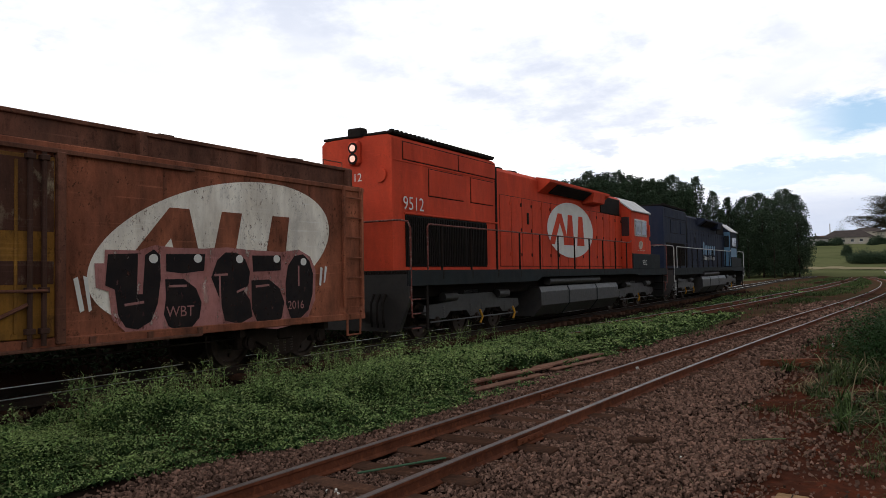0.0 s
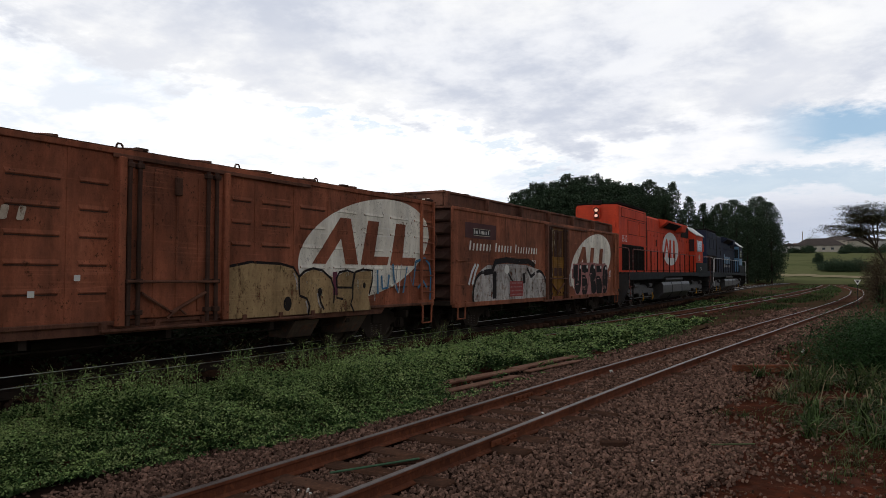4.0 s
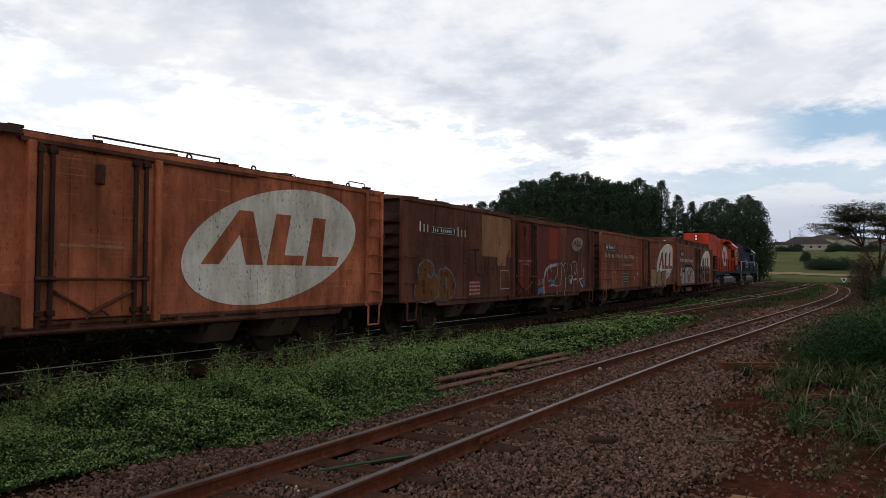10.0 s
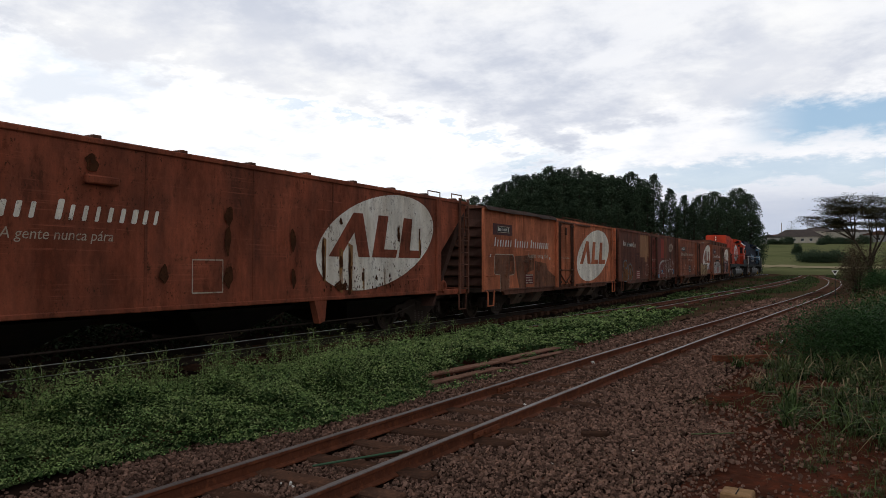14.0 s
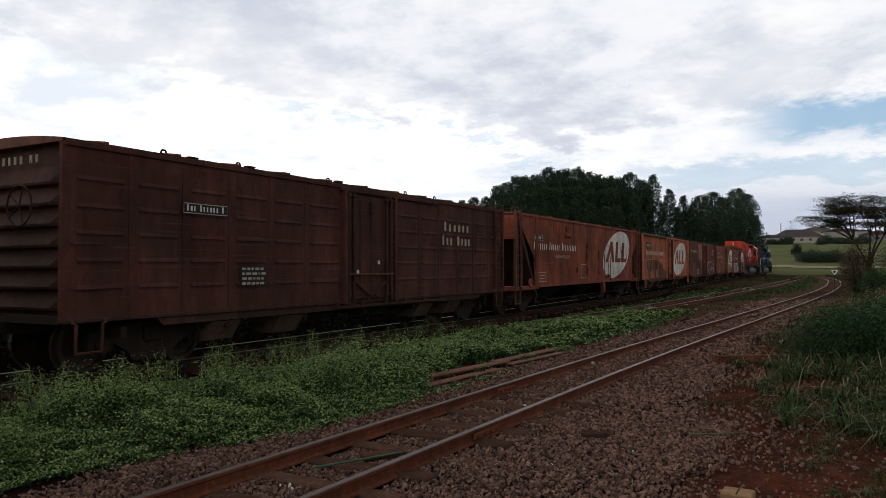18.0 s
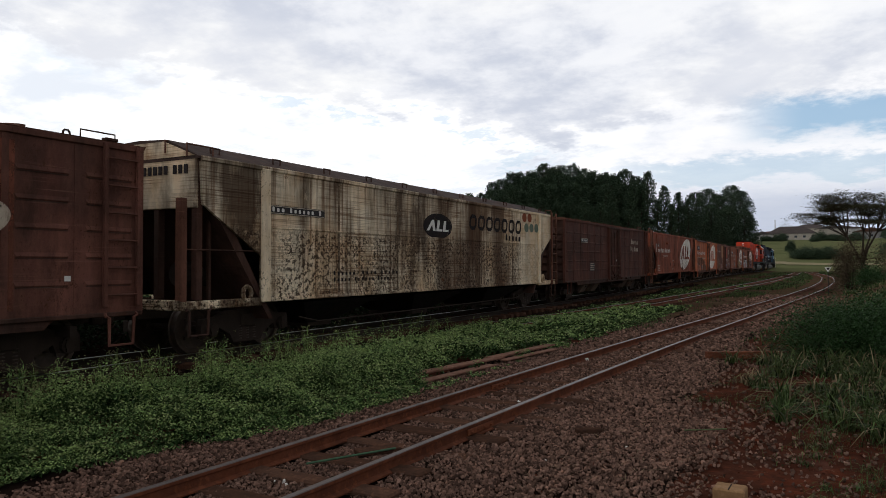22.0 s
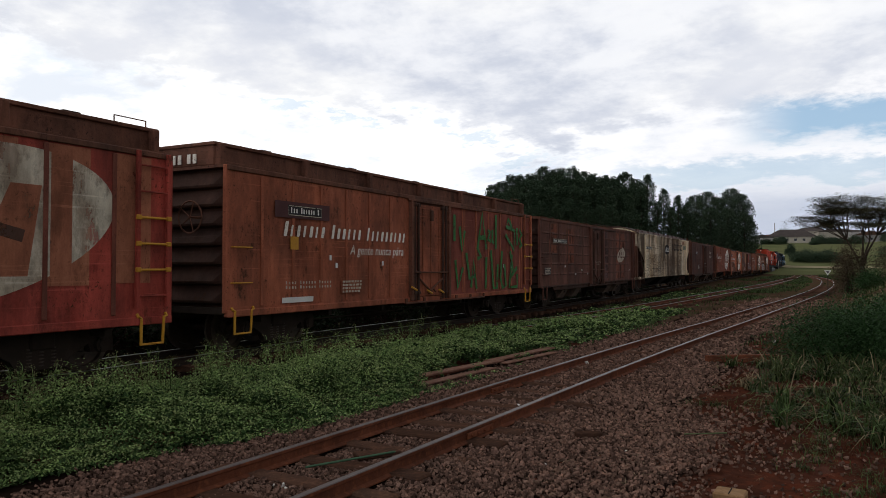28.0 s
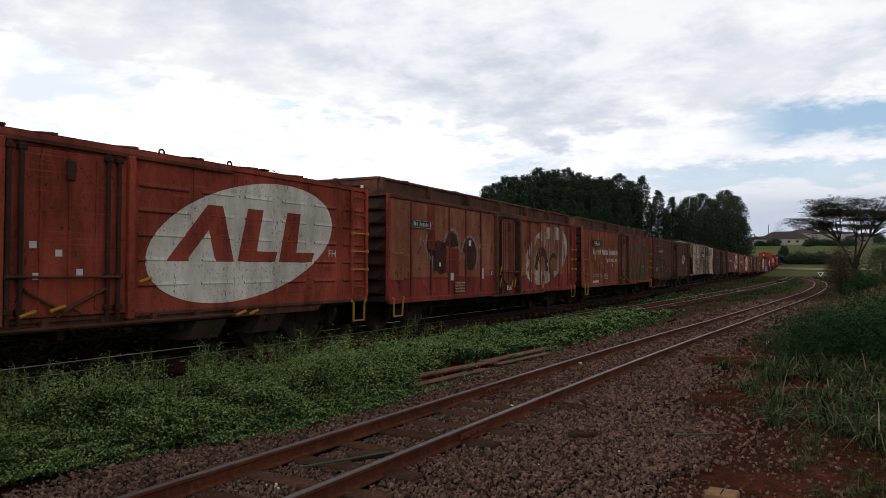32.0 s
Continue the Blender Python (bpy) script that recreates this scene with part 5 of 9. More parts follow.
    rust = mul(noise_(4.0, 8, (1, 1, 0.7), 0.75, 29.0, 0.60, 0.66), noise_(0.5, 3, (1, 1, 1), 0.5, 31.0, 0.45, 0.6))
    col = mix(rust, col, (0.11, 0.04, 0.018))
    b = nt.nodes["Principled BSDF"]
    K(col, b.inputs["Base Color"])
    b.inputs["Roughness"].default_value, b.inputs["Specular IOR Level"].default_value = 0.85, 0.12
    bp = N("ShaderNodeBump")
    bp.inputs["Strength"].default_value, bp.inputs["Distance"].default_value = 0.15, 0.02
    K(noise_(18, 6, (1, 1, 1), 0.6, 1.0, 0.0, 1.0), bp.inputs["Height"])
    K(bp.outputs[0], b.inputs["Normal"])
    return m


P7 = sooty_white()
P8 = car_paint("dark_brown_wagon_paint", (0.145, 0.060, 0.044), (0.112, 0.047, 0.036), (0.17, 0.072, 0.048), rust=0.15)
P9 = car_paint("warm_red_brown_wagon_paint", (0.38, 0.116, 0.062), (0.30, 0.092, 0.052), (0.19, 0.068, 0.042), rust=0.42)
P10 = car_paint("brick_red_wagon_paint", (0.36, 0.062, 0.045), (0.30, 0.056, 0.041), (0.22, 0.052, 0.038))
P11 = car_paint("plain_red_wagon_paint", (0.40, 0.080, 0.049), (0.34, 0.071, 0.045), (0.24, 0.060, 0.040), rust=0.18, grime=0.3)
PEND = car_paint("dark_brown_end_and_shade_paint", (0.075, 0.036, 0.026), (0.05, 0.027, 0.022), (0.04, 0.024, 0.02))
PROOF = car_paint("rust_brown_roof_band_paint", (0.165, 0.070, 0.045), (0.12, 0.052, 0.035), (0.08, 0.038, 0.028), rust=0.5, rust_col=(0.04, 0.02, 0.015))
PEND2 = car_paint("rusty_roof_paint", (0.175, 0.072, 0.046), (0.12, 0.052, 0.035), (0.075, 0.036, 0.027), rust=0.5, rust_col=(0.05, 0.022, 0.016))
PDOOR10 = car_paint("brown_red_door_paint", (0.27, 0.070, 0.044), (0.21, 0.072, 0.044), (0.15, 0.055, 0.038))
PRIB10 = car_paint("dark_red_brown_rib_paint", (0.19, 0.060, 0.042), (0.15, 0.052, 0.036), (0.10, 0.040, 0.030))
PDOOR3 = car_paint("deep_red_door_paint", (0.25, 0.052, 0.036), (0.20, 0.050, 0.036), (0.13, 0.045, 0.034), rust=0.2)
PDARKROOF = car_paint("dark_brown_hopper_roof_paint", (0.060, 0.034, 0.026), (0.045, 0.026, 0.021), (0.035, 0.022, 0.018))
PDOOR1 = car_paint("ochre_door_paint", (0.315, 0.150, 0.026), (0.120, 0.056, 0.022), (0.075, 0.034, 0.021), rust=0.5)

C1 = boxcar("brown boxcar covered in graffiti with an ochre patched door", 10.95, -3.15, P1, PEND2, "plain", "high", PDOOR1, post_paint=PEND2)
C2 = boxcar("dull brown beaded boxcar with faded lettering and an oval emblem", -4.10, -19.08, P2, PEND2, "bead", "low", P2, spacing=1.0)
C3 = boxcar("rust-brown patched boxcar with white graffiti outlines", -20.20, -34.24, P3, PEND2, "plain", "low", PDOOR3, boards=True, post_paint=P3)
C4 = boxcar("faded orange boxcar with a peeling white oval emblem", -35.05, -48.72, P4, PEND2, "plain", "low", P4, boards=True, roof_lip=True)
C5 = hopper("orange-brown covered hopper with a rust-pocked oval emblem", -49.75, -66.05, P5, PEND2)
C6 = boxcar("dark maroon boxcar with pressed horizontal beads", -66.80, -80.77, P6, PEND, "bead", "low", P6)
C7 = hopper("dirty white covered hopper streaked with soot", -81.80, -98.95, P7, PEND, vents=1, rail_mat=PEND2)
C8 = boxcar("dark brown boxcar with a small faded oval emblem", -99.65, -113.30, P8, PEND, "bead", "low", P8, boards=True)
C9 = boxcar("red-brown ribbed boxcar sprayed green beside its door", -114.20, -127.90, P9, PEND2, "rib", "high", P9, step_mat=M_YELLOW, rail_paint=PROOF, post_paint=PEND2)
C10 = boxcar("brick-red boxcar with brown panels and faded graffiti", -129.03, -143.00, P10, PEND2, "rib", "high", PDOOR10, step_mat=M_YELLOW, spacing=0.97, rib_paint=PRIB10, rail_paint=PROOF, post_paint=PEND2)
C11 = boxcar("plain red boxcar with a large white oval emblem", -143.88, -158.00, P11, PEND2, "bead", "low", P11, step_mat=M_YELLOW)


# ---------------------------------------------------------------- locomotives
def big_bogie(v, y):
    b = new("bogie")
    b.parent, b.location = v, (0, y, 0)
    for s in (-1, 1):
        poly = [(-2.5, 0.62), (-2.45, 0.80), (-1.2, 0.86), (-0.9, 1.02), (0.9, 1.02), (1.2, 0.86), (2.45, 0.80), (2.5, 0.62), (2.1, 0.48), (1.5, 0.48), (1.3, 0.62), (0.5, 0.62), (0.32, 0.46), (-0.32, 0.46), (-0.5, 0.62), (-1.3, 0.62), (-1.5, 0.48), (-2.1, 0.48)]
        part("side_frame", Geo().prism(poly, "x", s * 0.98 - 0.07, s * 0.98 + 0.07), M_OILSTEEL, b)
    part("bolster", Geo().box(-0.9, 0.9, -0.4, 0.4, 0.7, 1.15, 0.04), M_OILSTEEL, b)
    for dy in (-1.9, 0.0, 1.9):
        w = part("wheelset", SHARED["wheelset"], M_WHEEL, b)
        w.location = (0, dy, WHEEL_R)
        WHEELSETS.append((w, dy))
        part("axle_box", SHARED["axle_box"], M_OILSTEEL, b, at=(0.04, dy, WHEEL_R))
        g = Geo()
        for q in (-0.30, 0.30):
            for k in range(5):
                g.cyl((0.99, dy + q, 0.50 + k * 0.055), (0.99, dy + q, 0.53 + k * 0.055), 0.075, 10)
        part("coil_spring", g, M_OILSTEEL, b)
        if dy >= 0:
            g = Geo().tube([(1.10, dy + 0.12, 0.26), (1.13, dy + 0.18, 0.42), (1.10, dy + 0.10, 0.60)], 0.03, 6)
            part("damper_bracket", g, M_YELLOW, b, "yellow painted bracket") if dy < 1 or y < 0 else None
    part("brake_cylinder", Geo().cyl((1.08, 1.1, 0.98), (1.08, 1.7, 0.98), 0.11, 12), M_OILSTEEL, b)
    part("brake_cylinder", Geo().cyl((1.08, -1.7, 0.98), (1.08, -1.1, 0.98), 0.11, 12), M_OILSTEEL, b)
    part("brake_rod", Geo().tube([(1.1, -2.3, 0.42), (1.1, 2.3, 0.42)], 0.02, 6), M_OILSTEEL, b)
    return b


def hood_profile(w, z0, z1, cut=0.16):
    return [(-w, z0), (w, z0), (w, z1 - cut), (w - cut * 0.9, z1 - 0.02), (0, z1), (-w + cut * 0.9, z1 - 0.02), (-w, z1 - cut)]


def loco(label, front, rear, paint, side, cab_side, mark, rail_paint):
    hl = (front - rear) / 2
    v = vehicle("locomotive", label, "locomotive", front, rear, hl - 3.6, "locomotives of the train")
    w = 0.98
    # frame and walkways
    part("walkway", Geo().box(-1.42, 1.42, -hl, hl, 1.52, 1.62, 0.012), M_BLACKSTEEL, v)
    part("frame_beam", Geo().box(-0.9, 0.9, -hl + 0.1, hl - 0.1, 0.98, 1.52, 0.03), M_BLACKSTEEL, v)
    for s in (-1, 1):
        x0, x1 = sorted((s * 1.38, s * 1.44))
        sk = [(-hl, 1.62), (hl, 1.62), (hl, 1.34), (6.0, 1.34), (5.8, 1.40), (-3.6, 1.40), (-3.9, 1.28), (-hl, 1.28)]
        part("side_skirt", Geo().prism(sk, "x", x0, x1), M_DARKGREY, v)
    for s in (-1, 1):
        y0, y1 = sorted((s * hl, s * (hl - 0.10)))
        part("pilot", Geo().prism([(-1.42, 1.62), (1.42, 1.62), (1.42, 0.95), (1.15, 0.30), (-1.15, 0.30), (-1.42, 0.95)], "y", y0, y1), M_OILSTEEL, v)
        cpl = part("coupler", SHARED["coupler"], M_BLACKSTEEL, v)
        cpl.matrix_basis = pose(0, s * (hl - 0.1), 0.05, 0, 0, 0 if s > 0 else 180)
        g = Geo()
        for k in range(3):
            x = 0.5 + 0.16 * k
            g.tube([(x, s * hl, 1.1), (x, s * (hl + 0.12), 0.9), (x + 0.03, s * (hl + 0.15), 0.55), (x, s * (hl + 0.08), 0.4)], 0.025, 6)
        part("air_hose", g, M_BLACKSTEEL, v)
        # corner steps
        for sx in (-1, 1):
            for k in range(4):
                z = 0.35 + k * 0.31
                x0, x1 = sorted((sx * 1.40, sx * 1.02))
                part("step", Geo().box(x0, x1, min(s * (hl - 0.12), s * (hl - 0.72)), max(s * (hl - 0.12), s * (hl - 0.72)), z, z + 0.03, 0.006), M_BLACKSTEEL, v)
                if sx > 0:
                    part("step_edge", Geo().cyl((1.42, s * (hl - 0.12), z + 0.02), (1.42, s * (hl - 0.45), z + 0.02), 0.016, 6), rail_paint, v)
            x0, x1 = sorted((sx * 1.43, sx * 1.39))
            part("step_side", Geo().box(x0, x1, min(s * (hl - 0.70), s * (hl - 0.78)), max(s * (hl - 0.70), s * (hl - 0.78)), 0.3, 1.55, 0.01), M_BLACKSTEEL, v)
        part("step_post", Geo().tube([(1.43, s * (hl - 0.08), 0.95), (1.43, s * (hl - 0.08), 2.52), (1.40, s * (hl - 0.02), 2.66), (1.2, s * (hl + 0.02), 2.70), (0.2, s * (hl + 0.02), 2.70)], 0.022, 8), rail_paint, v)
        part("end_handrail", Geo().tube([(-1.35, s * (hl + 0.0), 1.62), (-1.35, s * hl, 2.66), (-0.2, s * (hl + 0.02), 2.70)], 0.02, 6), M_BLACKSTEEL, v)
        part("grab_iron", Geo().tube([(1.43, s * (hl - 0.35) - 0.35, 1.05), (1.5, s * (hl - 0.35) - 0.35, 1.0), (1.5, s * (hl - 0.35) - 0.35, 0.62), (1.43, s * (hl - 0.35) - 0.2, 0.6)], 0.018, 6), rail_paint, v)
    # hood in its lengths
    part("radiator_hood", Geo().prism(hood_profile(w, 1.62, 4.62, 0.10), "y", -hl + 0.06, -5.55), paint, v)
    part("engine_hood", Geo().prism(hood_profile(w, 1.62, 4.48, 0.14), "y", -5.55, 5.3), paint, v)
    part("roof_walk", Geo().box(-w + 0.02, w - 0.02, -hl + 0.08, -5.6, 4.625, 4.68, 0.01), M_BLACKSTEEL, v, "black serrated roof edge")
    me = Geo().box(w - 0.10, w + 0.0, -0.035, 0.035, 4.65, 4.715, 0.008).mesh("roof_lug")
    me.materials.append(M_BLACKSTEEL)
    for i in range(28):
        part("roof_lug", me, M_BLACKSTEEL, v, at=(0, -hl + 0.15 + i * 0.175, 0))
    # rear lamp box
    if side:
        lb = part("lamp_box", Geo().box(-0.16, 0.16, -hl - 0.05, -hl + 0.12, 3.98, 4.52, 0.05), paint, v)
        for z in (4.12, 4.36):
            part("lamp_rim", Geo().cyl((0, -hl - 0.06, z), (0, -hl + 0.0, z), 0.125, 18), M_BLACKSTEEL, lb)
            part("lamp_lens", Geo().cyl((0, -hl - 0.075, z), (0, -hl - 0.04, z), 0.072, 18), M_LAMP, lb, "lit round lamp")
        part("horn_bracket", Geo().box(-0.2, 0.2, -hl + 0.0, -hl + 0.25, 4.60, 4.82, 0.03), M_BLACKSTEEL, v)
        part("round_cover", Geo().cyl((0.68, -hl + 0.01, 3.72), (0.68, -hl + 0.08, 3.72), 0.17, 18), paint, v)
    # low air-intake grille with upright slats
    gr = part("intake_grille", Geo().box(w - 0.02, w + 0.02, -9.95, -6.15, 1.70, 2.86, 0.006), M_BLACKSTEEL, v, "black louvred intake grille")
    me = Geo().box(w + 0.015, w + 0.045, -0.012, 0.012, 1.74, 2.82).mesh("slat")
    me.materials.append(M_BLACKSTEEL)
    for i in range(46):
        part("slat", me, M_BLACKSTEEL, gr, at=(0, -9.9 + i * 0.0825, 0))
    for y in (-8.6, -7.3):
        part("grille_frame", Geo().box(w + 0.02, w + 0.055, y - 0.03, y + 0.03, 1.72, 2.84, 0.006), M_BLACKSTEEL, gr)
    part("gutter", Geo().box(w, w + 0.03, -10.0, -5.5, 2.87, 2.91, 0.008), paint, v)
    # hatches and doors
    for a, b in ((-8.95, -7.35), (-6.95, -5.75)):
        part("panel_gap", Geo().box(w - 0.01, w + 0.006, a - 0.02, b + 0.02, 3.34, 4.0), M_BLACKSTEEL, v)
        part("hatch", Geo().box(w - 0.01, w + 0.022, a, b, 3.36, 3.98, 0.008), paint, v)
    for a, b in ((-10.0, -7.6), (-7.55, -5.6)):
        part("panel_gap", Geo().box(w - 0.01, w + 0.006, a - 0.02, b + 0.02, 4.08, 4.50), M_BLACKSTEEL, v)
        part("upper_panel", Geo().box(w - 0.01, w + 0.018, a, b, 4.10, 4.48, 0.008), paint, v)
    part("belt_seam", Geo().box(w - 0.01, w + 0.012, -hl + 0.1, -5.6, 4.03, 4.06, 0.004), paint, v)
    part("panel_joint", Geo().box(w - 0.01, w + 0.02, -5.60, -5.50, 1.66, 4.42, 0.008), M_BLACKSTEEL, v)
    y = -5.35
    i = 0
    while y < 4.9:
        part("panel_gap", Geo().box(w - 0.01, w + 0.005, y - 0.004, y + 0.706, 1.705, 3.715), M_UNDER, v)
        d = part("hood_door", Geo().box(w - 0.01, w + 0.018, y + 0.012, y + 0.69, 1.72, 3.70, 0.008), paint, v)
        for z in (2.0, 2.72, 3.45):
            part("hinge", Geo().box(w + 0.015, w + 0.036, y + 0.60, y + 0.66, z, z + 0.10, 0.006), M_BLACKSTEEL if i % 3 else paint, d)
        y += 0.71
        i += 1
    part("latch_plate", Geo().box(w + 0.01, w + 0.05, -3.62, -3.50, 2.95, 3.30, 0.03), M_BLACKSTEEL, v)
    # flared dynamic-brake bulge with its screens
    zb = 3.98
    g = Geo().prism([(w - 0.05, 4.46), (w + 0.42, 4.36), (w + 0.42, 4.28), (w + 0.02, zb), (w - 0.05, zb)], "y", -2.75, 2.75)
    br = part("brake_bulge", g, paint, v)
    part("screen", Geo().add([(w + 0.40, -2.1, 4.255), (w + 0.40, 0.9, 4.255), (w + 0.06, 0.9, 4.01), (w + 0.06, -2.1, 4.01), (w + 0.43, -2.1, 4.235), (w + 0.43, 0.9, 4.235), (w + 0.09, 0.9, 3.99), (w + 0.09, -2.1, 3.99)],
                             [(4, 5, 6, 7), (0, 3, 2, 1), (0, 1, 5, 4), (2, 3, 7, 6), (0, 4, 7, 3), (1, 2, 6, 5)]), M_BLACKSTEEL, br, "black wire screen")
    part("screen_box", Geo().prism([(w + 0.0, 4.30), (w + 0.46, 4.26), (w + 0.40, 3.95), (w + 0.0, 3.88)], "y", 1.0, 2.2), paint, br)
    part("filter_screen", Geo().box(w - 0.02, w + 0.04, 2.85, 5.05, 3.72, 4.34, 0.01), M_BLACKSTEEL, v, "black inertial filter screen")
    for y in (-4.4, -3.4, -1.2, 1.2):
        part("roof_fan", Geo().cyl((0, y, 4.44), (0, y, 4.60), 0.55, 24), M_BLACKSTEEL, v)
    part("exhaust_stack", Geo().box(-0.3, 0.3, 2.2, 2.9, 4.4, 4.62, 0.03), M_BLACKSTEEL, v)
    # cab
    cw = 1.40
    cabp = [(-cw, 1.62), (cw, 1.62), (cw, 3.92), (0.72, 4.44), (-0.72, 4.44), (-cw, 3.92)]
    cab = part("cab", Geo().prism(cabp, "y", 5.3, 7.8), paint, v)
    rf = Geo().add([(cw + 0.06, 5.22, 3.90), (cw + 0.06, 7.92, 3.90), (0.74, 7.92, 4.47), (0.74, 5.22, 4.47), (cw + 0.08, 5.22, 3.94), (cw + 0.08, 7.92, 3.94), (0.75, 7.92, 4.51), (0.75, 5.22, 4.51)],
                   [(0, 1, 2, 3), (7, 6, 5, 4), (0, 4, 5, 1), (2, 6, 7, 3), (1, 5, 6, 2), (0, 3, 7, 4)])
    part("cab_roof", rf, M_LOCOGREY, cab, "pale weathered sloping roof panel")
    part("cab_roof", Geo().box(-0.76, 0.76, 5.22, 7.92, 4.445, 4.50, 0.01), M_DARKGREY, cab)
    # rear bulkhead door with window, side windows
    part("cab_door", Geo().box(1.0, 1.38, 5.26, 5.30, 1.70, 3.92, 0.01), cab_side, cab)
    part("window_pane", Geo().box(1.02, 1.33, 5.235, 5.265, 2.92, 3.68, 0.06), M_GLASS, cab, "dark rounded rear window")
    for a, b in ((5.75, 6.45), (6.60, 7.30)):
        part("window_frame", Geo().box(cw - 0.01, cw + 0.035, a - 0.05, b + 0.05, 2.92, 3.62, 0.03), M_LOCOGREY if side else M_DARKGREY, cab)
        part("window_pane", Geo().box(cw + 0.02, cw + 0.045, a, b, 2.98, 3.56, 0.02), M_GLASS, cab)
    part("mirror", Geo().box(cw + 0.06, cw + 0.10, 7.45, 7.62, 2.95, 3.45, 0.02), paint, cab)
    part("cab_panel", Geo().box(cw - 0.01, cw + 0.012, 5.45, 7.55, 2.28, 2.86, 0.006), cab_side, cab)
    # nose and side box
    part("nose", Geo().prism([(-0.85, 1.62), (0.85, 1.62), (0.85, 2.85), (0.7, 3.0), (-0.7, 3.0), (-0.85, 2.85)], "y", 7.8, hl - 0.55), paint, v)
    part("battery_box", Geo().box(0.9, 1.45, 5.32, 9.25, 1.62, 2.22, 0.02), M_DARKGREY, v, "dark grey box with a painted number")
    # handrails along the walkway
    part("handrail", Geo().tube([(1.40, -hl + 0.80, 1.62), (1.40, -hl + 0.80, 2.58), (1.40, -hl + 0.86, 2.64), (1.40, 5.0, 2.64), (1.40, 5.25, 2.72)], 0.02, 8), rail_paint, v)
    me = Geo().cyl((1.40, 0, 1.45), (1.40, 0, 2.64), 0.026, 8).box(1.36, 1.44, -0.045, 0.045, 1.40, 1.62, 0.01).mesh("stanchion")
    me.materials.append(M_BLACKSTEEL)
    for i in range(11):
        part("stanchion", me, M_BLACKSTEEL, v, at=(0, -hl + 1.4 + i * 1.37, 0))
    # fuel tank and reservoirs
    tp = [(-1.25, 1.10), (1.25, 1.10), (1.32, 0.95), (1.32, 0.55), (1.05, 0.22), (-1.05, 0.22), (-1.32, 0.55), (-1.32, 0.95)]
    part("fuel_tank", Geo().prism(tp, "y", -3.4, 3.7), M_OILSTEEL, v, "long black fuel tank")
    for y in (-1.2, 1.4):
        part("tank_strap", Geo().prism([(a * 1.008, 0.66 + (b - 0.66) * 1.02) for a, b in tp], "y", y - 0.04, y + 0.04), M_DARKGREY, v)
    part("air_reservoir", Geo().cyl((1.15, -2.6, 1.26), (1.15, 1.9, 1.26), 0.13, 14), M_OILSTEEL, v)
    big_bogie(v, -hl + 3.6)
    big_bogie(v, hl - 3.6)
    return v


M_RAILPAINT = material("worn_dark_red_rail_paint", (0.16, 0.035, 0.025), (0.10, 0.04, 0.035), (0.3, 0.2, 0.17), scale=6, rough=0.7)
LA = loco("bright red diesel locomotive with black underframe and white oval", 33.4, 12.42, M_LOCORED, True, M_LOCORED, True, M_RAILPAINT)
LB = loco("navy blue diesel locomotive leading the train, grey with dust", 55.4, 34.6, M_LOCOBLUE, False, M_LOCOSKY, False, M_LOCOGREY)


def plain_word(body, size, v, x, y, z, mat, name, parent=None, label="", slant=0.0):
    me = text_mesh(body, size, x, y, z, slant)
    return part(name, me, mat, parent or v, label)


oval_emblem(LA, 1.022, -0.12, 2.92, 2.05, 0.92, 0.0, M_WHITECLEAN, M_LOCORED, 0.16)
plain_word("9512", 0.43, LA, 1.022, -10.08, 2.97, M_WHITECLEAN, "number", label="white painted locomotive number")
plain_word("9512", 0.30, LA, 1.46, 6.55, 1.76, M_WHITECLEAN, "number")
me = text_mesh("9512", 0.26, 0, 0, 0)
me.transform(Matrix.Translation((-0.34, -10.45, 3.62)) @ Matrix.Rotation(radians(-90), 4, "Z"))
part("number", me, M_WHITECLEAN, LA)
part("small_emblem", Geo().sheet(oval(6.5, 2.58, 0.30, 0.17, 0.3, 24), 1.415), M_PALE, LA)
bars(LA, "lettering", 1.415, 6.05, 7.1, 2.34, 0.05, (6, 6, 9), M_PALE)
bars(LB, "lettering", 1.022, -1.6, 2.2, 2.35, 0.62, (6,), M_LOCOSKY, "large pale blue lettering", fat=0.25)
bars(LB, "lettering", 1.022, -1.4, 2.0, 2.05, 0.22, (5, 4), M_LOCOGREY)
part("nose_panel", Geo().box(0.84, 0.87, 7.9, 9.7, 1.7, 2.8, 0.01), M_LOCOSKY, LB)


# ---------------------------------------------------------------- marks on the wagons
XP, XR = HALF + 0.010, HALF + 0.030             # clear of seams, clear of ribs and beads


def number_board(v, x, y0, y1, z0, z1, board=True, seed=1, back=None):
    if back:
        g = Geo().sheet([(back[0], back[2]), (back[1], back[2]), (back[1], back[3]), (back[0], back[3])], x - 0.001)
        part("overpaint", g, material("overpaint_patch", (0.10, 0.045, 0.045), scale=3, amount=0.4, rough=0.75), v)
    g = Geo().sheet([(y0, z0), (y1, z0), (y1, z1), (y0, z1)], x + 0.002)
    b = part("number_board", g, M_NUMPLATE, v, "dark board with pale figures")
    g = Geo()
    e = 0.016
    stroke(g, [(y0 + e, z0 + e), (y1 - e, z0 + e), (y1 - e, z1 - e), (y0 + e, z1 - e)], 0.014, x + 0.005, True)
    part("border", g, M_PALE, b)
    h = (z1 - z0) * 0.46
    bars(b, "figure", x + 0.005, y0 + 0.08, y1 - 0.06, z0 + (z1 - z0) * 0.27, h, (3, 6, 1), M_WHITECLEAN, slant=0.0, seed=seed)


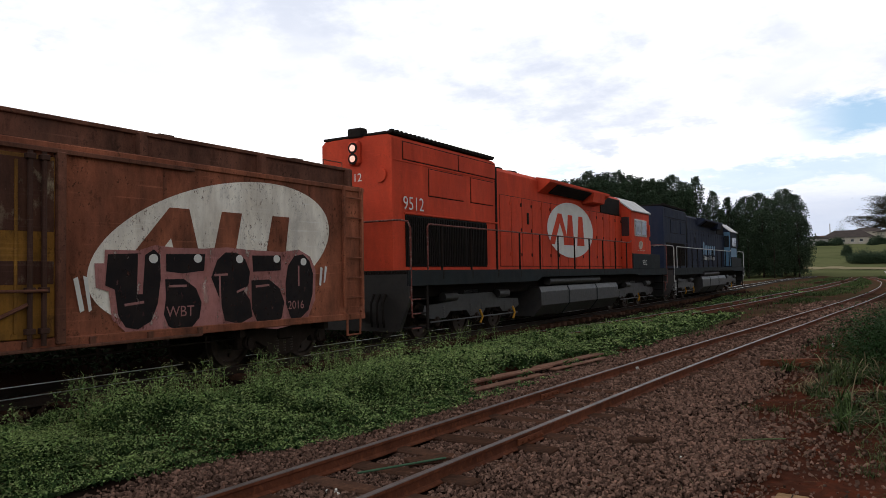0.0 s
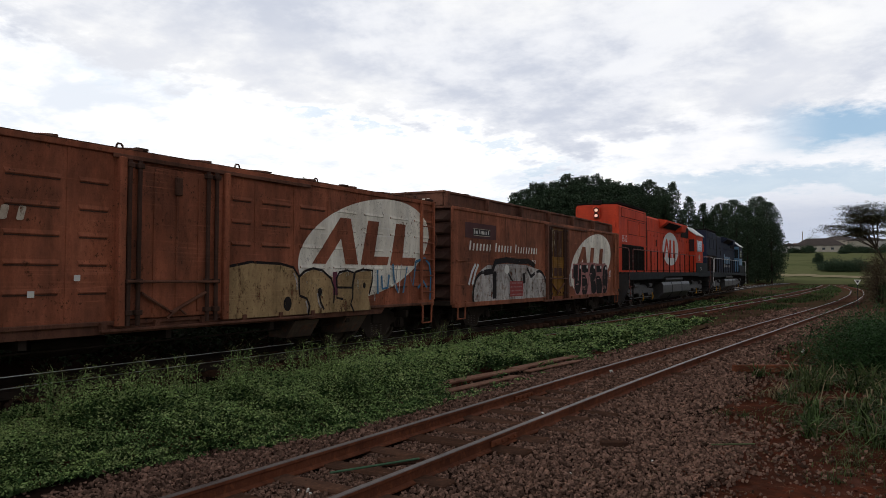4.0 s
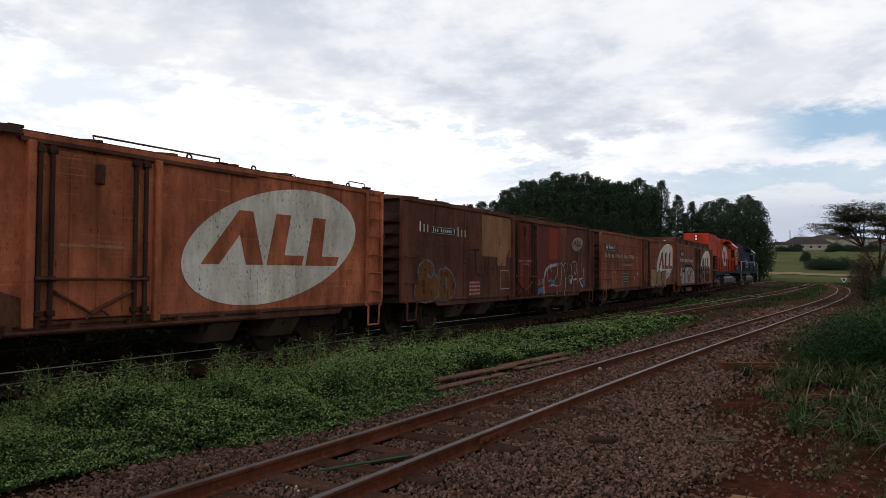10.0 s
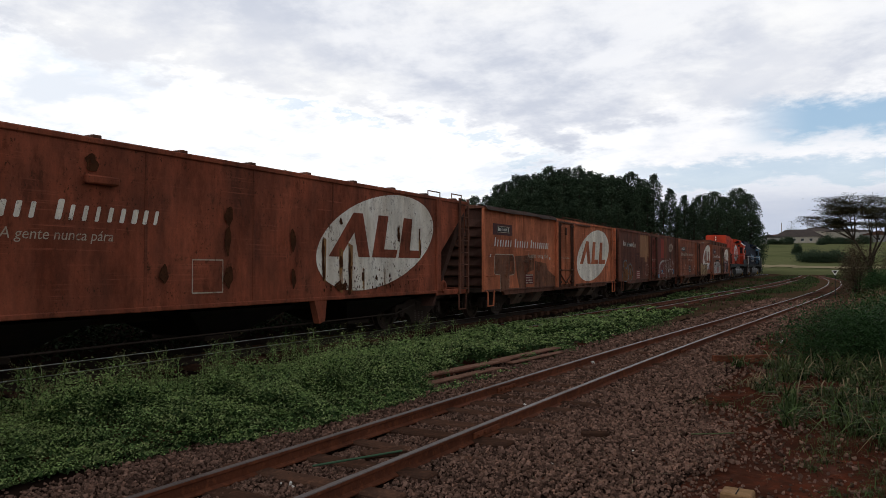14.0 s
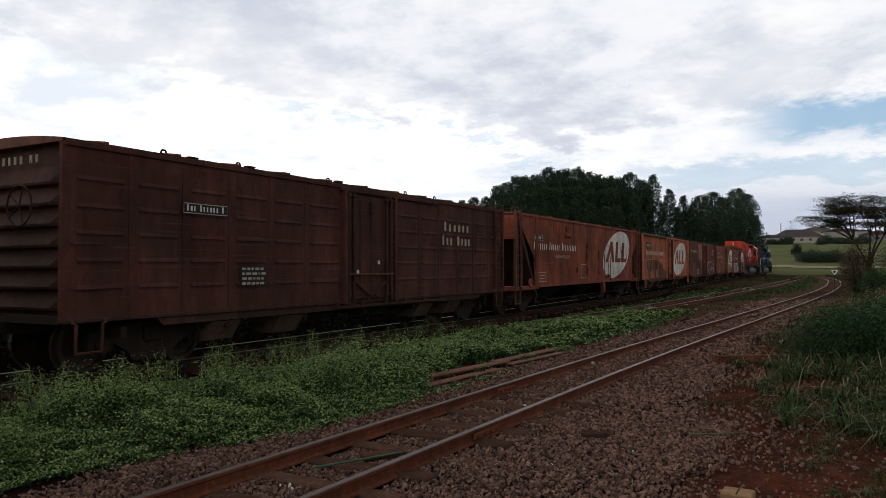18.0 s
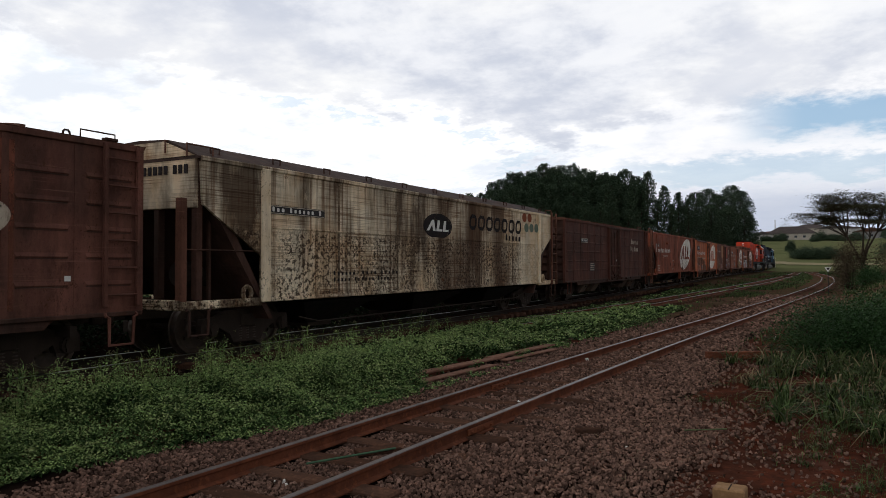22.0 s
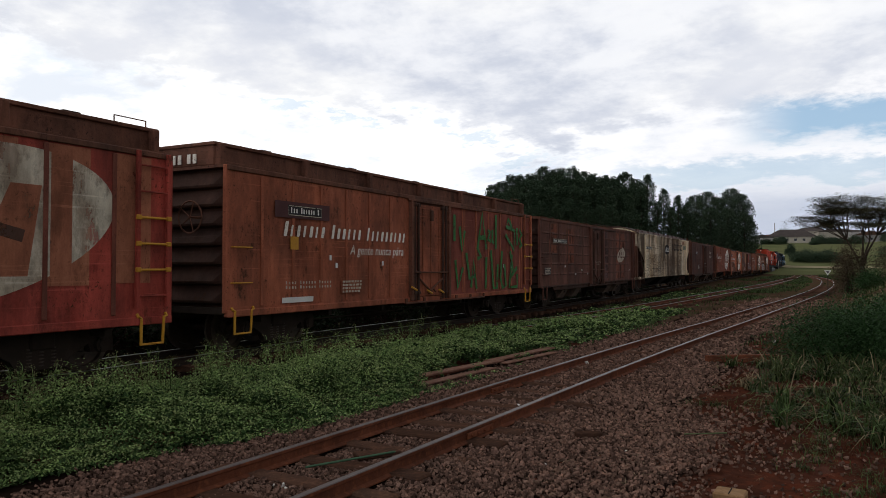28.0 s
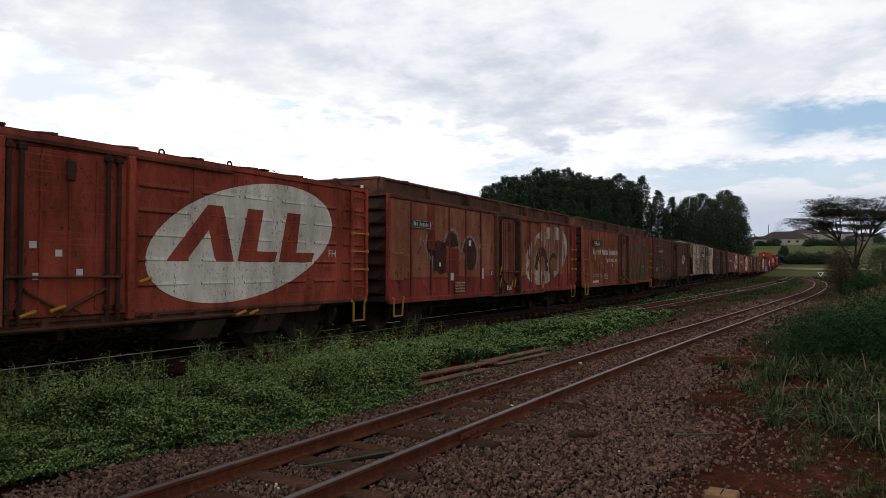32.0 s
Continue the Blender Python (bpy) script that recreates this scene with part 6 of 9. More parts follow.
def data_panel(v, x, y0, y1, z0, z1, mat, seed=1, rows=4, mark=None):
    g = Geo().sheet([(y0, z0), (y1, z0), (y1, z1), (y0, z1)], x + 0.001)
    b = part("data_panel", g, mat, v, "small table of painted data")
    rnd = random.Random(seed)
    g = Geo()
    for r in range(rows):
        z = z0 + (z1 - z0) * (r + 0.5) / rows
        y = y0 + 0.04
        while y < y1 - 0.07:
            l = rnd.uniform(0.04, 0.12)
            g.sheet([(y, z - 0.018), (min(y + l, y1 - 0.03), z - 0.018), (min(y + l, y1 - 0.03), z + 0.022), (y, z + 0.022)], x + 0.004)
            y += l + 0.03
    part("figure", g, mark or M_PALE, b)


def small_print(v, x, y0, y1, z, rows=1, seed=3, h=0.05):
    for r in range(rows):
        bars(v, "small_print", x, y0, y1, z - r * h * 1.7, h, (4, 6, 5), M_PALE, slant=0.0, seed=seed + r)


def slogan(v, x, y0, z, size, mat=None):
    plain_word("A gente nunca p\u00e1ra", size, v, x, y0, z, mat or M_PALE, "slogan", label="faded painted slogan", slant=0.2)


def company(v, x, y0, y1, z, h, seed, mat=None):
    bars(v, "lettering", x, y0, y1, z, h * 0.86, (7, 6, 9), mat or M_PALE, "row of worn pale lettering", slant=0.22, seed=seed, fat=-0.10)


def sticker(v, x, y, z, w=0.09, h=0.08, mat=None):
    part("sticker", Geo().sheet([(y, z), (y + w, z), (y + w, z + h), (y, z + h)], x + 0.002), mat or M_WHITECLEAN, v)


def scratches(v, x, y0, y1, z0, z1, n, seed, mat):
    """Short painted dashes and drips scattered over a side."""
    rnd = random.Random(seed)
    g = Geo()
    for i in range(n):
        y, z = rnd.uniform(y0, y1), rnd.uniform(z0, z1)
        l = rnd.uniform(0.06, 0.35)
        a = rnd.choice((0, 0, 1))
        stroke(g, [(y, z), (y + (l if a else rnd.uniform(-0.02, 0.02)), z - (0 if a else l))], rnd.uniform(0.008, 0.02), x)
    part("paint_drip", g, mat, v)


# first boxcar
number_board(C1, XP, -6.04, -5.01, 2.52, 2.73, seed=2, back=(-6.46, -4.64, 2.46, 2.86))
company(C1, XP, -6.25, -1.6, 2.14, 0.24, 5, M_WHITE)
slogan(C1, XP, -3.77, 1.84, 0.25, M_WHITE)
oval_emblem(C1, XP, 3.67, 1.94, 2.19, 1.13, 0.77, M_WHITE, P1)
g = Geo()
g.sheet([(-6.05, 0.76), (-6.08, 1.05), (-5.9, 1.40), (-5.6, 1.62), (-5.2, 1.76), (-3.9, 1.82), (-2.6, 1.80), (-1.5, 1.66), (-1.0, 1.45), (-0.9, 1.15), (-0.98, 0.76)], XP + 0.006)
g1 = part("graffiti_fill", g, M_GRSILVER, C1, "large silver graffiti with black outline")
g = Geo()
stroke(g, arc(-5.45, 0.95, 0.58, 0.62, 200, 80), 0.09, XP + 0.009)
stroke(g, [(-5.4, 1.56), (-4.9, 1.60), (-4.7, 1.86), (-4.0, 1.93), (-3.2, 1.90), (-2.4, 1.92), (-1.9, 1.78)], 0.16, XP + 0.009)
stroke(g, arc(-1.55, 1.0, 0.62, 0.62, 110, -20), 0.08, XP + 0.009)
stroke(g, [(-4.75, 1.60), (-4.75, 0.85)], 0.24, XP + 0.009)
stroke(g, [(-3.85, 1.55), (-3.6, 1.35), (-3.3, 1.20)], 0.06, XP + 0.009)
stroke(g, [(-2.75, 1.55), (-2.72, 1.25)], 0.20, XP + 0.009)
stroke(g, [(-2.5, 1.7), (-2.2, 1.45), (-1.9, 1.55)], 0.10, XP + 0.009)
stroke(g, [(-1.75, 0.95), (-1.65, 1.15), (-1.6, 0.95), (-1.5, 1.15), (-1.45, 0.95), (-1.3, 1.15), (-1.15, 0.95)], 0.022, XP + 0.009)
part("outline", g, M_GRBLACK, g1)
g = Geo()
for d in (0.0, 0.2):
    stroke(g, [(-6.28 + d, 1.25), (-6.1 + d, 1.58), (-5.9 + d * 0.8, 1.78)], 0.09, XP + 0.012)
g.sheet([(-3.95 + 0.17 * math.cos(t), 1.66 + 0.13 * math.sin(t)) for t in [2 * math.pi * i / 14 for i in range(14)]], XP + 0.012)
part("highlight", g, M_WHITECLEAN, g1)
data_panel(C1, XP + 0.012, -3.75, -2.80, 0.88, 1.32, M_REDPLATE, 4, mark=M_GRPINK)
# bubble letters in black with pink edging
M_GRPINKBG = material("graffiti_pink_ground", (0.38, 0.17, 0.16), (0.28, 0.11, 0.09), scale=3, rough=0.75, bump=0.02, mottle=0.3, alpha_wear=0.75, wear_scale=6)
edge = [(1.56, 1.90), (2.05, 1.90), (2.32, 1.98), (2.67, 1.95), (3.17, 1.95), (3.62, 1.98), (4.05, 1.95), (4.79, 1.93), (5.21, 1.98), (5.5, 1.86), (5.64, 1.62), (5.62, 1.10), (5.40, 0.74), (5.0, 0.68), (4.67, 0.64), (4.2, 0.70), (3.85, 0.72), (3.4, 0.70), (2.8, 0.66), (2.3, 0.74), (1.9, 0.76), (1.66, 0.98), (1.61, 1.35), (1.43, 1.40), (1.41, 1.72), (1.55, 1.72)]
g2 = part("graffiti_ground", Geo().sheet(edge, XP + 0.012), M_GRPINKBG, C1, "dull pink graffiti ground")
letters = ([(1.60, 1.84), (2.05, 1.86), (2.03, 1.30), (2.12, 1.30), (2.16, 1.84), (2.30, 1.92), (2.40, 1.84), (2.41, 1.50), (2.36, 1.15), (2.25, 0.92), (2.05, 0.82), (1.86, 0.86), (1.75, 1.02), (1.70, 1.37), (1.56, 1.43)],
           [(2.50, 1.86), (3.19, 1.87), (3.17, 1.62), (2.78, 1.58), (2.50, 1.61)],
           [(2.48, 1.50), (2.80, 1.50), (3.02, 1.36), (3.12, 1.15), (3.08, 0.92), (2.94, 0.79), (2.72, 0.75), (2.54, 0.83), (2.46, 1.0), (2.50, 1.25)],
           [(3.30, 1.52), (3.42, 1.78), (3.58, 1.90), (3.80, 1.90), (3.98, 1.80), (4.08, 1.60), (4.05, 1.40), (3.94, 1.30), (4.08, 1.15), (4.13, 0.88), (3.85, 0.78), (3.56, 0.85), (3.48, 1.15)],
           [(4.13, 1.86), (4.77, 1.87), (4.77, 1.62), (4.15, 1.60)],
           [(4.11, 1.46), (4.50, 1.47), (4.74, 1.32), (4.85, 1.08), (4.78, 0.82), (4.55, 0.70), (4.25, 0.75), (4.12, 1.0)],
           [(4.88, 1.40), (4.94, 1.70), (5.10, 1.87), (5.32, 1.90), (5.48, 1.78), (5.57, 1.55), (5.55, 1.20), (5.44, 0.92), (5.22, 0.78), (5.0, 0.80), (4.89, 1.05)])
for sh in letters:
    part("graffiti_letter", Geo().sheet(sh, XP + 0.016), M_GRBLACK, g2, "black bubble graffiti letter")
for pts in ([(3.36, 1.55), (3.62, 1.56)], [(3.46, 1.56), (3.48, 1.0)], [(3.98, 1.34), (3.80, 1.28)], [(2.55, 1.40), (2.85, 1.40)], [(4.2, 1.36), (4.5, 1.38)], [(5.2, 1.70), (5.2, 1.35)], [(1.84, 1.16), (2.14, 1.19)]):
    g = Geo()
    stroke(g, pts, 0.035, XP + 0.019)
    part("graffiti_line", g, M_GRPINK, g2)
plain_word("WBT", 0.22, C1, XP + 0.019, 2.50, 0.96, M_GRPINK, "graffiti_tag", g2, "pink sprayed letters")
plain_word("2016", 0.20, C1, XP + 0.019, 4.93, 0.96, M_GRPINK, "graffiti_date", g2, "pink sprayed year")
for y, z in ((2.29, 1.79), (3.05, 1.80), (3.86, 1.80), (4.67, 1.81), (5.32, 1.77)):
    part("paint_dot", Geo().sheet(oval(y, z, 0.075, 0.065, 0.0, 14), XP + 0.022), M_WHITECLEAN, g2)
for pts in ([(1.12, 1.52), (1.18, 1.55), (1.27, 1.12), (1.21, 1.09)], [(1.25, 1.56), (1.31, 1.54), (1.37, 1.12), (1.33, 1.09)], [(5.72, 1.35), (5.77, 1.34), (5.82, 1.66), (5.76, 1.68)], [(5.84, 1.40), (5.88, 1.39), (5.94, 1.68), (5.88, 1.70)]):
    part("quote_mark", Geo().sheet(pts, XP + 0.022), M_WHITECLEAN, g2)
# patched door: dark peeling paint above, ochre sheets below
M_DOORTOP = material("peeling_dark_door_paint", (0.075, 0.034, 0.024), (0.05, 0.026, 0.02), (0.13, 0.06, 0.03), scale=2, streak=True, fine=50, rough=0.85, rust=0.6, rust_col=(0.38, 0.32, 0.22), mottle=0.4)
part("door_patch", Geo().box(HALF + 0.04, HALF + 0.050, -0.86, 0.86, 2.10, 2.98, 0.004), M_DOORTOP, C1, "dark peeling upper door sheet")
part("door_patch", Geo().box(HALF + 0.04, HALF + 0.050, -0.86, 0.86, 1.46, 1.74, 0.004), M_DOORTOP, C1)

# second boxcar
number_board(C2, XR, -6.94, -5.50, 2.44, 2.70, seed=3)
company(C2, XR, -7.05, -2.15, 2.14, 0.22, 6)
slogan(C2, XR, -4.27, 1.80, 0.22)
oval_emblem(C2, XP, 4.96, 2.06, 2.12, 1.05, 0.74, M_WHITE, P2)
data_panel(C2, XR, -4.20, -3.34, 1.04, 1.50, M_NUMPLATE, 5)
g = Geo()
g.sheet([(0.9, 1.62), (1.6, 1.70), (2.3, 1.66), (2.55, 1.60), (2.69, 1.45), (3.08, 1.60), (3.5, 1.50), (3.7, 1.42), (4.0, 1.55), (4.9, 1.57), (4.95, 1.35), (4.80, 1.08), (4.90, 0.78), (0.9, 0.78)], XR + 0.012)
gf = part("graffiti_fill", g, material("graffiti_ochre", (0.36, 0.245, 0.125), (0.26, 0.155, 0.08), scale=2.5, rough=0.8, bump=0.02, mottle=0.4, speck=0.9, rust=0.35, alpha_wear=0.75, wear_scale=5), C2, "faded ochre bubble graffiti")
for pts in ([(0.9, 1.60), (1.5, 1.70), (2.22, 1.68), (2.54, 1.62), (2.69, 1.45), (2.71, 1.12)], [(2.69, 1.45), (2.85, 1.56), (3.08, 1.61), (3.35, 1.57), (3.6, 1.42), (3.71, 1.2), (3.68, 0.95)], [(2.71, 1.12), (2.9, 1.06), (2.99, 0.92), (2.95, 0.74)],
            [(3.78, 1.25), (3.76, 1.42), (3.85, 1.54), (4.1, 1.58), (4.32, 1.53), (4.25, 1.24), (3.78, 1.25), (3.78, 1.05), (3.98, 1.02)], [(4.36, 1.55), (4.6, 1.60), (4.95, 1.58), (4.93, 1.35), (4.83, 1.09)], [(4.36, 1.55), (4.28, 1.3), (4.28, 1.05), (4.22, 0.92), (4.32, 0.76)], [(3.25, 1.15), (3.3, 0.98), (3.4, 0.84)]):
    g = Geo()
    stroke(g, pts, 0.045, XR + 0.016)
    part("graffiti_line", g, M_GRBLACK, gf, "dark sprayed outline")
for y, z, r in ((3.27, 1.17, 0.08), (4.66, 1.28, 0.06), (2.4, 0.98, 0.13)):
    part("graffiti_spot", Geo().sheet(oval(y, z, r * 0.8, r, 0.0, 14), XR + 0.017), M_GRBLACK, gf)
for pts in ([(2.55, 1.52), (2.63, 1.38), (2.64, 1.22)], [(2.88, 1.02), (2.93, 0.9), (2.92, 0.80)], [(3.20, 1.15), (3.24, 0.98), (3.32, 0.86)], [(4.95, 1.18), (5.03, 1.10), (5.02, 0.96)], [(5.86, 1.72), (5.78, 1.2)], [(6.02, 1.72), (5.92, 1.1)]):
    g = Geo()
    stroke(g, pts, 0.035, XR + 0.019)
    part("graffiti_line", g, M_GRSILVER, gf)
for pts in ([(5.12, 1.60), (5.14, 1.10)], [(5.27, 1.48), (5.30, 1.20), (5.5, 1.22), (5.55, 1.5)], [(5.69, 1.73), (5.74, 1.4), (5.89, 1.12)], [(6.1, 1.1), (6.25, 1.68), (6.5, 1.25), (6.62, 1.80)], [(6.62, 1.80), (7.0, 1.88), (7.2, 1.75), (7.27, 1.49), (7.24, 0.92)], [(6.7, 1.2), (6.95, 1.35), (7.1, 1.2)]):
    g = Geo()
    stroke(g, pts, 0.06, XR + 0.016)
    part("graffiti_line", g, M_GRBLUE, C2, "pale blue sprayed stroke")
g = Geo()
stroke(g, [(3.72, 1.55), (3.74, 1.10)], 0.14, XR + 0.014)
part("graffiti_line", g, material("graffiti_plum", (0.16, 0.045, 0.07), (0.12, 0.035, 0.05), scale=4, rough=0.8, alpha_wear=0.5), C2)
scratches(C2, XR + 0.004, -7.2, -4.6, 0.85, 1.55, 26, 12, M_PALE)
for y, z in ((-5.6, 1.5), (-2.2, 1.2), (-1.6, 1.4)):
    sticker(C2, XR, y, z)

# third boxcar
bars(C3, "lettering", XP, -6.30, -5.76, 2.46, 0.20, (3,), M_WHITE, slant=0.0, seed=9, fat=-0.16)
number_board(C3, XP + 0.003, -5.75, -4.45, 2.44, 2.62, seed=4)
bars(C3, "lettering", XP, -4.4, -3.8, 2.42, 0.21, (3,), M_PALE, slant=0.0, seed=10, fat=-0.12)
g = Geo()
M_TAN = material("tan_overpaint", (0.36, 0.19, 0.10), (0.26, 0.125, 0.068), (0.18, 0.08, 0.05), scale=1.2, streak=True, fine=40, rough=0.85, mottle=0.3, alpha_wear=0.6, wear_scale=3)
g.sheet([(-2.98, 1.95), (-1.0, 1.95), (-1.0, 3.10), (-2.98, 3.10)], XP)
g.sheet([(-1.95, 1.70), (-1.35, 1.70), (-1.35, 1.96), (-1.95, 1.96)], XP)
part("overpaint", Geo().sheet([(3.15, 1.90), (3.95, 1.93), (3.95, 3.10), (3.15, 3.10)], XP), material("rusty_brown_overpaint", (0.19, 0.075, 0.038), (0.135, 0.05, 0.03), (0.09, 0.035, 0.025), scale=1.2, streak=True, fine=40, rough=0.85, mottle=0.3, rust=0.3, alpha_wear=0.5, wear_scale=3), C3, "patch of rusty brown paint")
part("overpaint", g, M_TAN, C3, "patch of faded tan paint")
part("overpaint", Geo().sheet([(1.05, 0.82), (3.1, 0.82), (3.1, 3.10), (1.05, 3.10)], XP), material("maroon_overpaint", (0.17, 0.04, 0.03), (0.13, 0.04, 0.03), scale=1.5, streak=True, alpha_wear=0.2, wear_scale=4), C3)
part("overpaint", Geo().sheet([(2.2, 1.95), (3.08, 1.95), (3.08, 3.0), (2.2, 3.05)], XP + 0.003), material("red_overpaint", (0.32, 0.05, 0.03), (0.24, 0.045, 0.03), scale=1.5, alpha_wear=0.2, wear_scale=5), C3)
g = Geo()
stroke(g, [(1.70, 0.80), (1.68, 1.25), (1.85, 1.58), (2.2, 1.72), (3.05, 1.80)], 0.11, XP + 0.008)
stroke(g, [(3.05, 1.80), (2.95, 1.45), (2.75, 1.30)], 0.05, XP + 0.008)
stroke(g, arc(2.2, 1.45, 0.2, 0.24, 20, 330, 10), 0.035, XP + 0.008)
stroke(g, [(2.2, 1.05), (2.45, 1.10), (3.0, 1.05), (2.9, 0.9), (3.0, 0.7)], 0.05, XP + 0.008)
part("graffiti_line", g, M_GRSILVER, C3, "pale graffiti outlines")
M_GRWORN = material("worn_white_spray", (0.60, 0.55, 0.50), (0.36, 0.29, 0.25), (0.26, 0.16, 0.12), scale=2.6, rough=0.7, bump=0.02, mottle=0.4, speck=0.9, rust=0.35, alpha_wear=0.8, wear_scale=6)
for w, pts in ((0.075, [(3.34, 1.87), (3.46, 1.80), (3.60, 1.73), (3.73, 1.86)]), (0.05, [(3.63, 1.72), (3.73, 1.51), (3.79, 1.25), (3.78, 0.99), (3.67, 0.72)]),
               (0.045, [(3.75, 1.28), (3.96, 1.32), (4.32, 1.42), (4.46, 1.43)]), (0.10, [(4.46, 1.43), (4.53, 1.33), (4.64, 1.24), (4.80, 1.27), (4.99, 1.29)]),
               (0.05, [(4.50, 1.86), (4.70, 1.92), (4.97, 1.90), (5.03, 1.74), (4.99, 1.58), (4.89, 1.46), (4.79, 1.47), (4.73, 1.53), (4.72, 1.66), (4.76, 1.80)]),
               (0.04, [(4.48, 1.84), (4.40, 1.45)]), (0.04, [(3.17, 1.82), (3.29, 1.82), (3.36, 1.68), (3.38, 1.49), (3.36, 1.28), (3.31, 1.12), (3.17, 1.05)]),
               (0.04, [(5.74, 1.69), (5.82, 1.60), (5.84, 1.50), (5.80, 1.38), (5.71, 1.30)]), (0.08, [(5.71, 1.30), (5.50, 1.28), (5.29, 1.28), (5.40, 1.18), (5.51, 1.08), (5.76, 0.97)]),
               (0.03, [(4.66, 1.22), (4.70, 0.98), (4.72, 0.75)]), (0.025, [(3.76, 1.82), (3.86, 1.88), (3.95, 1.89), (4.01, 1.82), (4.02, 1.74), (3.98, 1.64), (3.94, 1.56), (3.80, 1.58)]),
               (0.025, [(4.22, 1.82), (4.34, 1.82), (4.41, 1.77), (4.43, 1.56)]), (0.025, [(5.12, 1.60), (5.14, 1.12)]), (0.025, [(5.58, 1.86), (5.62, 1.45)])):
    g = Geo()
    stroke(g, pts, w * 0.7, XP + 0.008)
    part("graffiti_line", g, M_GRWORN, C3)
part("graffiti_spot", Geo().sheet(arc(4.38, 1.20, 0.12, 0.105, 0, 345, 16), XP + 0.007), M_GRWORN, C3)
g = Geo()
g.sheet([(1.10, 0.78), (1.75, 0.80), (1.72, 1.05), (1.12, 0.98)], XP + 0.006)
g.sheet([(2.35, 1.1), (2.75, 1.1), (2.75, 1.28), (2.35, 1.25)], XP + 0.006)
g.sheet([(4.16, 1.17), (4.23, 1.14), (4.27, 1.24), (4.24, 1.33), (4.17, 1.31)], XP + 0.006)
g.sheet([(5.66, 1.24), (5.72, 1.16), (5.78, 1.04), (5.92, 0.98), (6.0, 1.04), (5.92, 1.12), (5.96, 1.26), (5.84, 1.31), (5.78, 1.22)], XP + 0.006)
part("graffiti_fill", g, M_GRBLUE, C3)
M_GRTAN = material("weathered_tan_emblem", (0.42, 0.34, 0.26), (0.30, 0.21, 0.15), (0.20, 0.11, 0.07), scale=2.2, streak=True, rough=0.8, bump=0.02, mottle=0.4, speck=0.9, rust=0.4, alpha_wear=0.6, wear_scale=5)
plain_word("2015", 0.24, C3, XP + 0.006, 1.14, 1.12, M_GRSILVER, "graffiti_date", label="year painted in pale spray")
oval_emblem(C3, XP + 0.002, 5.10, 2.57, 0.60, 0.255, 0.6, M_GRTAN, P3)
M_GRRUST = material("graffiti_rust_orange", (0.19, 0.082, 0.03), (0.10, 0.042, 0.022), scale=3, rough=0.85, mottle=0.35, alpha_wear=0.75, wear_scale=6)
M_GRPALEBLUE = material("graffiti_pale_blue", (0.16, 0.20, 0.21), (0.11, 0.13, 0.14), scale=4, rough=0.8, alpha_wear=0.9, wear_scale=9)
for sh in ([(-6.45, 0.86), (-6.52, 1.08), (-6.44, 1.25), (-6.30, 1.32), (-6.36, 1.50), (-6.28, 1.68), (-6.08, 1.78), (-5.82, 1.78), (-5.62, 1.66), (-5.60, 1.50), (-5.45, 1.40), (-5.36, 1.18), (-5.42, 0.95), (-5.60, 0.82), (-6.0, 0.78)],
           [(-5.36, 1.56), (-5.05, 1.62), (-4.80, 1.55), (-4.60, 1.40), (-4.50, 1.18), (-4.56, 0.98), (-4.72, 0.86), (-5.0, 0.80), (-5.36, 0.82)]):
    e = part("graffiti_fill", Geo().sheet(sh, XP + 0.002), M_GRRUST, C3, "faded rust-orange bubble graffiti")
    g = Geo()
    stroke(g, sh, 0.05, XP + 0.004, True)
    part("graffiti_line", g, M_GRPALEBLUE, e)
for pts in ([(-5.95, 1.45), (-5.75, 1.38), (-5.62, 1.5)], [(-5.0, 1.4), (-4.98, 1.1)]):
    g = Geo()
    stroke(g, pts, 0.07, XP + 0.005)
    part("graffiti_line", g, M_GRPALEBLUE, C3)
M_GRFAINT = material("faint_dark_spray", (0.06, 0.032, 0.028), (0.09, 0.04, 0.032), scale=4, rough=0.85, alpha_wear=0.7, wear_scale=7)
for pts in ([(-4.0, 2.1), (-4.05, 1.75), (-3.75, 1.72), (-3.72, 2.1), (-3.1, 2.12)], [(-3.35, 2.1), (-3.3, 1.45), (-2.9, 1.42)], [(-2.75, 1.9), (-2.75, 1.4)], [(-2.6, 1.4), (-2.55, 1.9), (-2.3, 1.55), (-2.0, 1.92), (-1.95, 1.4)]):
    g = Geo()
    stroke(g, pts, 0.055, XP + 0.003)
    part("graffiti_line", g, M_GRFAINT, C3, "faint dark sprayed line")
data_panel(C3, XP, -3.75, -3.05, 0.88, 1.28, M_REDPLATE, 6)
g = Geo()
stroke(g, [(-1.75, 1.03), (-1.12, 1.03), (-1.12, 1.56), (-1.75, 1.56)], 0.025, XP + 0.004, True)
part("painted_frame", g, M_PALE, C3)
plain_word("MANTENHA A PORTA FECHADA", 0.075, C3, HALF + 0.064, -0.53, 1.84, M_PALE, "notice", label="faded stencilled notice on the door")
plain_word("E TARAMELADA", 0.075, C3, HALF + 0.064, -0.27, 1.74, M_PALE, "notice")
small_print(C3, XP, -6.0, -5.0, 0.9, 1, 23)

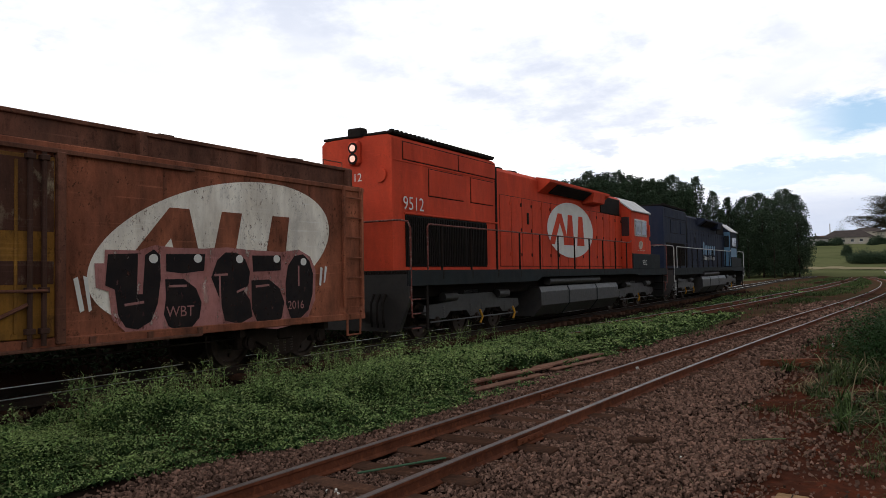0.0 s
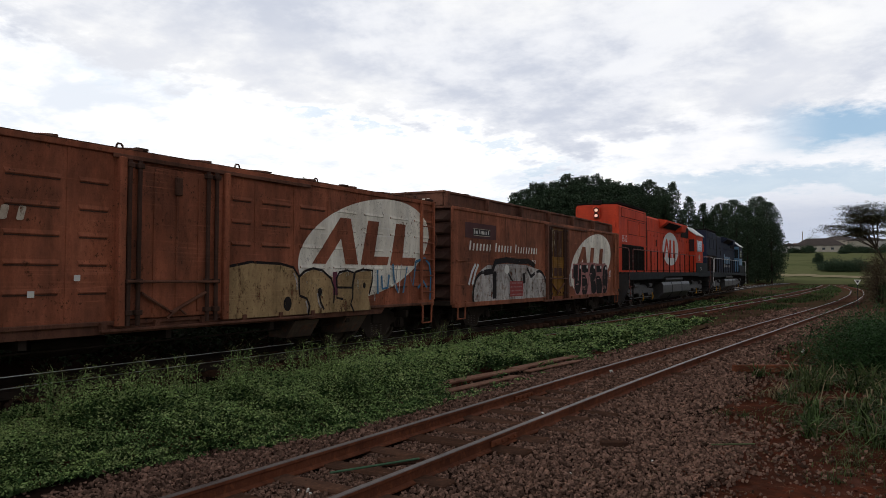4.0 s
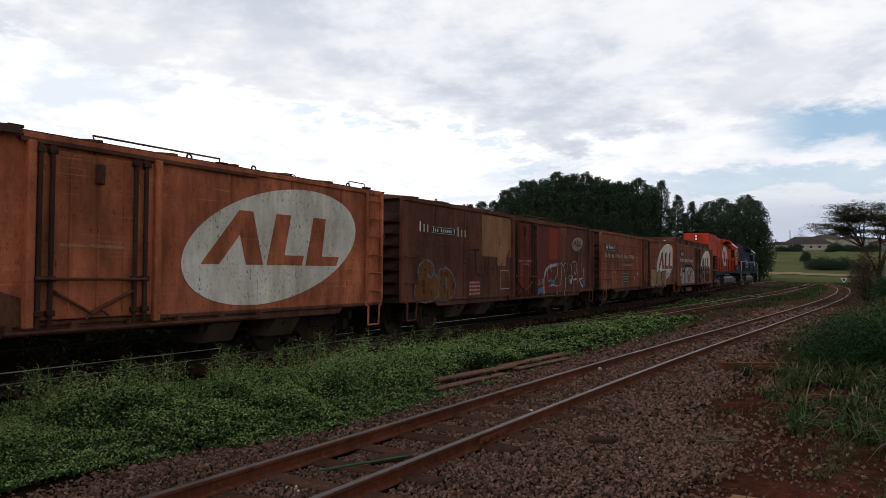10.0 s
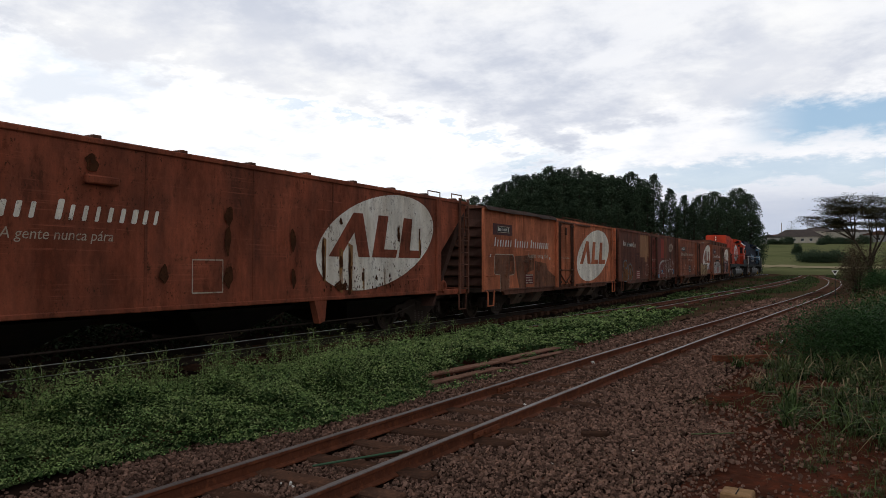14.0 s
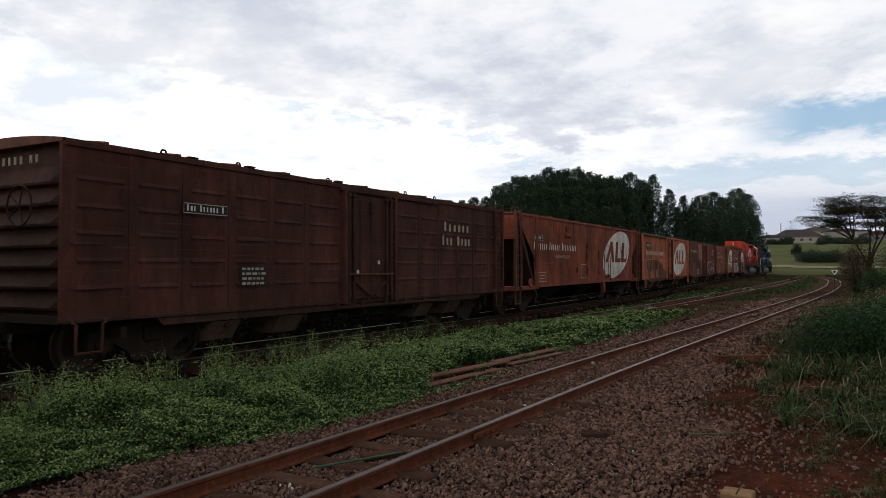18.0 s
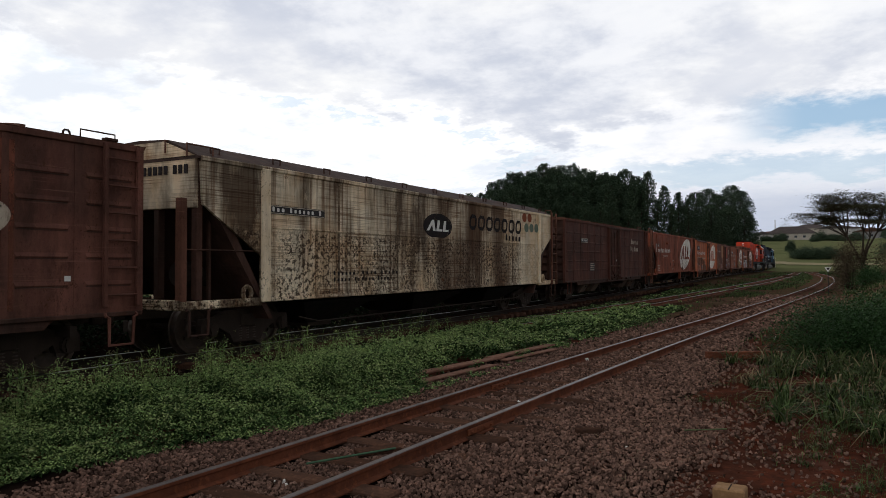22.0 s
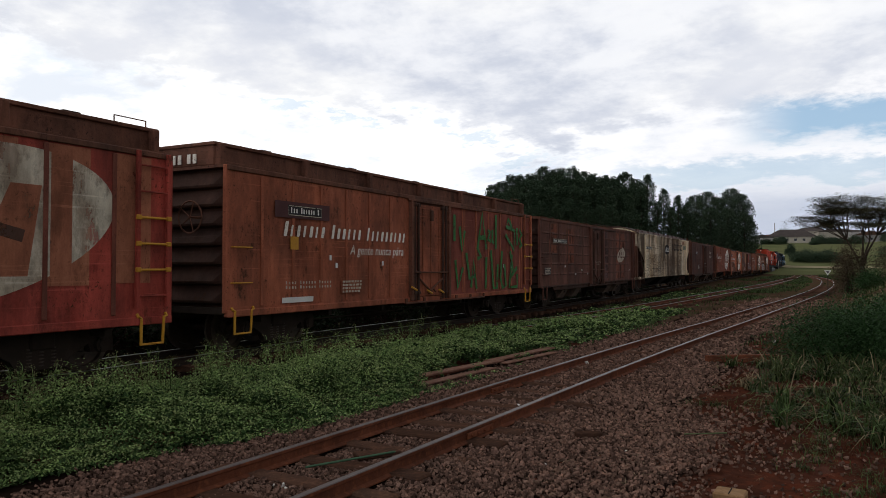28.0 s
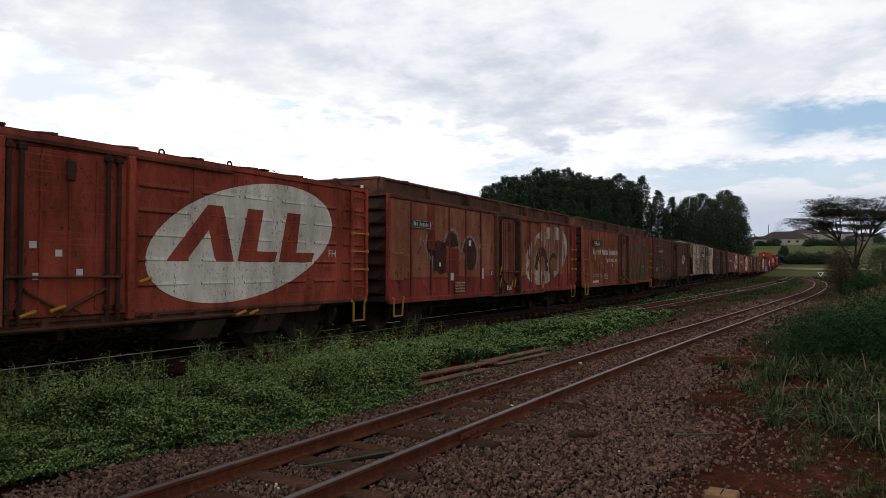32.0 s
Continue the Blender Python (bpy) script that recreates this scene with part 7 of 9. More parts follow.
# fourth boxcar
number_board(C4, XP, -6.0, -5.05, 2.52, 2.72, seed=6, back=(-6.28, -4.88, 2.45, 2.78))
company(C4, XP, -6.18, -1.6, 2.11, 0.26, 7, M_WHITECLEAN)
slogan(C4, XP, -3.6, 1.80, 0.24)
oval_emblem(C4, XP, 3.63, 1.97, 2.08, 1.04, 0.72, M_WHITE, P4)
M_OVER = material("brown_overpaint", (0.17, 0.078, 0.048), (0.12, 0.055, 0.038), (0.24, 0.095, 0.052), scale=2, mottle=0.45, rough=0.85, alpha_wear=0.8, wear_scale=3)
patch = [(-6.17, 1.80), (-6.10, 1.88), (-4.80, 1.88), (-4.72, 1.80), (-4.66, 1.35), (-4.72, 1.27), (-5.11, 1.26), (-5.12, 0.80), (-5.76, 0.78), (-5.77, 1.28), (-6.14, 1.30), (-6.20, 1.36)]
ov = part("overpaint", Geo().sheet(patch, XP), M_OVER, C4, "brown overpainted letter shapes")
for pts in ([(-5.76, 0.78), (-5.77, 1.28), (-6.14, 1.30), (-6.20, 1.36), (-6.17, 1.80), (-6.10, 1.88), (-4.80, 1.88)], [(-4.80, 1.88), (-4.72, 1.80), (-4.66, 1.35), (-4.72, 1.27), (-5.11, 1.26), (-5.12, 0.80)]):
    g = Geo()
    stroke(g, pts, 0.025, XP + 0.003)
    part("paint_edge", g, M_PALE, ov)
for pts in ([(-4.63, 1.84), (-3.02, 1.90), (-3.04, 1.40), (-3.60, 1.34), (-3.75, 0.85), (-4.30, 0.85), (-4.50, 1.3)], [(-2.95, 1.70), (-1.9, 1.62), (-1.75, 1.40), (-0.98, 1.15), (-0.98, 0.85), (-3.0, 0.85)]):
    part("overpaint", Geo().sheet(pts, XP - 0.002), M_OVER, C4)
data_panel(C4, XP, -3.79, -3.12, 0.96, 1.28, material("maroon_panel", (0.14, 0.03, 0.035), scale=5), 8)
for y, z in ((-1.6, 1.75), (-2.3, 1.78), (-6.5, 1.8)):
    sticker(C4, XP, y, z)
plain_word("MANTENHA A PORTA FECHADA", 0.065, C4, HALF + 0.064, -0.56, 1.80, M_PALE, "notice", label="faded stencilled notice on the door")

# orange hopper
number_board(C5, XP, -6.40, -5.50, 2.42, 2.62, seed=7)
company(C5, XP, -6.40, -1.9, 2.12, 0.26, 8, M_WHITE)
slogan(C5, XP, -4.32, 1.86, 0.20)
oval_emblem(C5, XP, 3.95, 2.08, 2.11, 1.06, 0.80, M_WHITERUST, P5)
data_panel(C5, XP, -6.2, -5.2, 1.0, 1.4, P5, 9)
M_DARKRUST = material("dark_rust", (0.055, 0.024, 0.014), (0.10, 0.04, 0.02), scale=9, rough=0.9, alpha_wear=0.62, wear_scale=16)
rnd = random.Random(71)
for y, z, r, tall in ((1.88, 1.75, 0.05, 6), (1.90, 1.40, 0.05, 3), (2.42, 1.12, 0.12, 0.8), (2.60, 1.12, 0.10, 0.7), (2.46, 1.6, 0.06, 2), (2.75, 1.55, 0.045, 7), (2.76, 1.15, 0.06, 4), (3.22, 1.3, 0.05, 2), (2.45, 2.42, 0.05, 1.4), (4.62, 2.25, 0.06, 3), (5.55, 2.30, 0.035, 4),
                      (5.60, 1.95, 0.03, 5), (-0.6, 2.35, 0.08, 2), (-0.62, 1.95, 0.06, 4), (-0.6, 1.35, 0.09, 2), (-1.9, 1.4, 0.07, 2), (-3.1, 2.9, 0.10, 1.2), (1.0, 2.0, 0.07, 3), (1.02, 1.3, 0.06, 3), (3.72, 1.28, 0.035, 1.5), (4.25, 1.32, 0.03, 2)):
    g = Geo().sheet([(y + r * math.cos(t) * (1 + 0.22 * math.sin(2 * t + 9 * y) + 0.16 * math.sin(5 * t + z * 7)), z + tall * r * math.sin(t) * (1 + 0.16 * math.sin(3 * t + y))) for t in [2 * math.pi * i / 22 for i in range(22)]], XP + 0.012)
    part("rust_patch", g, M_DARKRUST, C5, "dark rust eating through the paint")
for i in range(90):
    y, z, r = rnd.uniform(1.9, 5.6), 1.05 + 0.55 * rnd.random() ** 1.6, rnd.uniform(0.008, 0.024)
    part("rust_pock", Geo().sheet([(y + r * math.cos(t), z + 1.5 * r * math.sin(t)) for t in [2 * math.pi * i / 7 for i in range(7)]], XP + 0.012), M_DARKRUST, C5)
M_RUSTRUN = material("rust_run", (0.34, 0.18, 0.075), (0.24, 0.11, 0.045), scale=6, rough=0.9, alpha_wear=1.15, wear_scale=9)
for y, z0, z1, w_ in ((2.46, 0.98, 1.9, 0.07), (2.78, 0.98, 2.0, 0.08), (1.92, 1.2, 2.1, 0.06), (3.25, 1.0, 1.5, 0.04), (5.56, 1.7, 2.2, 0.05), (4.05, 1.05, 1.5, 0.03)):
    part("rust_run", Geo().sheet([(y - w_, z1), (y + w_, z1 - 0.05), (y + w_ * 0.7, z0), (y - w_ * 0.6, z0 + 0.04)], XP + 0.009), M_RUSTRUN, C5)
part("steel_ledge", Geo().box(HALF, HALF + 0.10, -3.22, -2.72, 2.62, 2.74, 0.02), P5, C5)
g = Geo()
stroke(g, [(-1.35, 1.10), (-0.72, 1.10), (-0.72, 1.62), (-1.35, 1.62)], 0.025, XP + 0.004, True)
part("painted_frame", g, M_PALE, C5)

# maroon boxcar
number_board(C6, XR, -5.06, -4.13, 2.36, 2.54, seed=8)
data_panel(C6, XR, -3.84, -3.19, 1.22, 1.55, M_NUMPLATE, 10)
bars(C6, "lettering", XR, 3.3, 4.8, 2.45, 0.20, (6,), M_PALE, "faded lettering", slant=0.0, seed=31)
bars(C6, "lettering", XR, 3.2, 4.85, 2.10, 0.20, (3, 4), M_PALE, slant=0.0, seed=32)
for y, z in ((-0.9, 1.4), (0.4, 1.6)):
    sticker(C6, HALF + 0.05, y * 0.6, z)

# white hopper
g = Geo().sheet(oval(-0.32, 2.48, 0.76, 0.32, 0.06, 36), XP)
e = part("oval_emblem", g, M_GRBLACK, C7, "black oval emblem with pale letter strokes")
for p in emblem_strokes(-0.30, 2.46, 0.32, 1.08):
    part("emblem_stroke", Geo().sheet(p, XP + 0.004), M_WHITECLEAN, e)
for i in range(7):
    g, y, z, w_, h_ = Geo(), 1.50 + i * 0.55, 2.52, 0.36, 0.33
    ring = [(y + a, z + b) for a, b in ((0.08, 0), (w_ - 0.08, 0), (w_, 0.08), (w_, h_ - 0.08), (w_ - 0.08, h_), (0.08, h_), (0, h_ - 0.08), (0, 0.08))]
    stroke(g, shear(ring, 0.15, y, z), 0.10, XP, True)
    part("letter_shape", g, M_GRBLACK, C7, "large black rounded ring")
bars(C7, "lettering", XP, 3.99, 5.28, 2.24, 0.16, (5,), M_GRBLACK, slant=0.0, seed=42)
M_DOTR = material("faded_orange_dot", (0.26, 0.07, 0.03), (0.2, 0.06, 0.03), scale=6, alpha_wear=0.3)
M_DOTG = material("faded_green_dot", (0.16, 0.19, 0.14), (0.13, 0.15, 0.12), scale=6, alpha_wear=0.3)
for y, z, m in ((5.53, 3.02, M_DOTR), (5.98, 3.03, M_DOTR), (5.70, 2.70, M_DOTG), (6.15, 2.71, M_DOTG), (6.60, 2.72, M_DOTG)):
    part("painted_dot", Geo().sheet(oval(y, z, 0.19, 0.145, 0.0, 20), XP), m, C7)
M_CREAMPOST = material("cream_post_paint", (0.82, 0.68, 0.49), (0.62, 0.46, 0.29), (0.30, 0.17, 0.08), scale=2, streak=True, mottle=0.3, speck=0.9, rust=0.2, rough=0.8)
part("side_post", Geo().box(HALF - 0.01, HALF + 0.05, 6.76, 6.94, 0.86, 3.2, 0.012), M_CREAMPOST, C7, "cream side post")
part("side_post", Geo().box(HALF - 0.01, HALF + 0.05, -6.80, -6.58, 0.86, 3.2, 0.012), M_CREAMPOST, C7, "cream side post")
for i, n in enumerate((3, 6, 1)):
    for k in range(n):
        x = 1.15 - (0, 0.46, 1.28)[i] - k * 0.125
        part("figure", Geo().box(x - 0.08, x, -8.242, -8.232, 2.98, 3.12), M_GRBLACK, C7)
number_board(C7, XP, -6.6, -5.0, 2.42, 2.58, seed=11)
bars(C7, "lettering", XP, -4.7, -3.9, 1.30, 0.07, (6,), M_GRBLACK, slant=0, seed=43)
bars(C7, "lettering", XP, -4.7, -3.6, 1.17, 0.07, (5, 3), M_GRBLACK, slant=0, seed=44)
bars(C7, "lettering", XP, -3.7, -2.2, 1.30, 0.07, (4, 5), M_GRBLACK, slant=0, seed=45)
bars(C7, "lettering", XP, -3.7, -2.6, 1.17, 0.07, (4, 4), M_GRBLACK, slant=0, seed=46)
part("mid_seam", Geo().box(HALF - 0.002, HALF + 0.014, -6.5, 6.5, 2.16, 2.19, 0.004), P7, C7)

# dark boxcar
M_REDBAYWEAR = material("worn_red_underpaint", (0.20, 0.068, 0.042), (0.15, 0.055, 0.037), (0.24, 0.085, 0.048), scale=1.4, mottle=0.4, rough=0.85, alpha_wear=1.0, wear_scale=2.2)
M_BLUEWEAR = material("worn_slate_underpaint", (0.085, 0.050, 0.048), (0.115, 0.055, 0.044), scale=1.4, mottle=0.4, rough=0.85, alpha_wear=0.9, wear_scale=2.0)
number_board(C8, XR, -5.58, -4.00, 2.38, 2.54, seed=12)
data_panel(C8, XR, -6.48, -5.83, 1.25, 1.50, M_NUMPLATE, 13)
oval_emblem(C8, XP, 4.17, 2.02, 0.70, 0.33, 0.7, M_PALE, P8)
plain_word("MANTENHA A PORTA FECHADA", 0.065, C8, HALF + 0.064, -0.47, 1.68, M_PALE, "notice", label="faded stencilled notice on the door")
plain_word("E TARAMELADA", 0.065, C8, HALF + 0.064, -0.24, 1.59, M_PALE, "notice")
for y, z in ((-4.3, 1.5), (-3.0, 1.2), (-2.2, 1.35), (-1.4, 1.2), (0.2, 1.0), (5.6, 1.3)):
    sticker(C8, XR, y, z, 0.09, 0.07)
M_OCHREWEAR = material("ochre_wear", (0.20, 0.095, 0.045), (0.14, 0.065, 0.036), scale=5, rough=0.85, alpha_wear=1.15, wear_scale=5)
rnd = random.Random(83)
for y, z, h_, n in ((-6.2, 3.1, 0.75, 2), (-5.35, 3.05, 0.30, 2), (-4.25, 3.08, 0.85, 5), (-3.95, 3.0, 0.55, 4), (-3.1, 3.05, 0.5, 3), (-2.35, 3.08, 0.45, 4), (-1.6, 3.1, 0.3, 2)):
    for k in range(n):
        y0, z1, w_ = y + rnd.uniform(-0.25, 0.25), z - rnd.uniform(0, 0.12), rnd.uniform(0.015, 0.035)
        hh = h_ * rnd.uniform(0.5, 1.1)
        p = [(y0 + w_ * math.sin(i * 1.9 + y0 * 9) * 0.8, z1 - hh * i / 6) for i in range(7)]
        g = Geo()
        stroke(g, p, w_, XR + 0.001)
        part("paint_run", g, M_OCHREWEAR, C8, "ochre paint run")
for y0, y1, z0, z1, m in ((3.30, 4.95, 0.95, 3.05, M_REDBAYWEAR), (1.10, 2.0, 1.0, 3.05, M_BLUEWEAR), (-5.9, -5.05, 2.0, 3.05, M_REDBAYWEAR), (-4.0, -3.1, 1.6, 2.95, M_REDBAYWEAR)):
    part("faded_bay", Geo().sheet([(y0, z0), (y1, z0), (y1, z1), (y0, z1)], HALF + 0.003), m, C8, "bay of older faded paint")

# red-brown boxcar with green spray
M_REDBAY = material("dark_red_overpaint", (0.22, 0.062, 0.045), (0.16, 0.05, 0.038), (0.27, 0.085, 0.055), scale=1.2, streak=True, mottle=0.35, speck=0.5, rough=0.85)
for i in range(6):
    y0 = 1.0 + i * 0.98
    part("red_bay", Geo().sheet([(y0 + 0.02, 0.80), (y0 + 0.93, 0.80), (y0 + 0.93, 3.10), (y0 + 0.02, 3.10)], HALF + 0.003), M_REDBAY, C9, "dark red repainted bay")
number_board(C9, XR, -5.35, -4.35, 2.46, 2.66, seed=14, back=(-5.7, -4.1, 2.42, 2.72))
company(C9, XR, -5.47, -1.15, 2.08, 0.27, 15, M_WHITE)
slogan(C9, XR, -3.4, 1.78, 0.27, M_WHITE)
g = Geo()
xg = XR + 0.004
for pts in ([(2.7, 2.0), (3.03, 3.05), (3.3, 2.02)], [(2.8, 2.35), (3.25, 2.35)], [(3.4, 2.55), (3.55, 2.55), (3.42, 2.3), (3.62, 2.28)], [(3.72, 2.6), (3.72, 2.25), (3.85, 2.25)],
            [(3.98, 3.05), (3.96, 2.05)], [(4.95, 3.0), (4.75, 2.75), (5.4, 2.65), (5.35, 2.05), (4.7, 2.5)], [(5.0, 2.95), (5.2, 2.7)], [(5.6, 2.75), (5.62, 2.2)], [(5.8, 2.7), (6.0, 2.55), (5.8, 2.4), (6.0, 2.2), (5.8, 2.15)],
            [(2.0, 1.9), (2.2, 1.2), (2.6, 1.3)], [(2.3, 0.95), (2.45, 1.7), (2.65, 0.9)], [(2.75, 2.0), (2.95, 1.8), (2.7, 1.75)], [(3.3, 1.8), (3.25, 0.9)], [(3.62, 2.0), (3.8, 0.9), (4.05, 0.9), (4.1, 1.6)],
            [(4.42, 2.0), (4.3, 1.2), (4.45, 0.9), (4.72, 0.95), (4.6, 1.6)], [(5.05, 2.0), (5.3, 1.35), (5.05, 1.2), (5.6, 1.5)], [(5.2, 1.9), (4.98, 0.9), (5.6, 0.9), (5.6, 1.3)], [(1.6, 2.6), (1.75, 1.9), (1.9, 2.5)], [(1.3, 2.9), (1.3, 2.2)], [(1.35, 1.7), (1.5, 0.95), (1.8, 1.5)]):
    g = Geo()
    stroke(g, pts, 0.13, xg)
    part("green_spray", g, M_GRGREEN, C9, "green sprayed stroke")
part("white_patch", Geo().sheet([(-5.5, 0.86), (-4.6, 0.86), (-4.6, 0.96), (-5.5, 0.96)], XR), M_WHITECLEAN, C9)
part("orange_label", Geo().sheet([(-5.28, 1.84), (-5.05, 1.84), (-5.05, 2.08), (-5.28, 2.08)], XR + 0.003), M_YELLOW, C9)
data_panel(C9, XR, -3.7, -2.95, 0.98, 1.25, P9, 16)
small_print(C9, XR, -5.4, -4.0, 1.2, 2, 28, 0.05)
for y, z in ((-4.1, 1.65), (-3.9, 1.5), (-2.2, 1.55), (5.1, 1.45), (4.5, 1.5)):
    sticker(C9, XR, y, z, 0.07, 0.10)
for y, z in ((-1.05, 1.05), (0.3, 0.95), (-0.3, 0.95)):
    part("yellow_lever", Geo().tube([(HALF + 0.12, y, z), (HALF + 0.13, y + 0.22, z - 0.08)], 0.025, 6), M_YELLOW, C9)

# brick-red boxcar with faded graffiti
number_board(C10, XR, -6.0, -4.95, 2.48, 2.68, seed=17)
M_GRGHOST = material("graffiti_ghost_grey", (0.36, 0.29, 0.23), (0.22, 0.16, 0.12), scale=3, rough=0.8, bump=0.0, alpha_wear=0.85, wear_scale=10)
company(C10, XP, -5.6, -1.4, 2.06, 0.20, 18, M_GRGHOST)
slogan(C10, XP, -3.6, 1.76, 0.20, M_GRGHOST)
M_BUFF = material("brown_buff_overpaint", (0.33, 0.125, 0.072), (0.25, 0.092, 0.056), (0.37, 0.145, 0.080), scale=1.4, streak=True, mottle=0.42, rough=0.85, speck=0.6, alpha_wear=0.6, wear_scale=2.2)
for i in range(6):
    for y0 in (-6.94 + i * 0.993, 1.03 + i * 0.99):
        y1 = y0 + (0.90 if y0 < 0 else 0.62)
        p = [(y0, 1.27 + 0.02 * (i % 2)), (y1, 1.27 + 0.02 * (i % 2)), (y1, 3.11), (y0, 3.11)]
        part("brown_panel", Geo().sheet(p, XP - 0.002), M_BUFF, C10, "faded brown paint between the ribs")
part("red_stripe", Geo().sheet([(-5.18, 1.98), (-4.82, 1.95), (-4.82, 3.10), (-5.18, 3.10)], XR + 0.003), P10, C10)
for y0, y1 in ((-0.66, -0.30), (-0.20, 0.04), (0.38, 0.52)):
    part("brown_panel", Geo().sheet([(y0, 1.45), (y1, 1.45), (y1, 2.95), (y0, 2.95)], HALF + 0.049), M_BUFF, C10)
M_GRDARK = material("graffiti_brown_black", (0.07, 0.035, 0.028), (0.11, 0.045, 0.032), scale=3, rough=0.85, mottle=0.3, alpha_wear=0.85, wear_scale=4)
for sh in ([(-5.25, 2.02), (-5.12, 2.36), (-4.93, 2.38), (-4.91, 2.14), (-4.63, 2.23), (-4.17, 2.15), (-4.17, 1.40), (-4.51, 1.34), (-4.84, 1.50), (-5.08, 1.85)], [(-4.29, 2.11), (-4.09, 2.35), (-3.81, 2.47), (-3.55, 2.38), (-3.44, 2.11), (-3.93, 2.05)],
           [(-3.18, 1.97), (-3.04, 2.28), (-2.74, 2.38), (-2.43, 2.24), (-2.30, 2.0), (-2.32, 1.67), (-2.53, 1.46), (-2.89, 1.47), (-2.94, 1.9)]):
    part("graffiti_fill", Geo().sheet(sh, XP + 0.001), M_GRDARK, C10, "dark faded graffiti body")
for pts, w_ in (([(-4.95, 2.46), (-5.10, 2.42), (-5.24, 2.28), (-5.31, 2.10), (-5.25, 1.97), (-5.20, 1.84), (-5.15, 1.66), (-5.08, 1.86), (-5.01, 1.72), (-4.91, 1.82), (-4.93, 1.62), (-4.98, 1.39)], 0.075),
                ([(-4.31, 2.21), (-4.17, 2.40), (-3.95, 2.53), (-3.72, 2.54), (-3.54, 2.44), (-3.44, 2.24), (-3.41, 2.02)], 0.08), ([(-3.41, 2.02), (-3.24, 1.95), (-3.18, 2.14), (-2.99, 2.35), (-2.74, 2.40), (-2.48, 2.31), (-2.31, 2.12), (-2.22, 1.83), (-2.38, 1.50)], 0.075)):
    g = Geo()
    stroke(g, pts, w_, XP + 0.004)
    part("graffiti_line", g, M_GRGHOST, C10, "faded pale graffiti arc")
part("red_patch", Geo().sheet([(-4.17, 1.37), (-3.43, 1.34), (-3.45, 2.05), (-4.17, 2.04)], XP + 0.002), P10, C10)


def clip_span(poly, y0, y1):
    """The part of a convex outline between two uprights."""
    for lim, sgn in ((y0, 1), (y1, -1)):
        out = []
        for p, q in zip(poly, poly[1:] + poly[:1]):
            a_, b_ = sgn * (p[0] - lim), sgn * (q[0] - lim)
            if a_ >= 0:
                out.append(p)
            if a_ * b_ < 0:
                f = a_ / (a_ - b_)
                out.append((p[0] + f * (q[0] - p[0]), p[1] + f * (q[1] - p[1])))
        poly = out
    return poly


M_OLDCREAM = material("smeared_cream_paint", (0.56, 0.50, 0.40), (0.36, 0.28, 0.20), (0.26, 0.17, 0.11), scale=2.0, streak=True, rough=0.8, mottle=0.4, alpha_wear=1.0, wear_scale=3.5)
tri = [shear(p, 0.42, 3.72, 1.98) for p in ([(1.85, 1.40), (2.30, 1.40), (2.66, 2.2), (2.78, 2.55), (2.45, 2.55)], [(2.78, 2.55), (2.66, 2.2), (3.0, 1.85), (3.15, 1.40), (3.55, 1.40)], [(3.30, 2.55), (3.30, 1.40), (4.02, 1.40), (3.70, 2.55)], [(4.29, 2.55), (4.29, 1.40), (5.0, 1.40), (4.69, 2.55)])]
for y0, y1 in ((1.58, 2.12), (2.40, 3.12), (3.38, 4.06), (4.40, 5.05), (5.35, 5.98)):
    pts = clip_span(oval(3.72, 1.98, 2.12, 1.05, 0.76), y0, y1)
    if len(pts) > 2:
        e = part("emblem_remnant", Geo().sheet(pts, XP + 0.001), M_OLDCREAM, C10, "remains of a white oval emblem")
        for q in tri:
            q = clip_span(q, y0, y1)
            if len(q) > 2:
                part("emblem_stroke", Geo().sheet(q, XP + 0.003), M_BUFF, e)
M_SMEAR = material("brown_smear", (0.075, 0.042, 0.032), (0.11, 0.055, 0.04), scale=3, rough=0.85, alpha_wear=0.8, wear_scale=5)
for pts, w_ in (([(2.55, 1.45), (2.62, 1.8), (2.85, 2.05), (3.15, 2.1), (3.45, 2.0), (3.6, 1.7), (3.62, 1.4)], 0.30), ([(3.9, 1.35), (3.95, 1.8), (4.3, 2.0), (4.7, 1.9)], 0.16)):
    g = Geo()
    stroke(g, pts, w_, XP + 0.005)
    part("graffiti_smear", g, M_SMEAR, C10, "faded brown sprayed smear")
part("yellow_patch", Geo().sheet([(3.18, 0.82), (3.34, 0.82), (3.34, 1.06), (3.18, 1.06)], XP + 0.004), M_YELLOW, C10)
part("data_plate", Geo().sheet([(-0.30, 0.83), (0.10, 0.83), (0.10, 0.98), (-0.30, 0.98)], HALF + 0.115), M_LOCOGREY, C10, "crumpled silver plate on the door")
data_panel(C10, XR, -3.70, -3.05, 0.84, 1.15, P10, 19)
for y, z, w_, h_ in ((-3.95, 1.18, 0.18, 0.2), (-1.95, 1.2, 0.10, 0.30), (-2.85, 2.12, 0.16, 0.16), (-4.6, 1.55, 0.10, 0.10), (-1.3, 1.3, 0.07, 0.12), (3.6, 1.6, 0.07, 0.1)):
    sticker(C10, XR, y, z, w_, h_)
for y, z in ((-0.85, 1.3), (-0.85, 0.95), (0.9, 1.25), (0.3, 0.9), (0.05, 0.88)):
    part("yellow_lever", Geo().tube([(HALF + 0.12, y, z), (HALF + 0.13, y + 0.10, z + 0.26)], 0.022, 6), M_YELLOW, C10)

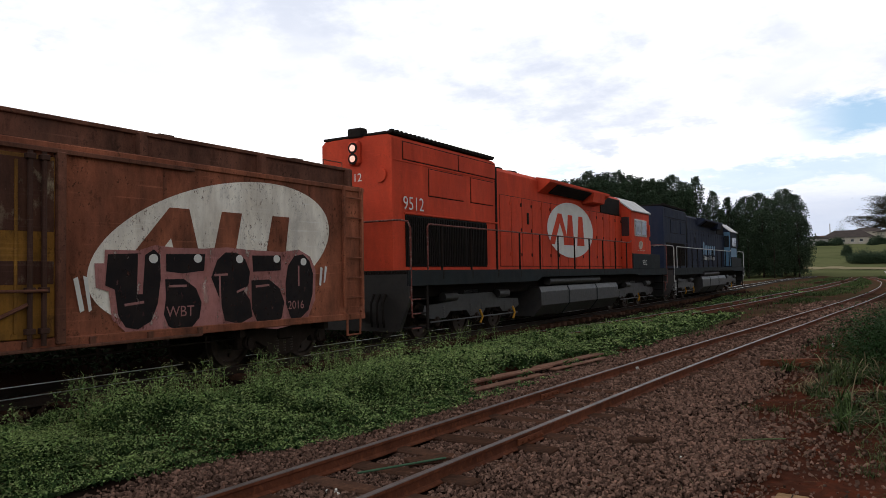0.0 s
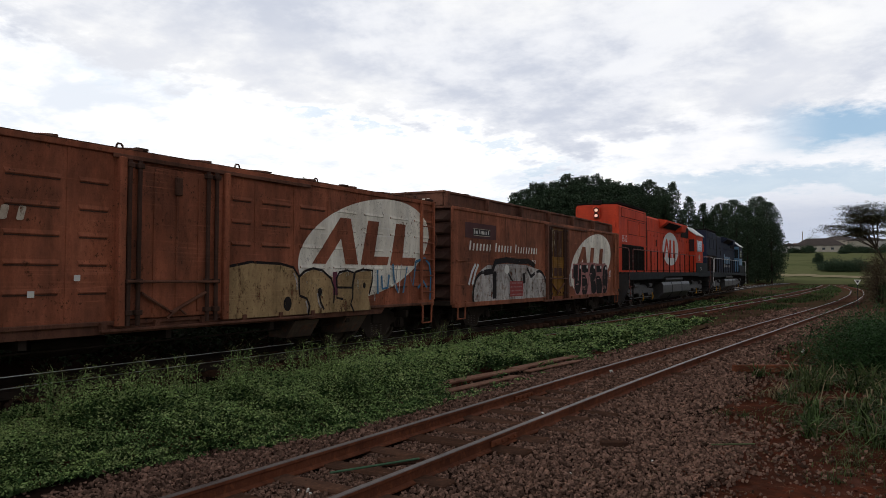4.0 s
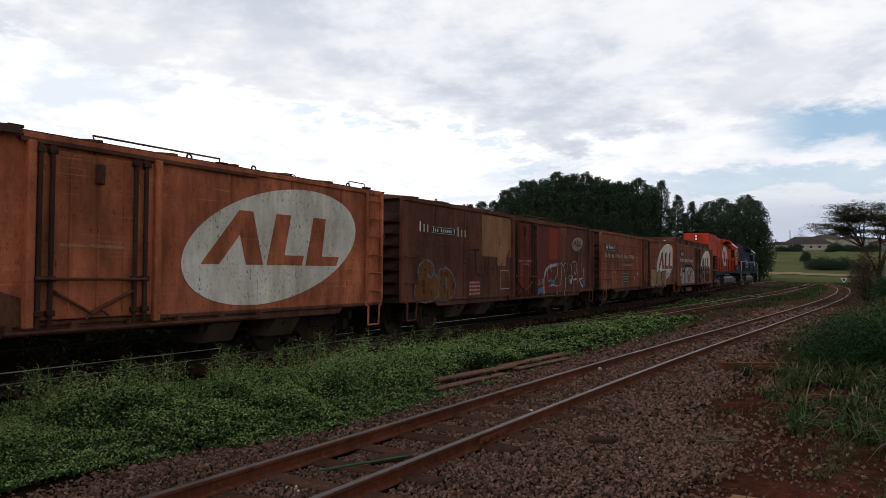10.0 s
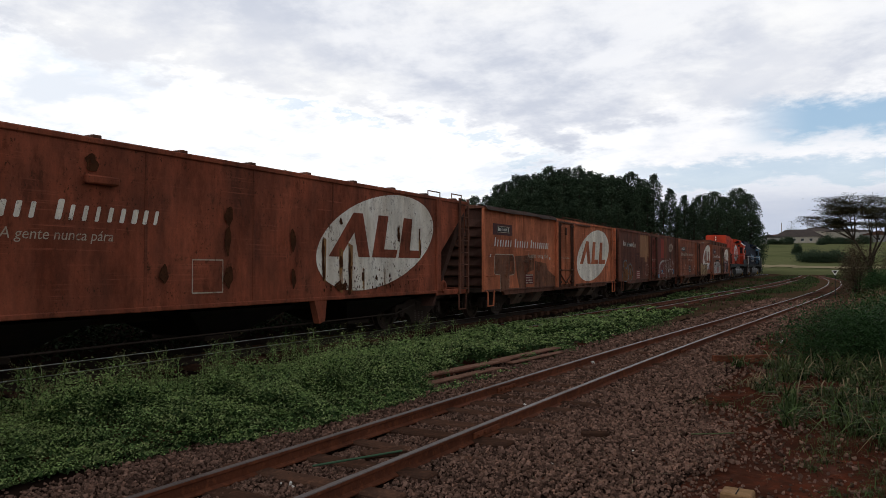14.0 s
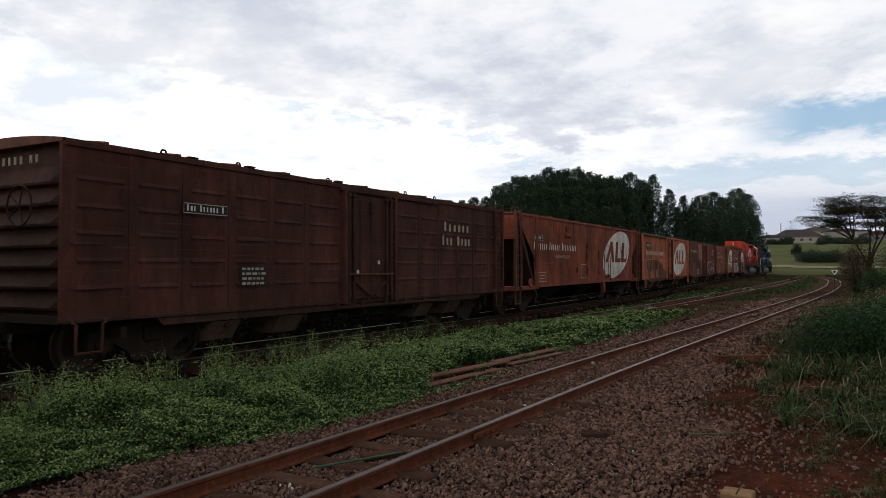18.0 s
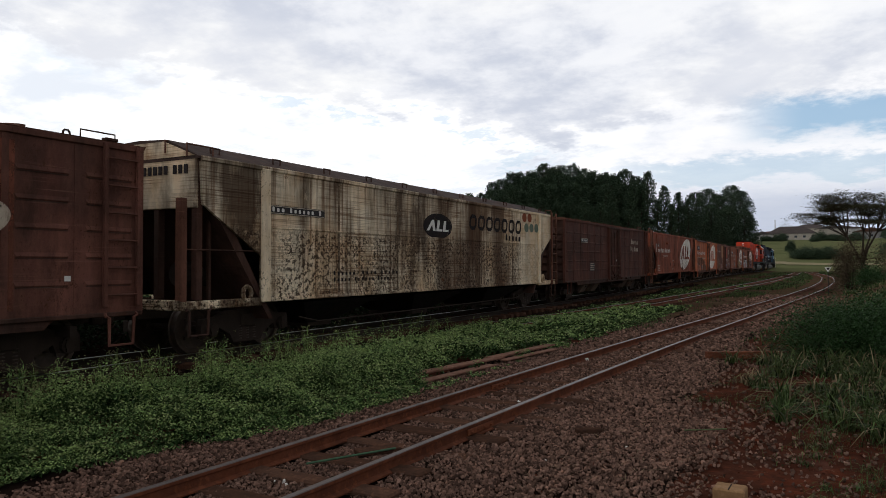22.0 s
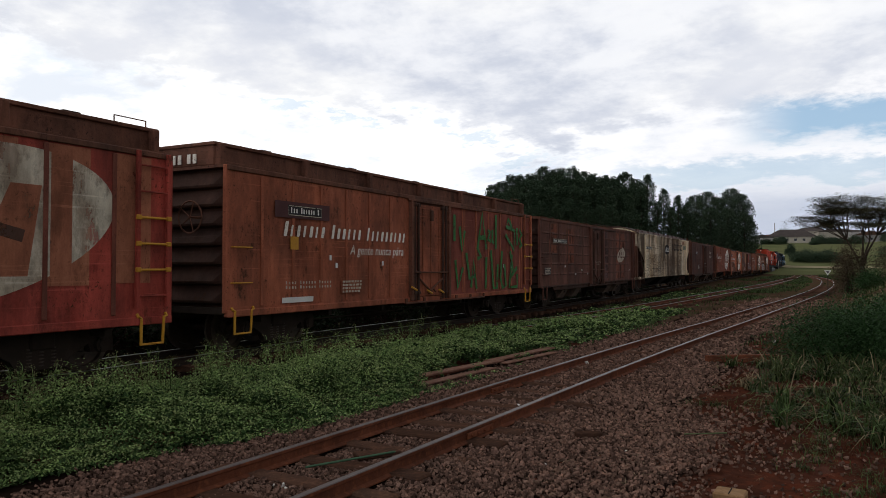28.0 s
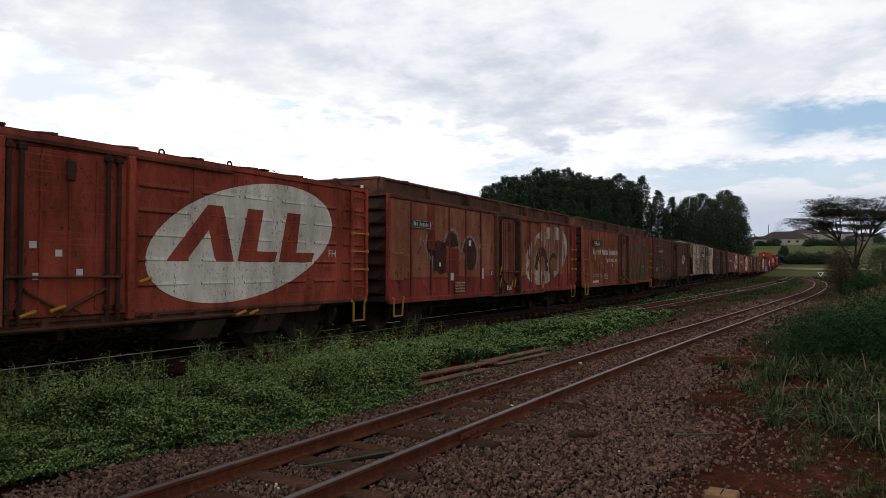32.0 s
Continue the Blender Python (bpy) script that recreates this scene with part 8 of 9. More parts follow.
# last red boxcar
oval_emblem(C11, XP, 3.5, 1.98, 2.12, 1.05, 0.76, M_WHITE, P11)
plain_word("FH", 0.22, C11, XR, 5.62, 1.72, M_WHITE, "lettering")
bars(C11, "lettering", XR, -3.4, -1.3, 2.1, 0.22, (9,), M_PALE, slant=0.2, seed=51)
for y, z in ((-0.55, 1.75), (-0.2, 1.65), (-0.5, 1.35), (0.1, 1.4)):
    sticker(C11, HALF + 0.05, y, z, 0.10, 0.09)
for y, z in ((-0.7, 0.9), (-0.3, 0.95), (1.05, 1.3), (3.0, 0.72), (3.3, 0.72)):
    part("yellow_lever", Geo().tube([(HALF + 0.12, y, z), (HALF + 0.13, y + 0.2, z + 0.06)], 0.025, 6), M_YELLOW, C11)


# ---------------------------------------------------------------- ballast, weeds, grass
def unit(v):
    return v / np.maximum(np.linalg.norm(v, axis=1, keepdims=True), 1e-9)


def leaf_mesh(name, c, length, width, mat, flat=0.5, along=None):
    """A pointed leaf (two folded halves as one quad) at every place of c, turned at random; flat: how level they lie."""
    n = len(c)
    nrm = RNG.normal(size=(n, 3)) * (1 - flat)
    nrm[:, 2] = np.abs(nrm[:, 2]) + flat
    nrm = unit(nrm)
    u = unit(np.cross(nrm, RNG.normal(size=(n, 3))) if along is None else along)
    v = unit(np.cross(nrm, u))
    L, W = (np.broadcast_to(np.asarray(a, dtype=float), (n,))[:, None] for a in (length, width))
    V = np.stack([c - u * L * 0.5, c + v * W * 0.5 + u * L * 0.05, c + u * L * 0.5, c - v * W * 0.5 + u * L * 0.05], 1)
    return big_mesh(name, V.reshape(-1, 3), np.arange(4 * n).reshape(-1, 4), mat)


def blades(name, base, height, lean, width, mat):
    """Grass blades: strips of three faces that arch over and taper to the tip."""
    n = len(base)
    a = RNG.uniform(0, 2 * np.pi, n)
    d = np.stack([np.cos(a), np.sin(a), np.zeros(n)], 1)
    s = np.stack([-np.sin(a), np.cos(a), np.zeros(n)], 1) * (np.asarray(width)[:, None] * 0.5)
    h, l = np.asarray(height)[:, None], (lean * height)[:, None]
    drop = np.clip(lean - 0.6, 0, 0.9)[:, None] * h
    up = np.array([[0, 0, 1.0]])
    rows = []
    for f, w in ((0.0, 1.0), (0.4, 0.9), (0.75, 0.65), (1.0, 0.08)):
        c = base + up * (h * f * (1.35 - 0.35 * f) - drop * f ** 3) + d * l * f * f
        rows += [c - s * w, c + s * w]
    V = np.stack(rows, 1)
    i = np.arange(n)[:, None] * 8
    Q = np.concatenate([i + np.array([[0, 1, 3, 2]]), i + np.array([[2, 3, 5, 4]]), i + np.array([[4, 5, 7, 6]])])
    return big_mesh(name, V.reshape(-1, 3), Q, mat)


CUBE_V = np.array([(-1, -1, -1), (1, -1, -1), (1, 1, -1), (-1, 1, -1), (-1, -1, 1), (1, -1, 1), (1, 1, 1), (-1, 1, 1)]) * 0.66
CUBE_F = np.array([(0, 3, 2), (0, 2, 1), (4, 5, 6), (4, 6, 7), (0, 1, 5), (0, 5, 4), (1, 2, 6), (1, 6, 5), (2, 3, 7), (2, 7, 6), (3, 0, 4), (3, 4, 7)])


def stones(name, x, y, size, sink, mat):
    """Broken stones, each an angular block with its own shape and turn."""
    n = len(x)
    V = (CUBE_V[None] + RNG.uniform(-0.34, 0.34, (n, 8, 3))) * RNG.uniform(0.55, 1.15, (n, 1, 3))
    q = unit(RNG.normal(size=(n, 4)))
    w, a, b, c = q.T
    Rm = np.stack([1 - 2 * (b * b + c * c), 2 * (a * b - c * w), 2 * (a * c + b * w), 2 * (a * b + c * w), 1 - 2 * (a * a + c * c), 2 * (b * c - a * w), 2 * (a * c - b * w), 2 * (b * c + a * w), 1 - 2 * (a * a + b * b)], 1).reshape(n, 3, 3)
    V = np.einsum("nij,nkj->nki", Rm, V * size[:, None, None] * 0.5)
    z = ground_z(x, y) + size * sink
    V += np.stack([x, y, z], 1)[:, None, :]
    F = (np.arange(n)[:, None, None] * 8 + CUBE_F[None]).reshape(-1, 3)
    return big_mesh(name, V.reshape(-1, 3), F, mat)


def build_ballast():
    X, Y, S, K = [], [], [], []
    # denser by the camera, thinner far off
    for y0, y1, dens, s0, s1 in ((-10, 2.6, 160, 0.05, 0.09), (2.6, 5.5, 1800, 0.021, 0.046), (5.5, 9, 1300, 0.025, 0.050), (9, 15, 640, 0.034, 0.062), (15, 25, 210, 0.055, 0.10), (25, 45, 70, 0.08, 0.14)):
        xl, xr = -6.6, 1.2
        n = int((xr - xl) * (y1 - y0) * dens)
        x, y = RNG.uniform(xl, xr, n), RNG.uniform(y0, y1, n)
        d = x - siding_x(y)
        edge = np.interp(y, [3, 6, 9, 11, 13, 20, 30], [3.3, 3.3, 2.9, 2.3, 2.1, 1.8, 1.4]) + 0.9 * (hash_noise(x, y, 0.7, 4) - 0.5)
        keep = RNG.random(n) < np.clip(np.minimum((d + 2.05) / 0.4, np.maximum((edge - d) / 0.6, 0.30 * hash_noise(x, y, 1.3, 31) ** 2.0 * np.clip((edge + 2.2 - d) / 1.4, 0, 1))), 0.03, 1.0)
        # thin on the sleepers, clear of the rails' feet
        sl = np.array(SLEEPERS["rusty siding rails on weathered timber sleepers in brown ballast"])
        near = np.abs(y - sl[np.clip(np.searchsorted(sl, y - 0.31), 0, len(sl) - 1)])
        keep &= ~((near < 0.09) & (np.abs(d) < 0.95)) | (RNG.random(n) < 0.25 + 0.6 * hash_noise(x, y, 1.1, 22) ** 2)
        keep &= np.minimum(np.abs(d - 0.53), np.abs(d + 0.53)) > 0.075
        X.append(x[keep]), Y.append(y[keep])
        S.append((s0 + (s1 - s0) * RNG.random(n) ** 1.5)[keep]), K.append(RNG.uniform(0.1, 0.5, n)[keep])
    x, y, s, k = (np.concatenate(a) for a in (X, Y, S, K))
    me = stones("ballast", x, y, s, k, M_STONE)
    thing("ballast", "loose brown-grey ballast stones round the rails", "gravel", kind="stuff", geo=me)
    X, Y, S = [], [], []
    for y0, y1, dens in ((0, 14, 60), (14, 40, 25)):
        n = int(3.4 * (y1 - y0) * dens)
        y = RNG.uniform(y0, y1, n)
        d = RNG.uniform(-1.7, 1.7, n)
        k = np.minimum(np.abs(d - 0.53), np.abs(d + 0.53)) > 0.08
        X.append((main_x(y) + d)[k]), Y.append(y[k])
        S.append(RNG.uniform(0.05, 0.09, n)[k])
    x, y, s = (np.concatenate(a) for a in (X, Y, S))
    me = stones("main_ballast", x, y, s, 0.22, material("oily_stone", (0.045, 0.028, 0.021), (0.03, 0.02, 0.016), scale=4, fine=60, rough=0.9, island=0.5))
    thing("main_ballast", "oil-darkened ballast stones under the main line", "gravel", kind="stuff", geo=me)
    # loose reddish crumbs on the soil to the right
    n = 15000
    x, y = RNG.uniform(-2.6, 3.0, n), 3.0 + 13 * RNG.random(n) ** 1.4
    keep = RNG.random(n) < 0.15 + hash_noise(x, y, 2.3, 9)
    x, y = x[keep], y[keep]
    me = stones("soil_crumbs", x, y, 0.006 + 0.026 * RNG.random(len(x)) ** 3, 0.12, material("soil_crumb", (0.095, 0.032, 0.019), (0.05, 0.02, 0.014), scale=2, rough=0.95, island=0.6))
    thing("soil_crumbs", "red clods and small stones on bare earth", "gravel", kind="stuff", geo=me)
    # a few pale stones
    for sx, sy, ss in ((-4.24, 4.66, 0.045), (-4.30, 4.62, 0.035), (-4.19, 4.63, 0.03), (-2.6, 6.4, 0.04), (-2.1, 7.3, 0.04), (-3.95, 8.8, 0.055), (-2.4, 5.6, 0.035), (-4.6, 13.4, 0.08), (-2.0, 20.0, 0.10)):
        me = stones("pale_stone", np.array([sx]), np.array([sy]), np.array([ss]), 0.5, M_WHITECLEAN)
        thing("pale_stone", "pale stone lying on the brown ballast", "stone", "pale stones", geo=me)


build_ballast()


def verge_left(y):
    """Where the weeds end towards the siding."""
    return np.interp(y, [-2, 3.7, 4.8, 6.2, 7.3, 9.2, 14.6, 29, 58], [-6.3, -6.25, -5.98, -5.6, -5.5, -5.48, -5.7, -6.5, -7.05])


def verge_height(x, y):
    n1, n2 = hash_noise(x, y, 2.0, 6), hash_noise(x, y, 0.45, 7)
    h = 0.12 + 0.46 * n1 ** 1.8 + 0.26 * n2 ** 1.5
    bump = lambda cx, cy, r, k: k * np.exp(-((y - cy) / r) ** 2 - ((x - cx) / (r * 0.8)) ** 2)
    h = h + bump(-7.6, 5.0, 0.5, 0.14) + bump(-7.7, 8.0, 0.5, 0.14) + bump(-7.5, 9.8, 1.3, 0.28) + bump(-8.0, 15.0, 1.5, 0.22) + bump(-7.6, 12.2, 0.8, 0.18)
    h = h * np.clip((verge_left(y) - x) / 0.6, 0.15, 1) * np.interp(y, [0, 6, 14, 22, 30, 60], [0.85, 0.95, 0.80, 0.60, 0.38, 0.30])
    return 1.02 * h * np.clip((x - (main_x(y) + 1.2)) / np.interp(y, [0, 7, 10, 16], [1.7, 1.7, 1.9, 1.9]), 0.2, 1)


def build_weeds():
    C, LN, LC, LL, T, ST = [], [], [], [], [], []
    for y0, y1, dens, per, ln in ((-10, 0.5, 26, 14, 0.08), (0.5, 5, 180, 38, 0.027), (5, 10, 160, 38, 0.031), (10, 17, 105, 26, 0.046), (17, 28, 55, 18, 0.07), (28, 60, 18, 12, 0.12)):
        n = int(4.4 * (y1 - y0) * dens)
        y = RNG.uniform(y0, y1, n)
        x = verge_left(y) - RNG.uniform(0, 1, n) * (verge_left(y) - main_x(y) - 1.45)
        keep = RNG.random(n) < 0.30 + 1.2 * hash_noise(x, y, 1.1, 8)
        bare = (np.abs(x + 6.05 - (y - 12) * 0.02) < 0.42) & (y > 9.4) & (y < 15.3)
        keep &= ~bare | (RNG.random(n) < 0.10)
        # bare earth shows more and more between the plants further on
        keep &= (y < 16) | (RNG.random(n) < np.clip(3.5 * (hash_noise(x, y, 0.35, 15) - 0.30), 0.03, 1))
        x, y = x[keep], y[keep]
        h = verge_height(x, y) * RNG.uniform(0.7, 1.25, len(x))
        z = ground_z(x, y)
        k = len(x)

        def leaves(m, f0, f1, spread):
            f = f0 + (f1 - f0) * RNG.random((k, m)) ** 0.7
            ang = RNG.uniform(0, 2 * np.pi, (k, m))
            rad = RNG.uniform(0.01, spread, (k, m)) * (0.7 + 0.5 * f)
            c = np.stack([x[:, None] + rad * np.cos(ang), y[:, None] + rad * np.sin(ang), z[:, None] + h[:, None] * f], -1)
            return c.reshape(-1, 3)
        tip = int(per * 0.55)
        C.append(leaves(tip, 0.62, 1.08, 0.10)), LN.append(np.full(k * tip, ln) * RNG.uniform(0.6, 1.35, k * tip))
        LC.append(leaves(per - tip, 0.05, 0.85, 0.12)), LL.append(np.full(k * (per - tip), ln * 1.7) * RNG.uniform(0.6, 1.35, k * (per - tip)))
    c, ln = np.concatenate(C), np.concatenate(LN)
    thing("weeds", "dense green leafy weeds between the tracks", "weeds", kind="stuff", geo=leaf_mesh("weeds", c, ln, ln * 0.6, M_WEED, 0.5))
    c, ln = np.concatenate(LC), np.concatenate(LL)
    thing("weed_undergrowth", "leaves low among the weeds, toned dark for shade", "weeds", kind="stuff", geo=leaf_mesh("weed_undergrowth", c, ln, ln * 0.5, M_WEEDLOW, 0.35))
    # tall branching stalks with seed heads, by the main line
    n = 150
    y = np.concatenate([RNG.normal(5.0, 0.25, 16), RNG.normal(6.4, 0.3, 14), RNG.normal(7.9, 0.25, 22), RNG.normal(9.6, 0.3, 28), RNG.uniform(3, 16, n - 80)])
    x = main_x(y) + 1.75 + np.abs(RNG.normal(0, 0.5, n))
    hh = RNG.uniform(0.45, 0.95, n) * np.interp(y, [3, 5, 9, 11, 16], [0.55, 0.72, 0.9, 0.9, 0.65])
    base = np.stack([x, y, ground_z(x, y)], 1)
    thing("weed_stalks", "tall thin weed stalks by the main line", "weeds", kind="stuff", geo=blades("weed_stalks", base, hh, np.full(n, 0.12), np.full(n, 0.010), M_WEEDLOW))
    m = 9
    up = RNG.uniform(0.35, 0.9, (n, m))
    twig = np.stack([np.repeat(x, m), np.repeat(y, m), np.repeat(base[:, 2], m) + (up * hh[:, None]).ravel()], 1)
    tl = RNG.uniform(0.10, 0.24, n * m)
    tb = blades("twigs", twig, tl * 0.7, np.full(n * m, 0.9), np.full(n * m, 0.006), M_WEED)
    thing("weed_twigs", "thin side twigs of the tall weeds", "weeds", kind="stuff", geo=tb)
    co = np.empty(len(tb.vertices) * 3, dtype=np.float32)
    tb.vertices.foreach_get("co", co)
    tips = co.reshape(n * m, 8, 3)[:, 6]
    heads = (tips[:, None, :] + RNG.normal(size=(n * m, 5, 3)) * 0.014).reshape(-1, 3)
    thing("seed_heads", "small straw-coloured seed heads above the weeds", "weeds", kind="stuff", geo=leaf_mesh("seed_heads", heads, 0.020, 0.013, M_WEEDTOP, 0.2))
    side = (base[:, None, :] + np.stack([RNG.normal(0, 0.06, (n, 46)), RNG.normal(0, 0.06, (n, 46)), RNG.uniform(0.1, 0.9, (n, 46)) * hh[:, None]], -1)).reshape(-1, 3)
    thing("stalk_leaves", "narrow leaves on tall weed stalks", "weeds", kind="stuff", geo=leaf_mesh("stalk_leaves", side, 0.04, 0.022, M_WEED, 0.3))


build_weeds()


def build_grass():
    # short grass in patches along the overgrown track and the far verge
    n = 90000
    y = 14 + 130 * RNG.random(n) ** 1.6
    x = np.where(RNG.random(n) < 0.62, RNG.uniform(-9.6, -5.2, n), RNG.uniform(-13.5, -1.5, n))
    d = np.minimum(np.abs(x - siding_x(y)), np.abs(x - main_x(y)) - 0.2)
    keep = (d > 1.45) & (RNG.random(n) < np.clip(4.0 * (hash_noise(x, y, 0.22, 12) - 0.40) + 0.8 * (hash_noise(x, y, 0.9, 13) - 0.5), 0.04, 1)) & (np.abs(x - loop_x(y)) > 0.75)
    x, y = x[keep], y[keep]
    g = 0.6 + y / 55
    me = blades("verge_grass", np.stack([x, y, ground_z(x, y)], 1), RNG.uniform(0.05, 0.15, len(x)) * g, RNG.uniform(0.1, 1.2, len(x)), 0.012 * g * 1.6, M_GRASS)
    thing("verge_grass", "short green grass along the far tracks", "grass", kind="stuff", geo=me)
    # clumps of long grass on the bank to the right
    B, H, LE, W = [], [], [], []
    clumps = 760
    cx_ = RNG.uniform(-2.6, 5.0, clumps)
    cy_ = np.where(RNG.random(clumps) < 0.5, RNG.uniform(8.3, 15.5, clumps), 14 + 40 * RNG.random(clumps) ** 1.1)
    edge = np.interp(cy_, [8, 8.6, 9.4, 11, 13, 15, 17, 25, 40, 55], [0.6, -0.2, -0.9, -1.25, -1.75, -1.9, -1.7, -0.9, -0.6, -0.9])
    ok = (cx_ > edge + RNG.normal(0, 0.18, clumps)) & ((cy_ < 14) | (cx_ < 4.5)) & (RNG.random(clumps) < np.where(cy_ < 15, 2.2 * hash_noise(cx_, cy_, 0.8, 16) ** 1.6, 1))
    for a, b in zip(cx_[ok], cy_[ok]):
        near = b < 15.5
        k = int(RNG.integers(22, 60))
        r = RNG.uniform(0.03, 0.10) if near else RNG.uniform(0.06, 0.20) * (1 + b / 40)
        px_, py_ = a + RNG.normal(0, r, k), b + RNG.normal(0, r, k)
        B.append(np.stack([px_, py_, ground_z(px_, py_)], 1))
        big = RNG.uniform(0.45, 1.1)
        H.append(RNG.uniform(0.12, 0.36, k) * big * (1.35 if near else 1.0)), LE.append(RNG.uniform(0.4, 1.9, k) if near else RNG.uniform(0.5, 1.6, k)), W.append(RNG.uniform(0.006, 0.013, k) * (1 + b / 24) * (1.5 if near else 1.0))
    B, H, LE, W = (np.concatenate(q) for q in (B, H, LE, W))
    dry = (RNG.random(len(B)) < 0.10) | ((np.abs(B[:, 0] + 1.9) < 0.35) & (np.abs(B[:, 1] - 12.6) < 1.6) & (RNG.random(len(B)) < 0.75))
    thing("long_grass", "long green grass on the bank beside the siding", "grass", kind="stuff", geo=blades("long_grass", B[~dry], H[~dry], LE[~dry], W[~dry], M_GRASS))
    thing("dry_grass", "straw-coloured dry grass stalks among the green", "grass", kind="stuff", geo=blades("dry_grass", B[dry], H[dry] * 1.2, LE[dry], W[dry] * 0.9, M_DRY))
    # sparse low tufts on soil and gravel, thicker to the right
    n = 520
    tx, ty = RNG.uniform(-2.2, 1.6, n), 3.8 + 8.5 * RNG.random(n)
    keep = hash_noise(tx, ty, 1.1, 14) > 0.66 - 0.16 * np.clip(tx + 1.2, -0.6, 1.8)
    tx, ty = tx[keep], ty[keep]
    m = 26
    r = RNG.uniform(0.02, 0.16, (len(tx), 1))
    x, y = (tx[:, None] + RNG.normal(size=(len(tx), m)) * r).ravel(), (ty[:, None] + RNG.normal(size=(len(tx), m)) * r).ravel()
    k = len(x)
    thing("sparse_grass", "sparse low tufts on gravel and bare soil", "grass", kind="stuff", geo=blades("sparse_grass", np.stack([x, y, ground_z(x, y)], 1), RNG.uniform(0.03, 0.13, k), RNG.uniform(0.4, 2.2, k), RNG.uniform(0.004, 0.008, k), M_GRASS))
    n = 900
    x, y = RNG.uniform(-2.7, 1.6, n), RNG.uniform(4.0, 16, n)
    thing("straw", "dry straw lying on the ground", "grass", kind="stuff", geo=blades("straw", np.stack([x, y, ground_z(x, y) + 0.02], 1), np.full(n, 0.03), RNG.uniform(3, 8, n), np.full(n, 0.004), M_DRY))


build_grass()


def leafy_bush(name, label, at, rx, ry, h, leaves, size, mat, seed, group="bushes", stems=8):
    """A bush: bent stems and leaves in clumps over an uneven dome."""
    rng = np.random.default_rng(seed)
    b = thing(name, label, "bush", group)
    b.location = at
    g = Geo()
    clumps = 26 + int(leaves / 400)
    cl = []
    for i in range(clumps):
        a, r = rng.uniform(0, 2 * np.pi), math.sqrt(rng.random())
        top = h * (1 - 0.55 * r * r) * rng.uniform(0.3, 1.12)
        cl.append((rx * r * math.cos(a), ry * r * math.sin(a), top))
    for c in cl[::max(1, clumps // stems)]:
        g.tube([(c[0] * 0.2, c[1] * 0.2, -0.1), (c[0] * 0.6, c[1] * 0.6, c[2] * 0.5), (c[0], c[1], c[2] * 0.9)], 0.02 * max(1, h), 5)
    part("stem_tangle", g, M_BARK, b)
    cl = np.array(cl)
    i = rng.integers(0, clumps, leaves)
    spread = np.array([rx, ry, h]) * (0.11 + 0.16 * rng.random((clumps, 1))[i])
    c = cl[i] + rng.normal(size=(leaves, 3)) * spread
    c[:, 2] = np.abs(c[:, 2])
    part("foliage", leaf_mesh("foliage", c, size * rng.uniform(0.6, 1.3, leaves), size * 0.42 * rng.uniform(0.7, 1.2, leaves), mat, 0.35), mat, b)
    return b


gz = lambda x, y: float(ground_z(x, y))
leafy_bush("bush", "dark green leafy bush on the bank beside the siding", (-0.45, 16.3, gz(-0.45, 16.3)), 1.15, 1.1, 0.98, 26000, 0.055, M_BUSHLEAF, 1)
leafy_bush("bush", "dark green leafy bush on the bank beside the siding", (0.75, 15.4, gz(0.75, 15.4)), 1.0, 1.1, 1.15, 20000, 0.055, M_BUSHLEAF, 4)
leafy_bush("bush", "dark green leafy bush on the bank beside the siding", (0.6, 19.5, gz(0.6, 19.5)), 1.5, 1.8, 0.95, 16000, 0.07, M_BUSHLEAF, 5)
leafy_bush("bush", "dark green leafy bush on the bank beside the siding", (2.3, 16.5, gz(2.3, 16.5)), 1.9, 2.0, 1.10, 18000, 0.075, M_BUSHLEAF, 2)
leafy_bush("bush", "dark green leafy bush on the bank beside the siding", (3.2, 22.0, gz(3.2, 22.0)), 2.0, 2.6, 0.9, 12000, 0.09, M_BUSHLEAF, 3)
for i, (bx, by, r, h) in enumerate(((3.8, 29, 1.8, 0.8), (4.2, 36, 2.2, 0.9), (4.6, 42, 2.2, 1.2))):
    leafy_bush("bush", "green scrub along the bank by the siding", (bx, by, gz(bx, by)), r, r * 1.6, h, 9000, 0.10, M_WEEDLOW, 10 + i)
M_RUSSET = material("russet_leaf", (0.085, 0.06, 0.038), (0.05, 0.05, 0.026), scale=0.6, fine=3, rough=0.7, bump=0.0, island=0.4, trans=0.2)
leafy_bush("bush", "russet and green bush under the flat-topped tree", (2.6, 50.0, gz(2.6, 50.0)), 2.2, 2.0, 1.7, 14000, 0.11, M_RUSSET, 20)
leafy_bush("bush", "rounded russet bush by the warning sign", (-0.75, 49.0, gz(-0.75, 49.0)), 0.95, 1.3, 2.5, 12000, 0.10, M_RUSSET, 21)
leafy_bush("bush", "low dark bush at the foot of the bank", (0.4, 46.0, gz(0.4, 46.0)), 1.0, 1.4, 0.9, 6000, 0.09, M_BUSHLEAF, 22)
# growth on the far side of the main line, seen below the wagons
# leaf colour is near black: it carries the shade below the train
M_SHADELEAF = material("shade_black_scrub_leaf", (0.012, 0.022, 0.008), (0.007, 0.013, 0.005), scale=0.8, fine=8, rough=0.7, bump=0.0, island=0.5, trans=0.05)
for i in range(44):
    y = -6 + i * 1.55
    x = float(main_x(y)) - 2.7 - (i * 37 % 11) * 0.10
    leafy_bush("bush", "scrub on the far side of the main line, toned for shade", (x, y, gz(x, y)), 1.0, 1.4, 0.85 + 0.4 * (i * 29 % 7) / 7, 1700, 0.13, M_SHADELEAF, 30 + i, "scrub beyond the main line", 5)

